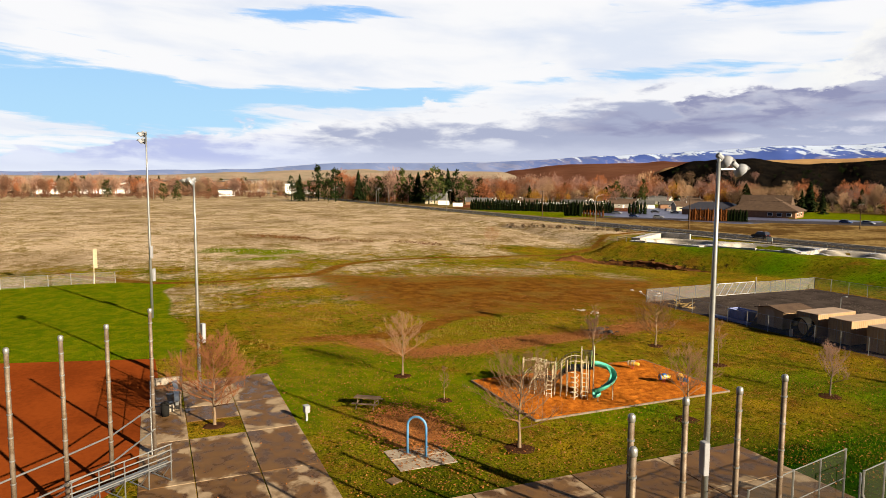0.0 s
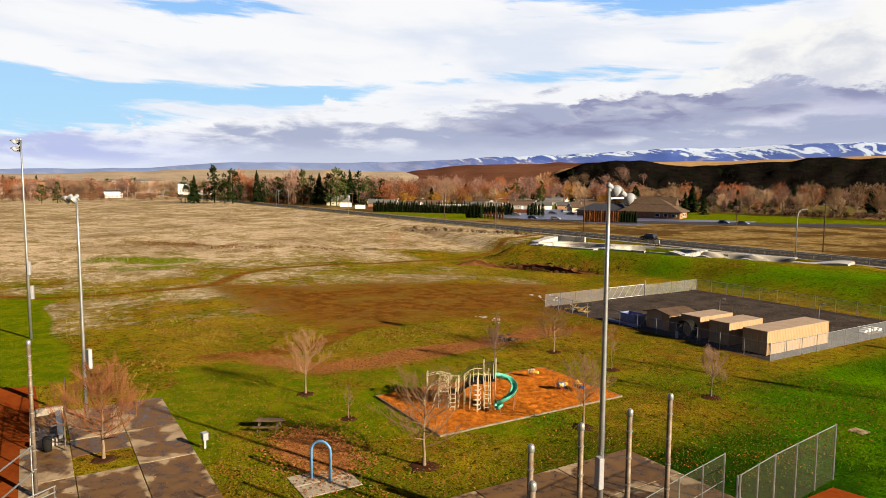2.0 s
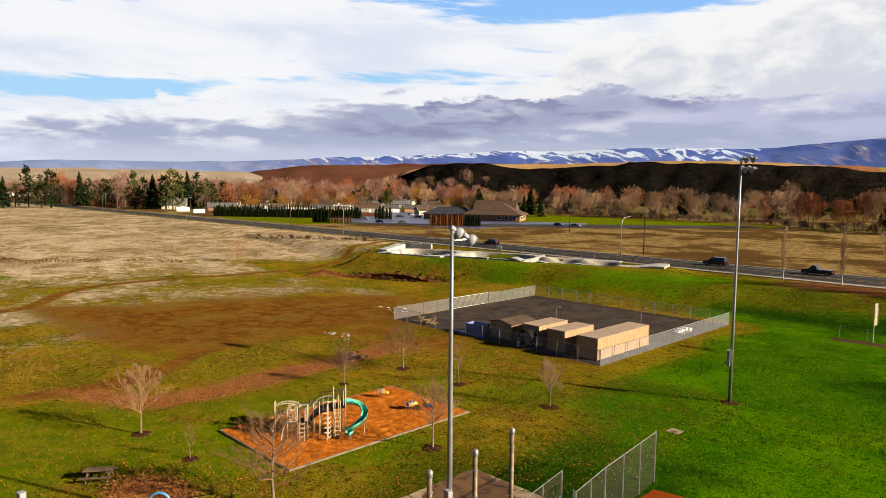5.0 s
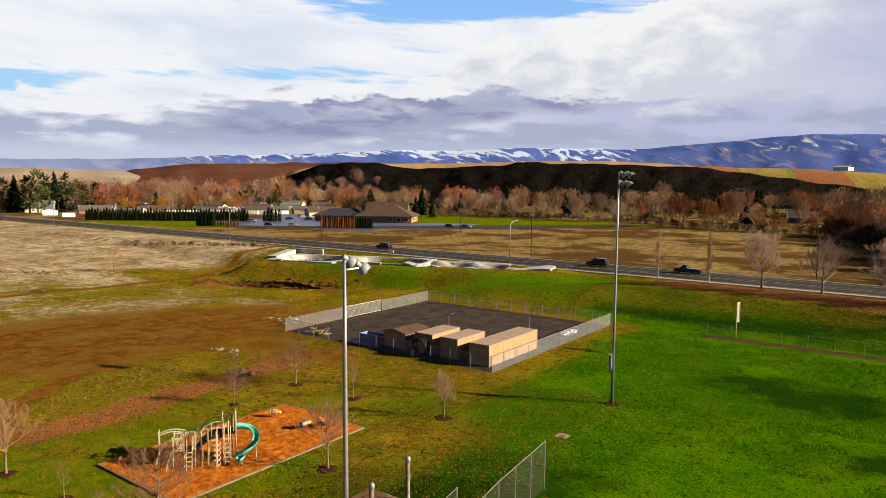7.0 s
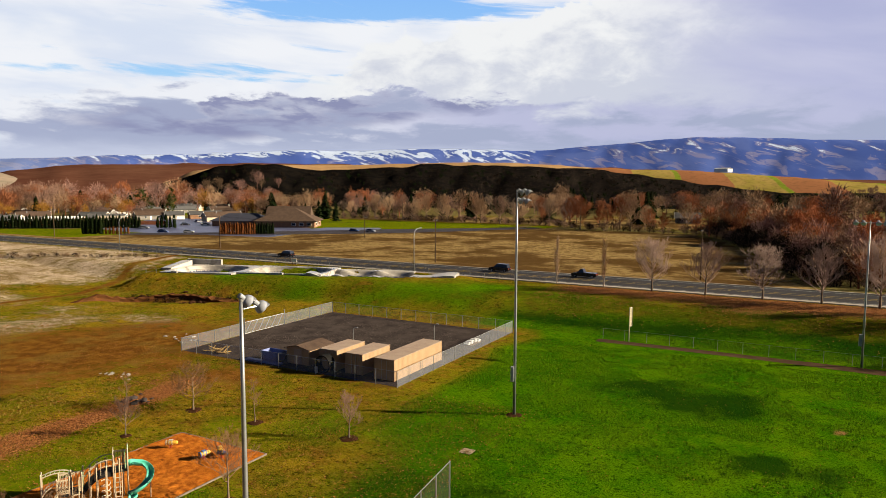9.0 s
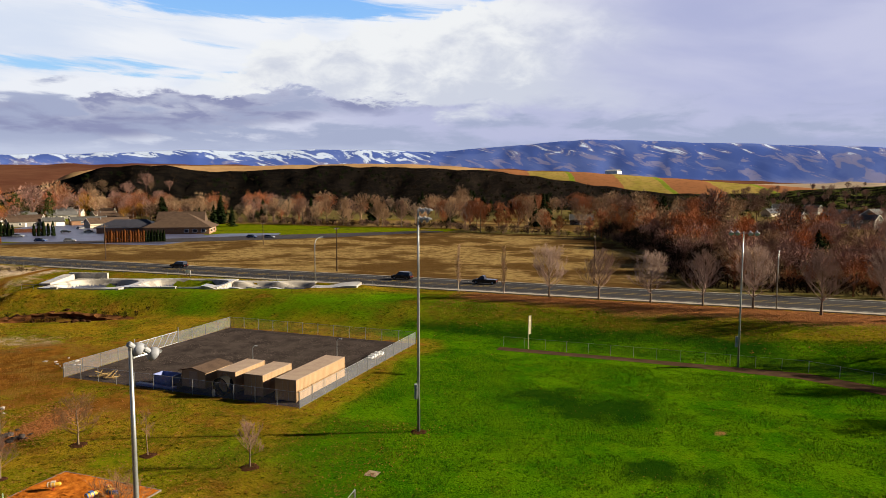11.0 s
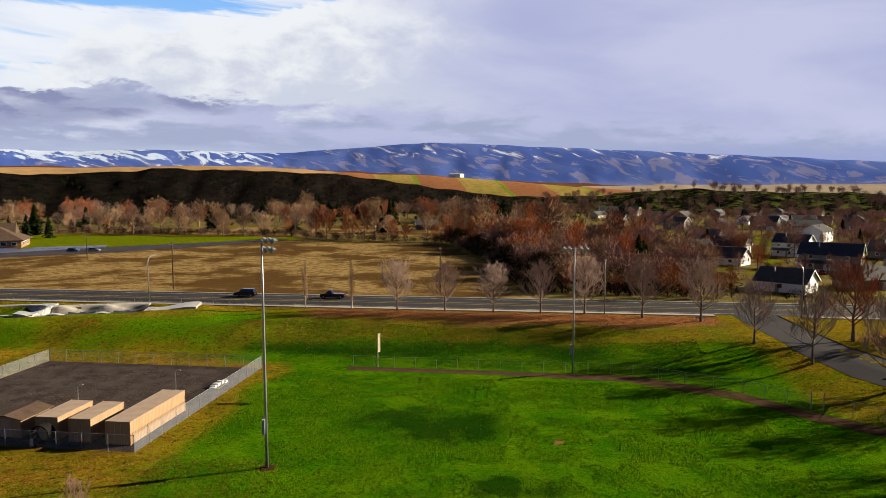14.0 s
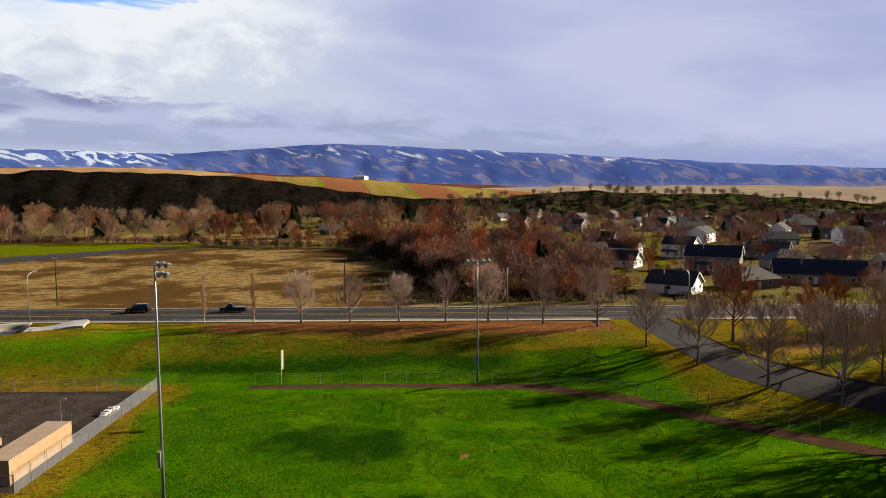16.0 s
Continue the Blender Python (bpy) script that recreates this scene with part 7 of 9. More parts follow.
# ---- woods, hedges and conifers beyond the road ----


def far_tree(seed, height, spread, slivers, width, upright=0.5):
    """A bare tree for the distance: trunk, limbs and a cloud of twigs."""
    rnd = random.Random(seed)
    g = Growth()
    g.limb([Vector((0, 0, -0.3)), Vector((0.1, 0, height * 0.4)), Vector((0, 0.1, height * 0.85))], [height * 0.022, height * 0.016, height * 0.004], 4)
    high = height * 0.37
    for k in range(14):
        a, lift = k * 2.4, rnd.uniform(-0.75, 0.85)
        flat = math.sqrt(1 - lift * lift) * rnd.uniform(0.75, 1.0)
        end = Vector((math.cos(a) * spread * flat, math.sin(a) * spread * flat, height * 0.61 + high * lift))
        low = Vector((0, 0, height * rnd.uniform(0.16, 0.42)))
        mid = low.lerp(end, 0.55) + Vector((0, 0, -0.03 * height * upright))
        g.limb([low, mid, end], [height * 0.009, height * 0.006, height * 0.002], 3)
    for _ in range(slivers):
        # twigs fill an uneven round crown, thickest near its outside
        d = Vector((rnd.gauss(0, 1), rnd.gauss(0, 1), rnd.gauss(0.1, 1))).normalized()
        q = rnd.random() ** 0.45 * (0.80 + 0.22 * math.sin(3 * math.atan2(d.y, d.x) + seed) + 0.12 * math.sin(5 * d.z + seed))
        p = Vector((d.x * spread * q, d.y * spread * q, height * 0.61 + d.z * high * q))
        way = (d + Vector((rnd.gauss(0, 0.5), rnd.gauss(0, 0.5), rnd.gauss(0.45, 0.4)))).normalized()
        g.sliver(p, p + way * height * rnd.uniform(0.05, 0.13), width, rnd)
    return np.array([tuple(v) for v in g.verts]), g.faces


def far_conifer(seed, height, spread, rows=15):
    rnd = random.Random(seed)
    g = Growth()
    g.limb([Vector((0, 0, -0.3)), Vector((0, 0, height * 0.9))], [height * 0.02, height * 0.004], 4)
    for n in range(rows):
        s = n / rows
        z = height * (0.08 + 0.9 * s)
        r = spread * (1 - s) ** 0.85 + 0.15
        for k in range(13):
            a = rnd.uniform(0, 2 * math.pi)
            q = r * rnd.uniform(0.5, 1.15)
            p = Vector((math.cos(a) * q * 0.15, math.sin(a) * q * 0.15, z))
            e = Vector((math.cos(a) * q, math.sin(a) * q, z - q * rnd.uniform(0.05, 0.4)))
            side = Vector((-math.sin(a), math.cos(a), 0)) * q * rnd.uniform(0.22, 0.4)
            i = len(g.verts)
            g.verts += [p + Vector((0, 0, 0.06 * height)), e - side, e + side, e.lerp(p, 0.4) + Vector((0, 0, -0.03 * height))]
            g.faces += [(i, i + 1, i + 2), (i + 3, i + 2, i + 1)]
    return np.array([tuple(v) for v in g.verts]), g.faces


def far_pine(seed, height, spread):
    """A broad uneven evergreen: tufts of needles on limbs round a leaning stem."""
    rnd = random.Random(seed)
    g = Growth()
    g.limb([Vector((0, 0, -0.3)), Vector((0.2, 0, height * 0.9))], [height * 0.025, height * 0.004], 4)
    for _ in range(46):
        s = rnd.uniform(0.12, 1.0)
        r = spread * (1 - s ** 2.2) ** 0.6 * rnd.uniform(0.35, 1.0) + 0.1
        a = rnd.uniform(0, 2 * math.pi)
        mid = Vector((math.cos(a) * r, math.sin(a) * r, height * s))
        for _ in range(9):
            way = Vector((rnd.gauss(0, 1), rnd.gauss(0, 1), rnd.gauss(0.2, 0.8))).normalized()
            p = mid + way * rnd.uniform(0.1, 0.7)
            g.sliver(p, p + way * rnd.uniform(0.5, 1.2), rnd.uniform(0.35, 0.7), rnd)
    return np.array([tuple(v) for v in g.verts]), g.faces


BARE_FAR = [far_tree(31 + k, 10.0, (3.9, 4.5, 3.3, 4.8, 3.0)[k], 560, 0.17, (0.6, 0.4, 0.9, 0.35, 1.1)[k]) for k in range(5)]
BUSH_FAR = [(v * np.array((1, 1, 1.2)) - np.array((0, 0, 1.25)), f) for v, f in (far_tree(51 + k, 4.5, 2.8, 260, 0.16, 0.3) for k in range(3))]
PINE_FAR = [far_pine(91 + k, 11.0, (4.2, 3.4, 4.9, 3.0)[k]) for k in range(4)]
PINE_TALL = [far_pine(95 + k, 11.0, (3.2, 2.7, 3.7)[k]) for k in range(3)]
FIR_TALL = [far_conifer(71 + k, 12.0, (2.8, 2.3, 3.2)[k], 22) for k in range(3)]
FIR_FAR = [far_conifer(61 + k, 12.0, (3.9, 3.2, 4.6)[k], 17) for k in range(3)]


def stand_of(name, protos, places, material, label, category="woods"):
    """Many far trees in one mesh; places: rows of x, y, size, turn, kind."""
    verts, faces, shift = [], [], 0
    for x, y, size, turn, kind in places:
        v, f = protos[int(kind) % len(protos)]
        c, s = math.cos(turn), math.sin(turn)
        z = far_floor(x, y)
        verts.append(np.stack([x + size * (v[:, 0] * c - v[:, 1] * s), y + size * (v[:, 0] * s + v[:, 1] * c), z + size * v[:, 2]], -1))
        faces += [tuple(i + shift for i in q) for q in f]
        shift += len(v)
    me = mesh_from(name, np.concatenate(verts).tolist(), faces, material)
    return tagged(new(name, me), label, category, kind="stuff")


def far_floor(x, y):
    """Height of the land, with the foot of the ridge."""
    r, b = math.hypot(x - HUB.x, y - HUB.y), math.degrees(math.atan2(x - HUB.x, y - HUB.y))
    z = zg(x, y)
    if r > 640 and -56 < b < 40:
        crest = np.interp(b, [q[0] for q in RIDGE], [q[1] for q in RIDGE])
        s = min((r - 640) / 440, 1.0)
        rise = float(ease(0, 1, s)) ** 0.9
        z = max(z, (24 + 1080 * math.tan(math.radians(crest))) * rise - 1.0)
    return z


def polar(rnd, count, b0, b1, r0, r1, low, high, keep=None):
    out = []
    while len(out) < count:
        b, r = math.radians(rnd.uniform(b0, b1)), math.sqrt(rnd.uniform(r0 * r0, r1 * r1))
        x, y = HUB.x + r * math.sin(b), HUB.y + r * math.cos(b)
        if y < 96 or (keep and not keep(x, y)):
            continue
        out.append((x, y, rnd.uniform(low, high), rnd.uniform(0, 6.28), rnd.randrange(9)))
    return out


def uneven(places):
    """Trees gathered in groups of mixed height, with gaps between the groups."""
    return [(x, y, size * (0.72 + 0.55 * float(lump(np.array([x]), np.array([y]), 24, 5)[0])), turn, kind) for x, y, size, turn, kind in places
            if float(lump(np.array([x]), np.array([y]), 38, 9)[0]) > 0.36]


def wood_edge(x, y):
    """Outside the mown field, the green, the car park and the hall."""
    line = float(np.interp(x, [-250, -150, -100, -80, -19, -6, 12, 22, 30], [300, 297, 292, 268, 258, 236, 176, 124, 94]))
    return y > line and not (-350 < x < -150 and y < 292)


def town(x, y):
    return x > 62 and y > 100


rnd = random.Random(77)


def clearing(x, y):
    r, b = math.hypot(x - HUB.x, y - HUB.y), math.degrees(math.atan2(x - HUB.x, y - HUB.y))
    return 318 < r < 470 and -41 < b < -4


woods = lambda x, y: wood_edge(x, y) and not (-440 < x < -345 and 255 < y < 345) and not (x > 78 and y > 100) and not (clearing(x, y) and rnd.random() < 0.93)
stand_of("bare_woods", BARE_FAR, uneven(polar(rnd, 46, -44, 4, 270, 600, 1.3, 2.2, woods)), TWIG_TAN, "pale bare trees in the woods beyond the field")
stand_of("bare_woods", BARE_FAR, uneven(polar(rnd, 84, -48, 3, 240, 620, 0.9, 1.9, woods)), TWIG_RED, "russet bare trees in the woods beyond the field")
stand_of("bare_woods", BARE_FAR, uneven(polar(rnd, 62, -46, 12, 260, 620, 0.9, 1.9, woods)), TWIG_ROSE, "mauve-grey bare trees in the woods")
stand_of("bare_woods", BARE_FAR, uneven(polar(rnd, 46, -46, 8, 300, 620, 0.7, 1.6, woods)), TWIG_GREY, "grey bare trees in the woods")
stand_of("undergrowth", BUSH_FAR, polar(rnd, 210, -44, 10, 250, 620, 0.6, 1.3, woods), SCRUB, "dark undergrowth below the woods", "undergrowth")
thicket = lambda x, y: x < 84 and y > 92 and y > 176 - (x - 14) * 5.2
stand_of("thicket", BARE_FAR, polar(rnd, 44, -6, 9, 220, 350, 0.9, 1.5, thicket), TWIG_RUST, "russet thicket along the edge of the field", "thicket")
stand_of("thicket", BARE_FAR, polar(rnd, 60, -6, 14.5, 160, 300, 0.6, 1.1, thicket), TWIG_TAN, "tan thicket along the edge of the field", "thicket")
stand_of("conifers", FIR_FAR, polar(rnd, 16, 0, 16, 190, 330, 0.6, 0.95, thicket), NEEDLES, "dark conifers in the thicket")
stand_of("thicket", BARE_FAR, polar(rnd, 90, -6, 14.5, 164, 330, 0.7, 1.2, thicket), TWIG_MAUVE, "pale mauve thicket along the edge of the field", "thicket")
# the black colour stands in for shade at the thicket's foot
stand_of("thicket", BUSH_FAR, polar(rnd, 130, -6, 14, 158, 330, 0.6, 1.2, thicket), SCRUB, "bushes below the thicket, coloured black for shade", "thicket")
stand_of("thicket", BUSH_FAR, polar(rnd, 190, -6, 15, 158, 330, 0.7, 1.4, thicket), TWIG_DULL, "dull brown low bushes below the thicket", "thicket")
stand_of("conifers", FIR_FAR, polar(rnd, 20, -46, 16, 340, 620, 0.8, 1.6, woods), NEEDLES, "dark conifers among the bare woods")
edge_line = [(-250, 300), (-150, 297), (-100, 292), (-80, 268), (-19, 258), (-6, 236), (12, 176), (22, 124), (30, 94)]
hem = [(x + rnd.uniform(-2, 2), y + rnd.uniform(1, 9), rnd.uniform(0.6, 1.4), rnd.uniform(0, 6), rnd.randrange(3)) for x, y in dense(edge_line, 2.2)]
# every other bush is black in place of shade under the trees
stand_of("undergrowth", BUSH_FAR, hem[::2], SCRUB, "bushes at the edge of the woods, coloured black for shade", "undergrowth")
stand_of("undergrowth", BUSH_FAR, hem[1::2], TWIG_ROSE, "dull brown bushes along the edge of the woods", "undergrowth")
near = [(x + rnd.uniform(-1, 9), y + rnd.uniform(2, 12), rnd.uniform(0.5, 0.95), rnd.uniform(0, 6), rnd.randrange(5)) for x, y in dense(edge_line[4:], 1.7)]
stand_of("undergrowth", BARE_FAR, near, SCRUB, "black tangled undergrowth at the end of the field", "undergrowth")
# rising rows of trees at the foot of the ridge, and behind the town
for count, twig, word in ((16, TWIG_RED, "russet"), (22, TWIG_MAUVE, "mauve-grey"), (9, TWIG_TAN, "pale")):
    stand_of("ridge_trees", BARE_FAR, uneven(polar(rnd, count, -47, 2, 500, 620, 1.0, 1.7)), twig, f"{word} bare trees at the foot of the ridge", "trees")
stand_of("conifers", FIR_FAR, polar(rnd, 14, -46, 2, 560, 760, 0.8, 1.5), NEEDLES, "dark conifers at the foot of the ridge")
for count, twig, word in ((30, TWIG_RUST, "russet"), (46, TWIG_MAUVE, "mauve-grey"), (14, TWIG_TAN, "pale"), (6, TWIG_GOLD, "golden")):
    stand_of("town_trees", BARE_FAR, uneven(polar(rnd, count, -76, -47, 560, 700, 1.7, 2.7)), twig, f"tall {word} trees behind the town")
# the foot and face of the ridge
stand_of("ridge_scrub", BUSH_FAR, polar(rnd, 500, -49, 36, 640, 960, 0.7, 1.6), SCRUB, "dark scrub on the ridge", "scrub")
stand_of("ridge_scrub", BUSH_FAR, polar(rnd, 420, -49, 36, 640, 960, 0.7, 1.6), NEEDLES, "dark evergreen scrub on the ridge", "scrub")
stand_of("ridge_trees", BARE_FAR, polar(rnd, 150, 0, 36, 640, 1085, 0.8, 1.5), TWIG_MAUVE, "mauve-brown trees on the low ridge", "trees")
# among the houses to the east
east = lambda x, y: x > 60 and y > 140
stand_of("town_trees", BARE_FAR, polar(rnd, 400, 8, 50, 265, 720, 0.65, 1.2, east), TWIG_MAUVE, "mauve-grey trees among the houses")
stand_of("town_trees", BARE_FAR, polar(rnd, 70, 8, 50, 280, 660, 0.6, 1.05, east), TWIG_RED, "russet trees among the houses")
GARDENS = ((84.5, 121), (90, 181), (104, 228), (122, 211), (120, 167), (138, 136), (113, 127), (163, 131), (159, 208), (88, 214), (70, 247), (146, 136), (128, 136))
between = lambda x, y: x > 58 and y > 101 and all(math.hypot(x - a, y - b) > 13.5 for a, b in GARDENS)
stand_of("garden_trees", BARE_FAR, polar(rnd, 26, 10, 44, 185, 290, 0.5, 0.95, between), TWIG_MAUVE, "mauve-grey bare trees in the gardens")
stand_of("garden_trees", BARE_FAR, polar(rnd, 18, 10, 44, 175, 290, 0.45, 0.9, between), TWIG_RED, "russet bare trees in the gardens")
stand_of("garden_shrubs", BUSH_FAR, polar(rnd, 40, 10, 44, 165, 290, 0.35, 0.6, between), SCRUB, "dark shrubs in the gardens", "shrubs")
stand_of("garden_shrubs", BUSH_FAR, polar(rnd, 22, 10, 36, 165, 260, 0.5, 0.9, between), TWIG_GOLD, "golden shrubs in the gardens", "shrubs")
stand_of("town_trees", FIR_FAR, polar(rnd, 34, 6, 50, 240, 620, 0.6, 1.0, east), NEEDLES, "dark conifers among the houses")
# tall bare trees standing out along the edge of the woods
edge_trees = [("big", TWIG_TAN), ("big_b", TWIG_TAN), ("big", TWIG_ROSE), ("rusty", TWIG_RED), ("big_b", TWIG_TAN)]
EDGE = {}
for n, (key, twig) in enumerate(edge_trees):
    crown = PROTO[key][1].copy()
    crown.materials.clear()
    crown.materials.append(twig)
    EDGE[n] = (PROTO[key][0], crown)
for k in range(40):
    x = -246 + k * 6.4 + rnd.uniform(-4, 4)
    line = float(np.interp(x, [-250, -150, -100, -80, -19, -6, 12, 22, 30], [300, 297, 292, 268, 258, 236, 176, 124, 94]))
    y = line + rnd.choice((2, 6, 14, 24, 40))
    tree_thing("tree", "tall bare tree at the edge of the woods", EDGE, rnd.choice((0, 1, 2, 2, 4)) if x < -120 else rnd.choice((1, 2, 3, 3, 3)), x, y, rnd.uniform(0, 360), 0.95 + 0.75 * rnd.random() ** 1.5, "trees at the edge of the woods")
for x, y, s in ((-236, 262, 1.1), (-243, 258, 0.9), (-228, 268, 1.0), (-262, 300, 1.3), (-250, 286, 1.5), (-205, 318, 1.4), (-168, 330, 1.5), (-120, 345, 1.3), (-62, 330, 1.4), (-58, 336, 1.6)):
    stand_of("conifers", FIR_FAR, [(x, y, s, x, 1)], NEEDLES, "dark conifer behind the hall")
front = [(x, 92.5 + rnd.uniform(0, 8), rnd.uniform(0.45, 0.85), rnd.uniform(0, 6), rnd.randrange(5)) for x in np.arange(34, 200, 3.6)]
stand_of("roadside_bushes", BARE_FAR, [f for f in front[::3] + front[1::3] if f[0] < 72 or f[0] > 150], TWIG_RED, "russet bushes between the road and the houses", "bushes")
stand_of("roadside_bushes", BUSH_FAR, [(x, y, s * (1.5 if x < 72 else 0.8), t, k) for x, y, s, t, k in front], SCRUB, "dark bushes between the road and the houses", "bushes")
stand_of("park_bushes", BUSH_FAR, stand_of_bushes[::2], TWIG_RED, "russet bushes by the entry road", "bushes")
stand_of("park_bushes", BUSH_FAR, stand_of_bushes[1::2], TWIG_ROSE, "brown bushes by the entry road", "bushes")
# the town to the west, beyond the road
west = lambda x, y: y > 150 and not (-360 < x < -150 and y < 290) and not (-440 < x < -345 and 255 < y < 345) and math.hypot(x - HUB.x, y - HUB.y) > 475
stand_of("town_trees", BARE_FAR, uneven(polar(rnd, 130, -64, -42, 420, 760, 0.8, 1.9, west)), TWIG_RED, "russet trees in the town")
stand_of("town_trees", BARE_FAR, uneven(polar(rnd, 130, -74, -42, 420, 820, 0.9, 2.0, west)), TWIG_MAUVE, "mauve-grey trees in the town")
stand_of("town_trees", BARE_FAR, uneven(polar(rnd, 110, -76, -42, 420, 820, 0.8, 1.7, west)), TWIG_DULL, "dull brown trees in the town")
stand_of("town_trees", BUSH_FAR, uneven(polar(rnd, 130, -64, -42, 440, 700, 0.6, 1.3, west)), TWIG_DULL, "brown shrubs in the town", "shrubs")
stand_of("town_trees", BARE_FAR, polar(rnd, 26, -74, -42, 440, 780, 1.1, 1.8, west), TWIG_TAN, "pale bare trees in the town")
stand_of("town_trees", BARE_FAR, polar(rnd, 30, -62, -42, 475, 600, 0.8, 1.4, west), TWIG_GOLD, "golden trees in the town")
def conifer_row(rows, r):
    """Tall evergreens given by bearing and by the height of the top over the eye, in degrees."""
    out = []
    for k, (b, top) in enumerate(rows):
        a, q = math.radians(b), r + 14 * math.sin(k * 2.1)
        x, y = HUB.x + q * math.sin(a), HUB.y + q * math.cos(a)
        out.append((x, y, (17.5 + q * math.tan(math.radians(top)) - zg(x, y)) / 11.5, k * 1.3, k))
    return out


TALL = [(-79.4, 0.4), (-78.7, 0.55), (-77.2, 1.3), (-76.4, 0.7), (-75.8, 1.1), (-73.9, 0.95), (-73.3, 0.5), (-70.2, 1.05), (-69.6, 0.6), (-68.9, 0.8), (-68.0, 0.9), (-67.5, 1.3), (-66.9, 0.8), (-66.4, 1.1), (-65.7, 1.0), (-65.0, 0.6), (-63.8, 0.4)]
stand_of("conifers", PINE_TALL, conifer_row(TALL[::2], 520), NEEDLES, "row of tall dark conifers behind the road")
stand_of("conifers", FIR_TALL, conifer_row(TALL[1::4], 528), NEEDLES, "pointed dark conifers behind the road")
# some of the row take the lighter needles, sunlight in the colour
stand_of("conifers", PINE_TALL, conifer_row(TALL[3::4], 512), NEEDLES_OLIVE_LIT, "tall olive conifers behind the road, sunlight in their colour")
stand_of("conifers", PINE_FAR, conifer_row([(-72.3, 0.5), (-71.6, 0.55), (-78.0, 0.1), (-88.2, 0.0), (-89.2, -0.2), (-64.6, 0.3), (-52.5, 0.2), (-50.4, 0.3)], 545), NEEDLES_OLIVE_LIT, "broad olive pines behind the road")
stand_of("conifers", FIR_FAR, polar(rnd, 26, -62, -42, 440, 700, 0.8, 1.5, west), NEEDLES, "scattered conifers in the town")
roadside = lambda x, y: y > 98 and (math.degrees(math.atan2(x - HUB.x, y - HUB.y)) < -74 or math.hypot(x - HUB.x, y - HUB.y) > 545)
stand_of("town_trees", BUSH_FAR, polar(rnd, 150, -84, -62, 430, 620, 0.7, 1.6, roadside), TWIG_RED, "russet shrubs behind the road", "shrubs")
stand_of("town_trees", BARE_FAR, polar(rnd, 220, -84, -58, 450, 720, 1.0, 2.5, roadside), TWIG_ROSE, "mauve-grey trees behind the road")
stand_of("town_trees", BARE_FAR, polar(rnd, 110, -84, -60, 450, 680, 0.9, 2.2, roadside), TWIG_UMBER, "dark russet trees behind the road")
# trees over the meadow, at the western end of the road
def western(count, low, high, r0=700, r1=960):
    out = []
    while len(out) < count:
        b, r = math.radians(rnd.uniform(-112, -71)), rnd.uniform(r0, r1)
        x, y = HUB.x + r * math.sin(b), HUB.y + r * math.cos(b)
        if not 66 < y < 94:
            out.append((x, y, rnd.uniform(low, high), rnd.uniform(0, 6), rnd.randrange(5)))
    return out


stand_of("far_trees", BARE_FAR, western(100, 1.2, 2.2), TWIG_UMBER, "dark russet trees beyond the meadow")
stand_of("far_trees", BARE_FAR, western(170, 1.1, 2.3), TWIG_ROSE, "mauve-grey trees beyond the meadow")
stand_of("far_trees", BARE_FAR, western(80, 1.1, 2.2), TWIG_RED, "russet trees beyond the meadow")
stand_of("far_trees", BARE_FAR, western(26, 1.1, 2.0), TWIG_TAN, "pale trees beyond the meadow")
stand_of("far_trees", BARE_FAR, western(100, 1.0, 2.0), TWIG_DULL, "dull brown trees beyond the meadow")
stand_of("far_trees", PINE_FAR, western(16, 1.0, 1.9), NEEDLES_OLIVE_LIT, "broad olive pines beyond the meadow")
stand_of("far_trees", FIR_FAR, western(12, 1.3, 2.1, 900, 1000), NEEDLES, "conifers beyond the meadow")
stand_of("far_trees", BUSH_FAR, western(240, 0.8, 1.8, 620, 760), TWIG_UMBER, "dark shrubs beyond the meadow", "shrubs")

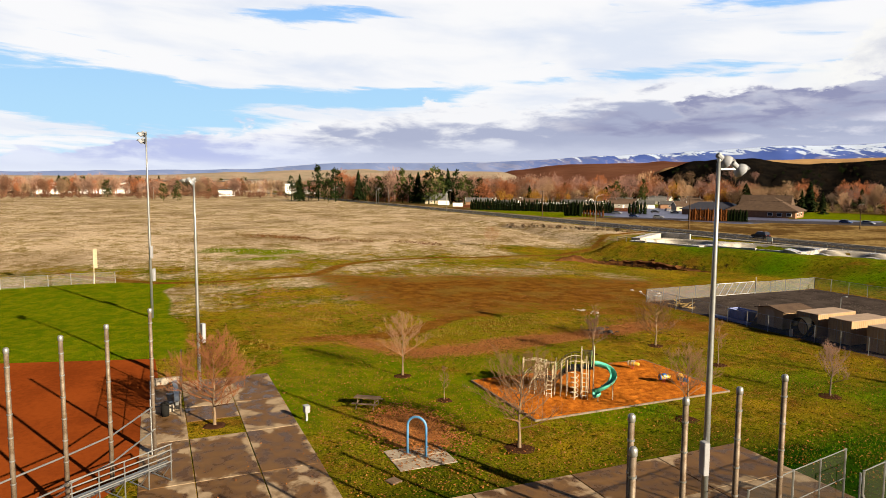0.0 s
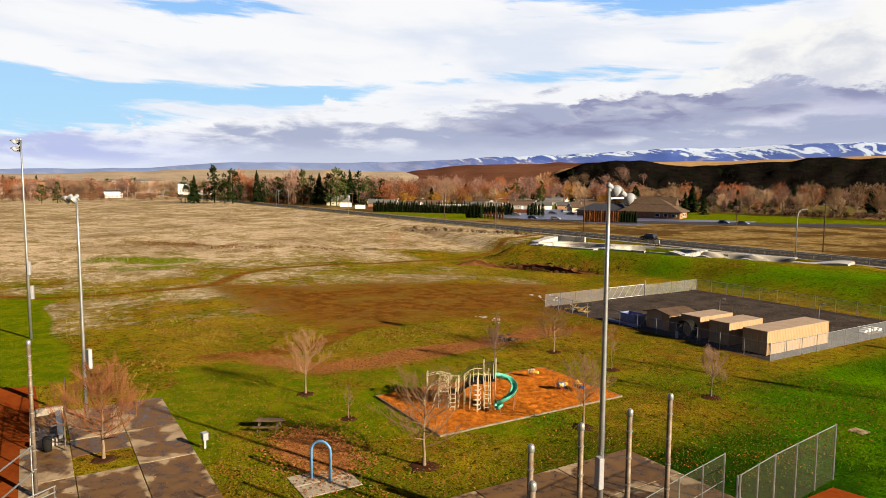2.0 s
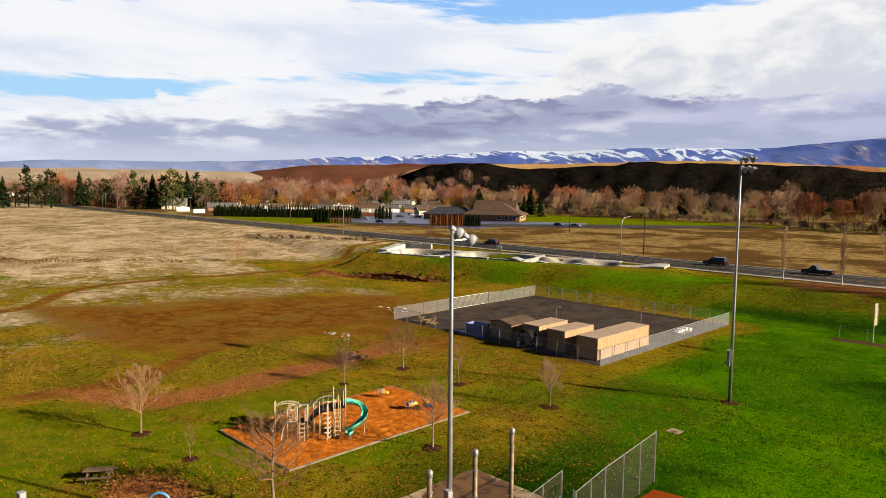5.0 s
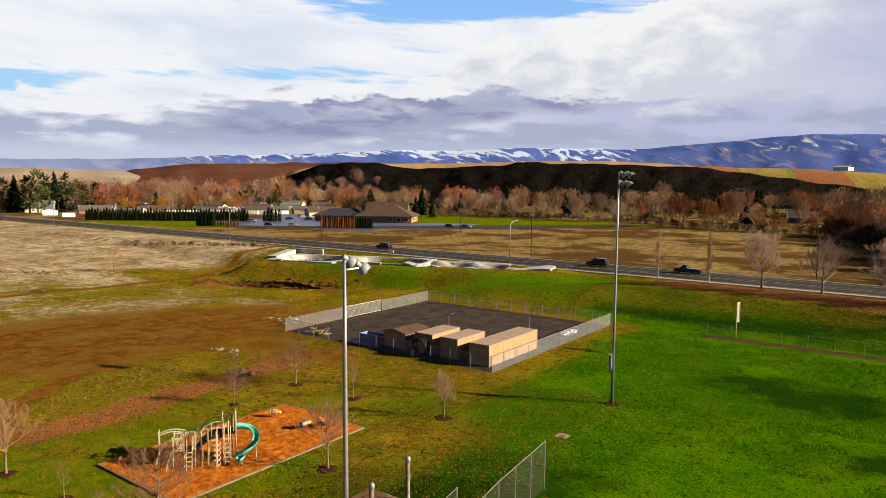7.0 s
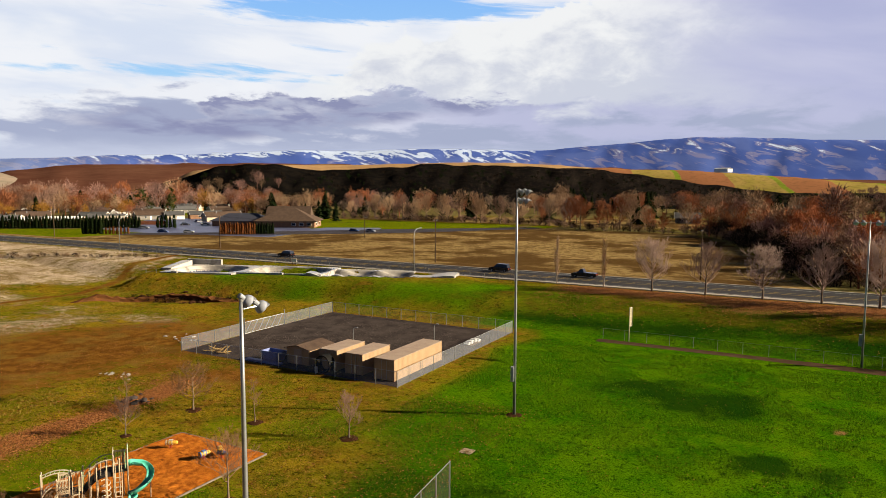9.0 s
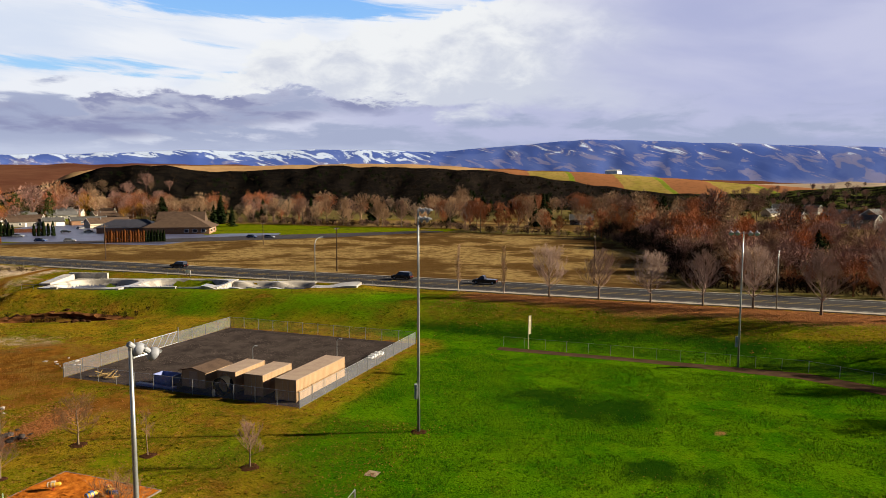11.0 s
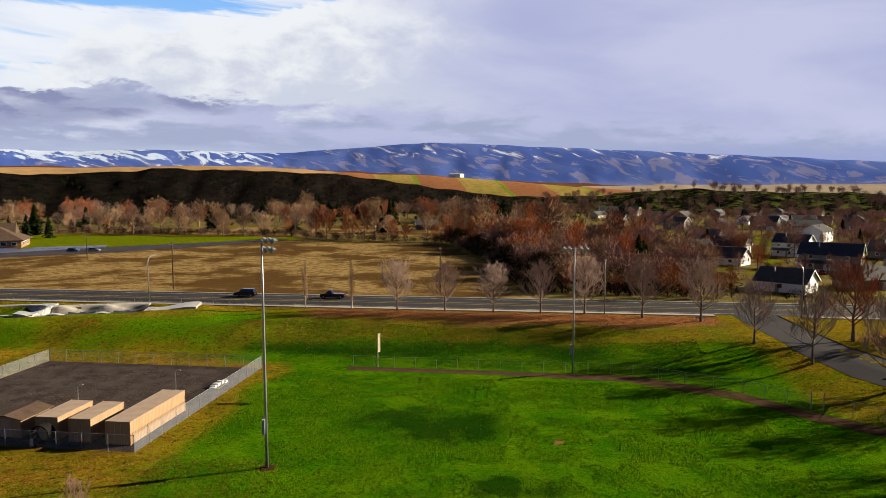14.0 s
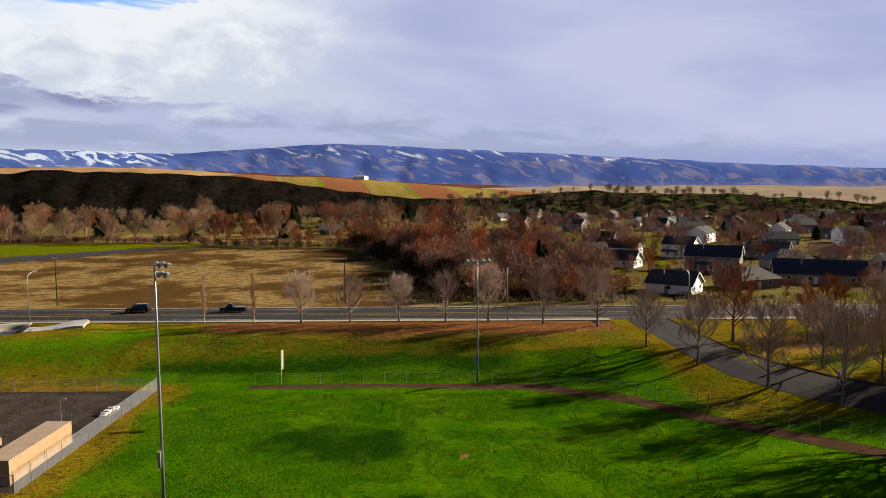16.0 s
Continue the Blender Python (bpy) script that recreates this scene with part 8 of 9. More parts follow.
# ---- skate park ----


def skate_park():
    """Poured concrete bowls and ramps on the mound."""
    thing = base("skate_park", "pale concrete skate park of bowls and ramps", "skate park", pose(-72, 57.5, 2.55, 0, 0, 18), kind="structure")

    def shell(name, x0, x1, y0, y1, height, label, step=0.6, mat=None):
        nx, ny = max(2, int((x1 - x0) / step)), max(2, int((y1 - y0) / step))
        xs, ys = np.linspace(x0, x1, nx + 1), np.linspace(y0, y1, ny + 1)
        gx, gy = np.meshgrid(xs, ys)
        gz = height(gx, gy)
        verts = np.stack([gx.ravel(), gy.ravel(), gz.ravel()], -1).tolist()
        w = nx + 1
        faces = [(j * w + i, j * w + i + 1, (j + 1) * w + i + 1, (j + 1) * w + i) for j in range(ny) for i in range(nx)]
        rim = [(0, i) for i in range(w)] + [(j, nx) for j in range(1, ny + 1)] + [(ny, i) for i in range(nx - 1, -1, -1)] + [(j, 0) for j in range(ny - 1, 0, -1)]
        first = len(verts)
        verts += [(xs[i], ys[j], -0.8) for j, i in rim]
        for k, (j, i) in enumerate(rim):
            j2, i2 = rim[(k + 1) % len(rim)]
            faces.append((j2 * w + i2, j * w + i, first + k, first + (k + 1) % len(rim)))
        me = mesh_from(name, verts, faces, mat or SKATE)
        # low faces get the painted blue shade
        me.materials.append(SHADED_BLUE)
        for poly in me.polygons:
            low = sum(verts[i][2] for i in poly.vertices) / len(poly.vertices)
            if low < -0.25:
                poly.material_index = 1
        ob = new(name, me)
        ob.parent = thing
        tagged(ob, label)

    def bowl(cx, cy, rx, ry, rim, floor):
        def height(x, y):
            d = ((np.abs(x - cx) / rx) ** 2.6 + (np.abs(y - cy) / ry) ** 2.6)
            return floor + (rim - floor) * ease(0.62, 1.0, d)
        return height

    shell("west_bowl", -33, -16, -8, 7, bowl(-24.5, -0.5, 7.9, 6.9, 0.95, -0.7), "round concrete bowl", 0.3)
    shell("end_wall", -35.5, -33.1, -3.5, 5.4, lambda x, y: 1.25 + 0.09 * (y + 3.5), "high pale concrete end wall", 1.0)
    shell("end_wall", -35.5, -26.5, 7.1, 7.7, lambda x, y: 2.15 + 0 * x, "high pale concrete end wall", 1.0)
    shell("middle_bowl", -15.8, 3.6, -5.8, 7.4, bowl(-6, 0.8, 9.2, 6.2, 1.0, -0.7), "wide concrete bowl", 0.3)
    def wave(x, y):
        roll = 0.45 + 0.5 * np.sin((x - 3.8) * 0.75 + y * 0.15)
        trough = ease(-4.0, -2.2, y) * ease(3.6, 2.2, y)
        return (roll * (1 - trough) - 0.55 * trough) * ease(5.0, 3.4, y) + 0.95 * ease(3.4, 5.0, y)

    shell("wave_ramp", 3.8, 22, -5.6, 5.2, wave, "rolling concrete wave ramp", 0.3)
    shell("east_bank", 22, 32.2, -3.2, 3.4, lambda x, y: 0.42 + 0.75 * ease(24, 31, x) * ease(33.5, 31.5, np.hypot(x - 0.0, 2.2 * y) * 0.97), "raised concrete bank with a rounded end", 0.45)
    shell("quarter_pipe", 0.5, 5.5, -6.4, -3.4, lambda x, y: 0.45 + 1.0 * ease(5.2, 0.5, x), "curved quarter pipe")
    shell("ledge", -8, -5, -6.2, -5.4, lambda x, y: 1.15 + 0 * x, "low concrete ledge", 1.5)
    shell("ledge", -30, -28.6, -8.6, -7.8, lambda x, y: 1.2 + 0 * x, "low concrete ledge", 1.2)
    # a rail along the western bowl
    bm = bmesh.new()
    tube(bm, [(-36, -8.5, 1.75), (-16, -8.8, 1.75)], 0.03, 5)
    for k in range(9):
        tube(bm, [(-36 + k * 2.5, -8.5 - k * 0.037, -0.3), (-36 + k * 2.5, -8.5 - k * 0.037, 1.75)], 0.03, 5)
    part("guard_rail", bm, STEEL, thing)


SKATE = surface("smooth_concrete", (0.42, 0.39, 0.35), (0.24, 0.23, 0.22), 4.0, 0.4, rough=0.35, bump=0.003, wet=0.25)
skate_park()

# ---- street lamps, utility poles, signs ----


def street_lamp(x, y, height, turn, label="grey steel street lamp with a curved arm"):
    z = zg(x, y)
    thing = base("street_lamp", label, "street lamp", pose(x, y, z, 0, 0, turn), "street lamps")
    bm = bmesh.new()
    tube(bm, [(0, 0, -0.2), (0, 0, height * 0.84), (0, 0.25, height * 0.93), (0, 1.0, height * 0.985), (0, 2.1, height)], [0.11, 0.085, 0.07, 0.06, 0.05], 8)
    part("shaft", bm, STEEL, thing, smooth=True)
    bm = bmesh.new()
    box(bm, -0.16, 0.16, 1.9, 2.75, height - 0.08, height + 0.08, 0.05)
    part("lamp_head", bm, LAMP, thing)


for x in (-500, -390, -278, -157, -54, 39.4, 150):
    street_lamp(x, 70.6 if x < 0 else 71.2, 10.3, -8)
street_lamp(75.2, 71.0, 10.2, 12)
for x, y, t in ((-452, 92, 170), (-430, 92, 180)):
    street_lamp(x, y, 10.5, t)
for x, y in ((-690, -40), (-640, -95), (-600, 10), (-560, -60)):
    street_lamp(x, y, 10.0, 60)


def utility_pole(x, y, height, arms, label):
    z = zg(x, y)
    thing = base("utility_pole", label, "utility pole", pose(x, y, z), "utility poles")
    bm = bmesh.new()
    tube(bm, [(0, 0, -0.3), (0, 0, height)], [0.17, 0.11], 8)
    part("pole", bm, CREOSOTE, thing)
    for k in range(arms):
        bm = bmesh.new()
        box(bm, -0.06, 0.06, -1.25, 1.25, height - 0.55 - k * 0.9, height - 0.42 - k * 0.9)
        part("crossarm", bm, CREOSOTE, thing)
        for s in (-1.1, -0.5, 0.5, 1.1):
            bm = bmesh.new()
            lathe(bm, [(0.05, height - 0.42 - k * 0.9), (0.07, height - 0.3 - k * 0.9), (0.03, height - 0.2 - k * 0.9)], 6, (0, s))
            part("insulator", bm, LAMP, thing)


UTILITY = [(-330, 95.5, 10.8), (-229, 94.9, 11.0), (-139.3, 93.2, 10.4), (-61.2, 93.4, 11.4), (4.5, 93.5, 11.0), (84, 93.5, 10.5), (160, 93.5, 10.5)]
for n, (x, y, h) in enumerate(UTILITY):
    utility_pole(x, y, h, 2 if n == 1 else 1, "brown wooden utility pole beside the road")
utility_pole(-135.5, 167.0, 9.0, 1, "brown wooden utility pole by the green")
for (ax, ay, ah), (bx, by, bh) in zip(UTILITY, UTILITY[1:]):
    for s in (-1.1, 1.1):
        bm = bmesh.new()
        pts = []
        for k in range(13):
            q = k / 12
            pts.append((ax + (bx - ax) * q, ay + (by - ay) * q + s, zg(ax, ay) * (1 - q) + zg(bx, by) * q + (ah * (1 - q) + bh * q) - 0.2 - 1.2 * 4 * q * (1 - q)))
        tube(bm, pts, 0.018, 4)
        whole("power_line", bm, WIRE, "thin black cable slung between utility poles", "cable", "power lines")


def signboard(x, y, w, h, z, turn, label):
    thing = base("signboard", label, "sign", pose(x, y, zg(x, y), 0, 0, turn), "roadside signs")
    bm = bmesh.new()
    box(bm, -w / 2, w / 2, -0.06, 0.06, z, z + h, 0.02)
    part("board", bm, TRIM, thing)
    for s in (-w / 3, w / 3):
        bm = bmesh.new()
        tube(bm, [(s, 0.1, -0.2), (s, 0.1, z + h * 0.9)], 0.07, 6)
        part("post", bm, CREOSOTE, thing)


signboard(-352, 101, 7.0, 2.6, 1.6, 55, "white roadside board on two posts")
signboard(-338, 104, 6.0, 2.2, 1.4, 55, "white roadside board on two posts")
signboard(79.5, 27.8, 0.5, 0.6, 1.9, -30, "small white sign by the entry road")
signboard(76.8, 36.0, 0.35, 0.5, 1.0, -30, "small white sign by the entry road")
signboard(-88, 69.0, 1.5, 0.8, 0.9, 0, "small pale sign at the skate park")

# ---- cars ----


def car(x, y, turn, paint, label, long=4.7, tall=1.5, boxy=0.0, pickup=False, z=None):
    thing = base("car", label, "car", pose(x, y, (zg(x, y) + 0.05) if z is None else z, 0, 0, turn), "cars")
    hl, hw, belt = long / 2, 0.9, 0.55 * tall + 0.1
    side = [(-hl, 0.35), (-hl + 0.05, belt - 0.05), (-hl + 0.2, belt), (hl - 1.2, belt + 0.02), (hl - 0.1, belt - 0.18), (hl, 0.45), (hl - 0.1, 0.28), (-hl + 0.1, 0.28)]
    bm = bmesh.new()
    a = [bm.verts.new((u, -hw, v)) for u, v in side]
    b = [bm.verts.new((u, hw, v)) for u, v in side]
    bm.faces.new(a), bm.faces.new(b[::-1])
    for k in range(len(side)):
        j = (k + 1) % len(side)
        bm.faces.new((a[j], a[k], b[k], b[j]))
    bmesh.ops.bevel(bm, geom=list(bm.edges), offset=0.05, segments=1, affect="EDGES")
    body = part("body", bm, paint, thing)
    back = -0.1 if pickup else -hl + 0.35 - 0.1 * boxy
    front = hl - 1.25
    cab = [(back, belt - 0.02), (back + 0.35 - 0.2 * boxy, tall), (front - 0.75, tall), (front, belt - 0.02)]
    bm = bmesh.new()
    a = [bm.verts.new((u, -hw * (0.95 if v < tall else 0.8), v)) for u, v in cab]
    b = [bm.verts.new((u, hw * (0.95 if v < tall else 0.8), v)) for u, v in cab]
    bm.faces.new(a), bm.faces.new(b[::-1])
    for k in range(4):
        j = (k + 1) % 4
        bm.faces.new((a[j], a[k], b[k], b[j]))
    part("cabin_glass", bm, PANE, thing, "dark glazed cabin")
    bm = bmesh.new()
    box(bm, cab[1][0], cab[2][0], -hw * 0.8, hw * 0.8, tall - 0.015, tall + 0.035, 0.02)
    part("roof", bm, paint, thing)
    for u in (-hl + 0.85, hl - 0.9):
        for s in (-1, 1):
            bm = bmesh.new()
            lathe(bm, [(0.34, -0.11), (0.36, -0.06), (0.36, 0.06), (0.34, 0.11)], 14)
            bmesh.ops.transform(bm, matrix=pose(u, s * (hw - 0.1), 0.36, 90, 0, 0), verts=bm.verts)
            tyre = part("wheel", bm, RUBBER, thing)
            bm = bmesh.new()
            lathe(bm, [(0.2, -0.02), (0.2, 0.02)], 10)
            bmesh.ops.transform(bm, matrix=pose(u, s * (hw + 0.012), 0.36, 90, 0, 0), verts=bm.verts)
            part("rim", bm, CAP, tyre, "bright wheel rim")
    for s in (-0.6, 0.6):
        bm = bmesh.new()
        box(bm, hl - 0.06, hl + 0.01, s - 0.18, s + 0.18, 0.58, 0.74, 0.02)
        part("headlight", bm, LENS, thing)
        bm = bmesh.new()
        box(bm, -hl - 0.01, -hl + 0.06, s - 0.16, s + 0.16, 0.68, 0.86, 0.02)
        part("tail_light", bm, PLAY_RED, thing)


car(-103.5, 83.6, 180, CAR_DARK, "black estate car driving on the road", 4.8, 1.65, 1.0)
car(-38.5, 83.6, 180, CAR_DARK, "black four-wheel drive on the road", 5.0, 1.8, 1.0)
car(-18.2, 83.6, 180, CAR_DARK, "black pick-up truck on the road", 5.6, 1.8, 0.5, True)
for x, y, t, paint, nm in ((-262, 160, 30, CAR_SILVER, "silver"), (-231, 146, 20, CAR_BLUE, "blue"), (-219, 150, 35, CAR_SILVER, "silver"), (-268, 190, 60, CAR_DARK, "black"), (-262, 198, 60, CAR_SILVER, "silver"),
                         (-256, 207, 60, CAR_DARK, "black"), (-285, 214, 100, CAR_SILVER, "silver"), (-279, 222, 100, CAR_DARK, "black"), (-162, 196, 10, CAR_BLUE, "blue"), (-154, 198, 10, CAR_SILVER, "silver"), (-292, 228, 100, CAR_RED, "red")):
    car(x, y, t, paint, f"{nm} car parked on the asphalt lot", z=zg(x, y) + 0.07)
car(111, 153, 90, CAR_RED, "red car parked beside a house", z=zg(111, 153) + 0.02)
car(118, 150, 90, CAR_SILVER, "silver car parked beside a house", z=zg(118, 150) + 0.02)

# ---- houses ----


def roof_slope(bm, a, b, c, d, thick=0.18):
    """A slab between four corners."""
    lo = [bm.verts.new(Vector(p)) for p in (a, b, c, d)]
    hi = [bm.verts.new(Vector(p) + Vector((0, 0, thick))) for p in (a, b, c, d)]
    bm.faces.new(lo[::-1]), bm.faces.new(hi)
    for k in range(4):
        j = (k + 1) % 4
        bm.faces.new((lo[k], lo[j], hi[j], hi[k]))


def house(x, y, turn, w, d, h, rise, wall, roof, label, windows=3, garage=False, hip=False, porch=False, name="house", category="house", group="houses"):
    """A house with its ridge along its width."""
    thing = base(name, label, category, pose(x, y, zg(x, y), 0, 0, turn), group)
    bm = bmesh.new()
    box(bm, -w / 2, w / 2, -d / 2, d / 2, -0.5, h)
    if not hip:
        for s in (-1, 1):
            u = s * w / 2
            tri = [bm.verts.new(p) for p in ((u, -d / 2, h), (u, d / 2, h), (u, 0, h + rise))]
            bm.faces.new(tri if s > 0 else tri[::-1])
    part("wall", bm, wall, thing)
    o, t = 0.5, rise / (d / 2)
    if hip:
        k = d / 2 * 0.85
        e = h - o * t
        for s in (-1, 1):
            bm = bmesh.new()
            roof_slope(bm, (-w / 2 - o, s * (d / 2 + o), e), (w / 2 + o, s * (d / 2 + o), e), (w / 2 - k, 0, h + rise), (-w / 2 + k, 0, h + rise))
            bmesh.ops.recalc_face_normals(bm, faces=bm.faces)
            part("roof_slope", bm, roof, thing)
            bm = bmesh.new()
            lo = [(s * (w / 2 + o), -d / 2 - o, e), (s * (w / 2 + o), d / 2 + o, e), (s * (w / 2 - k), 0, h + rise)]
            v = [bm.verts.new(Vector(p) + Vector((0, 0, q))) for q in (0, 0.18) for p in lo]
            bm.faces.new(v[:3]), bm.faces.new(v[3:])
            for i in range(3):
                j = (i + 1) % 3
                bm.faces.new((v[i], v[j], v[j + 3], v[i + 3]))
            bmesh.ops.recalc_face_normals(bm, faces=bm.faces)
            part("roof_slope", bm, roof, thing)
    else:
        for s in (-1, 1):
            bm = bmesh.new()
            roof_slope(bm, (-w / 2 - o, s * (d / 2 + o), h - o * t), (w / 2 + o, s * (d / 2 + o), h - o * t), (w / 2 + o, 0, h + rise), (-w / 2 - o, 0, h + rise))
            bmesh.ops.recalc_face_normals(bm, faces=bm.faces)
            part("roof_slope", bm, roof, thing)
        for s in (-1, 1):
            bm = bmesh.new()
            for q in (-1, 1):
                roof_slope(bm, (s * (w / 2 + o), q * (d / 2 + o), h - o * t - 0.1), (s * (w / 2 + o + 0.06), q * (d / 2 + o), h - o * t - 0.1), (s * (w / 2 + o + 0.06), 0, h + rise - 0.1), (s * (w / 2 + o), 0, h + rise - 0.1), 0.3)
            bmesh.ops.recalc_face_normals(bm, faces=bm.faces)
            part("bargeboard", bm, TRIM, thing)

    def window(u, v, z, across, ww=1.3, wh=1.2):
        bm = bmesh.new()
        if across:
            box(bm, u - ww / 2, u + ww / 2, v - 0.06, v + 0.06, z, z + wh)
        else:
            box(bm, u - 0.06, u + 0.06, v - ww / 2, v + ww / 2, z, z + wh)
        frame_ob = part("window", bm, TRIM, thing)
        bm = bmesh.new()
        f = 0.1
        if across:
            box(bm, u - ww / 2 + f, u + ww / 2 - f, v - 0.08, v + 0.08, z + f, z + wh - f)
        else:
            box(bm, u - 0.08, u + 0.08, v - ww / 2 + f, v + ww / 2 - f, z + f, z + wh - f)
        part("pane", bm, PANE, frame_ob)

    floors = 2 if h > 4.6 else 1
    for level in range(floors):
        z = 1.0 + level * 2.7
        for k in range(windows):
            u = -w / 2 + w * (k + 0.7) / (windows + 0.4)
            if garage and level == 0 and u > 0:
                continue
            window(u, -d / 2, z, True)
        for v in (-d / 4, d / 4):
            window(w / 2, v, z, False, 1.1)
    if garage:
        bm = bmesh.new()
        box(bm, w * 0.12, w * 0.12 + 4.6, -d / 2 - 0.06, -d / 2 + 0.02, 0, 2.2)
        for k in range(4):
            box(bm, w * 0.12 + 0.1, w * 0.12 + 4.5, -d / 2 - 0.08, -d / 2 - 0.05, 0.1 + k * 0.53, 0.55 + k * 0.53)
        part("garage_door", bm, TRIM, thing)
    bm = bmesh.new()
    box(bm, -w * 0.05 - 0.5, -w * 0.05 + 0.5, -d / 2 - 0.07, -d / 2 + 0.02, 0, 2.05)
    part("door", bm, TRIM if wall is not SIDING_WHITE else SIDING_GREY, thing)
    if porch:
        bm = bmesh.new()
        roof_slope(bm, (-w / 2, -d / 2 - 2.2, 2.4), (w * 0.05, -d / 2 - 2.2, 2.4), (w * 0.05, -d / 2, 3.1), (-w / 2, -d / 2, 3.1), 0.15)
        part("porch_roof", bm, roof, thing)
        for u in (-w / 2 + 0.2, -w * 0.22, w * 0.03):
            bm = bmesh.new()
            box(bm, u - 0.09, u + 0.09, -d / 2 - 2.1, -d / 2 - 1.9, -0.3, 2.4)
            part("porch_post", bm, TRIM, thing)
    if rise > 2.2:
        bm = bmesh.new()
        box(bm, -w * 0.2, -w * 0.2 + 0.3, -d * 0.2, -d * 0.2 + 0.3, h + rise * 0.5, h + rise + 0.3)
        part("vent", bm, LAMP, thing)
    return thing


for row in (
        (89.5, 119, -38, 12, 9.5, 2.7, 2.9, SIDING_WHITE, SHINGLE_GREY, "white garage with a grey shingle roof", 1, False, False, False),
        (90, 181, -36, 17, 9, 2.9, 2.9, SIDING_WHITE, SHINGLE_DARK, "white bungalow with a charcoal roof", 3, False, False, False),
        (104, 228, -34, 18, 10, 3.0, 3.2, SIDING_WHITE, SHINGLE_DARK, "white house with a blue-black roof", 3, True, False, False),
        (125, 212, -38, 12, 10, 5.5, 2.8, SIDING_WHITE, SHINGLE_DARK, "two-storey white house with a porch", 3, True, False, True),
        (120, 167, -30, 17, 11, 5.2, 3.2, SIDING_GREY, SHINGLE_DARK, "two-storey grey house with a charcoal roof", 3, False, False, True),
        (138, 136, -22, 24, 11, 3.0, 3.6, SIDING_GREY, SHINGLE_DARK, "long grey house with a charcoal roof", 4, False, False, False),
        (113, 127, 20, 14, 10, 2.8, 3.0, SIDING_GREY, SHINGLE_GREY, "grey house with a pale shingle hip roof", 2, False, True, False),
        (163, 131, -34, 15, 10, 3.0, 3.0, SIDING_WHITE, SHINGLE_DARK, "white bungalow by the road", 3, False, False, False),
        (159, 208, -36, 15, 11, 3.0, 3.4, SIDING_GREY, SHINGLE_GREY, "grey house with a grey gable roof", 3, True, False, False),
        (236, 281, 0, 12, 10, 5.4, 3.0, SIDING_WHITE, SHINGLE_GREY, "two-storey white house far down the street", 3, False, False, False),
        (176, 337, 0, 16, 10, 5.2, 3.0, SIDING_CREAM, SHINGLE_GREY, "cream two-storey house far down the street", 3, False, False, False),
        (88, 214, 12, 13, 9, 2.9, 3.0, SIDING_CREAM, SHINGLE_GREY, "cream bungalow behind the thicket", 2, False, False, False),
        (196, 273, -5, 16, 10, 3.0, 3.2, SIDING_GREY, SHINGLE_DARK, "grey bungalow with a charcoal roof", 3, True, False, False),
        (70, 247, 10, 12, 9, 3.2, 3.2, SIDING_CREAM, SHINGLE_BROWN, "cream house among the trees", 2, False, False, False),
        (44, 262, -14, 12, 9, 3.2, 3.0, SIDING_CREAM, SHINGLE_BROWN, "cream house among the trees", 2, False, False, False),
        (-40, 365, 10, 14, 9, 3.2, 3.0, SIDING_GREY, SHINGLE_GREY, "grey house deep in the woods", 2, False, False, False),
        (148, 172, 0, 15, 11, 3.0, 3.4, SIDING_GREY, SHINGLE_DARK, "grey house with a charcoal hip roof", 2, False, True, False),
        (180, 160, 5, 16, 10, 3.0, 3.2, SIDING_CREAM, SHINGLE_GREY, "cream bungalow by the road", 3, True, False, False)):
    house(*row)
rnd = random.Random(91)
spots = [(84, 121), (90, 181), (104, 228), (122, 211), (120, 167), (138, 136), (113, 127), (163, 131), (159, 208), (236, 281), (176, 337), (196, 273), (148, 172), (180, 160), (88, 214)]
while len(spots) < 62:
    x, y = rnd.uniform(70, 420), rnd.uniform(150, 620)
    if abs(math.degrees(math.atan2(x - 25, y + 61))) > 36 or min(math.hypot(x - a, y - b) for a, b in spots) < 23:
        continue
    spots.append((x, y))
    tall = rnd.random() < 0.35
    wall, wn = rnd.choice(((SIDING_WHITE, "white"), (SIDING_GREY, "grey"), (SIDING_CREAM, "cream"), (SIDING_GREY, "grey")))
    roof, rn = rnd.choice(((SHINGLE_DARK, "charcoal"), (SHINGLE_GREY, "grey"), (SHINGLE_DARK, "charcoal")))
    house(x, y, rnd.choice((-38, -34, 52, -30, 0)), rnd.uniform(12, 17), rnd.uniform(8.5, 11), 5.3 if tall else 3.0, rnd.uniform(2.6, 3.6), wall, roof,
          f"{'two-storey ' if tall else ''}{wn} suburban house with a {rn} roof", 3 if tall else 2, rnd.random() < 0.4, rnd.random() < 0.25)
# low houses of the town to the west
done = []
while len(done) < 34:
    b, r = math.radians(rnd.uniform(-72, -46)), rnd.uniform(430, 660)
    x, y = HUB.x + r * math.sin(b), HUB.y + r * math.cos(b)
    if y < 150 or (done and min(math.hypot(x - p, y - q) for p, q in done) < 26):
        continue
    done.append((x, y))
    wall, wn = rnd.choice(((SIDING_CREAM, "cream"), (BRICK, "brown"), (SIDING_GREY, "grey"), (SIDING_GREY, "grey"), (SIDING_WHITE, "white")))
    house(x, y, rnd.uniform(20, 70), rnd.uniform(13, 22), rnd.uniform(8.5, 11), 2.9, rnd.uniform(1.8, 2.6), wall, rnd.choice((SHINGLE_GREY, SHINGLE_BROWN)), f"low {wn} house of the far town", 2)
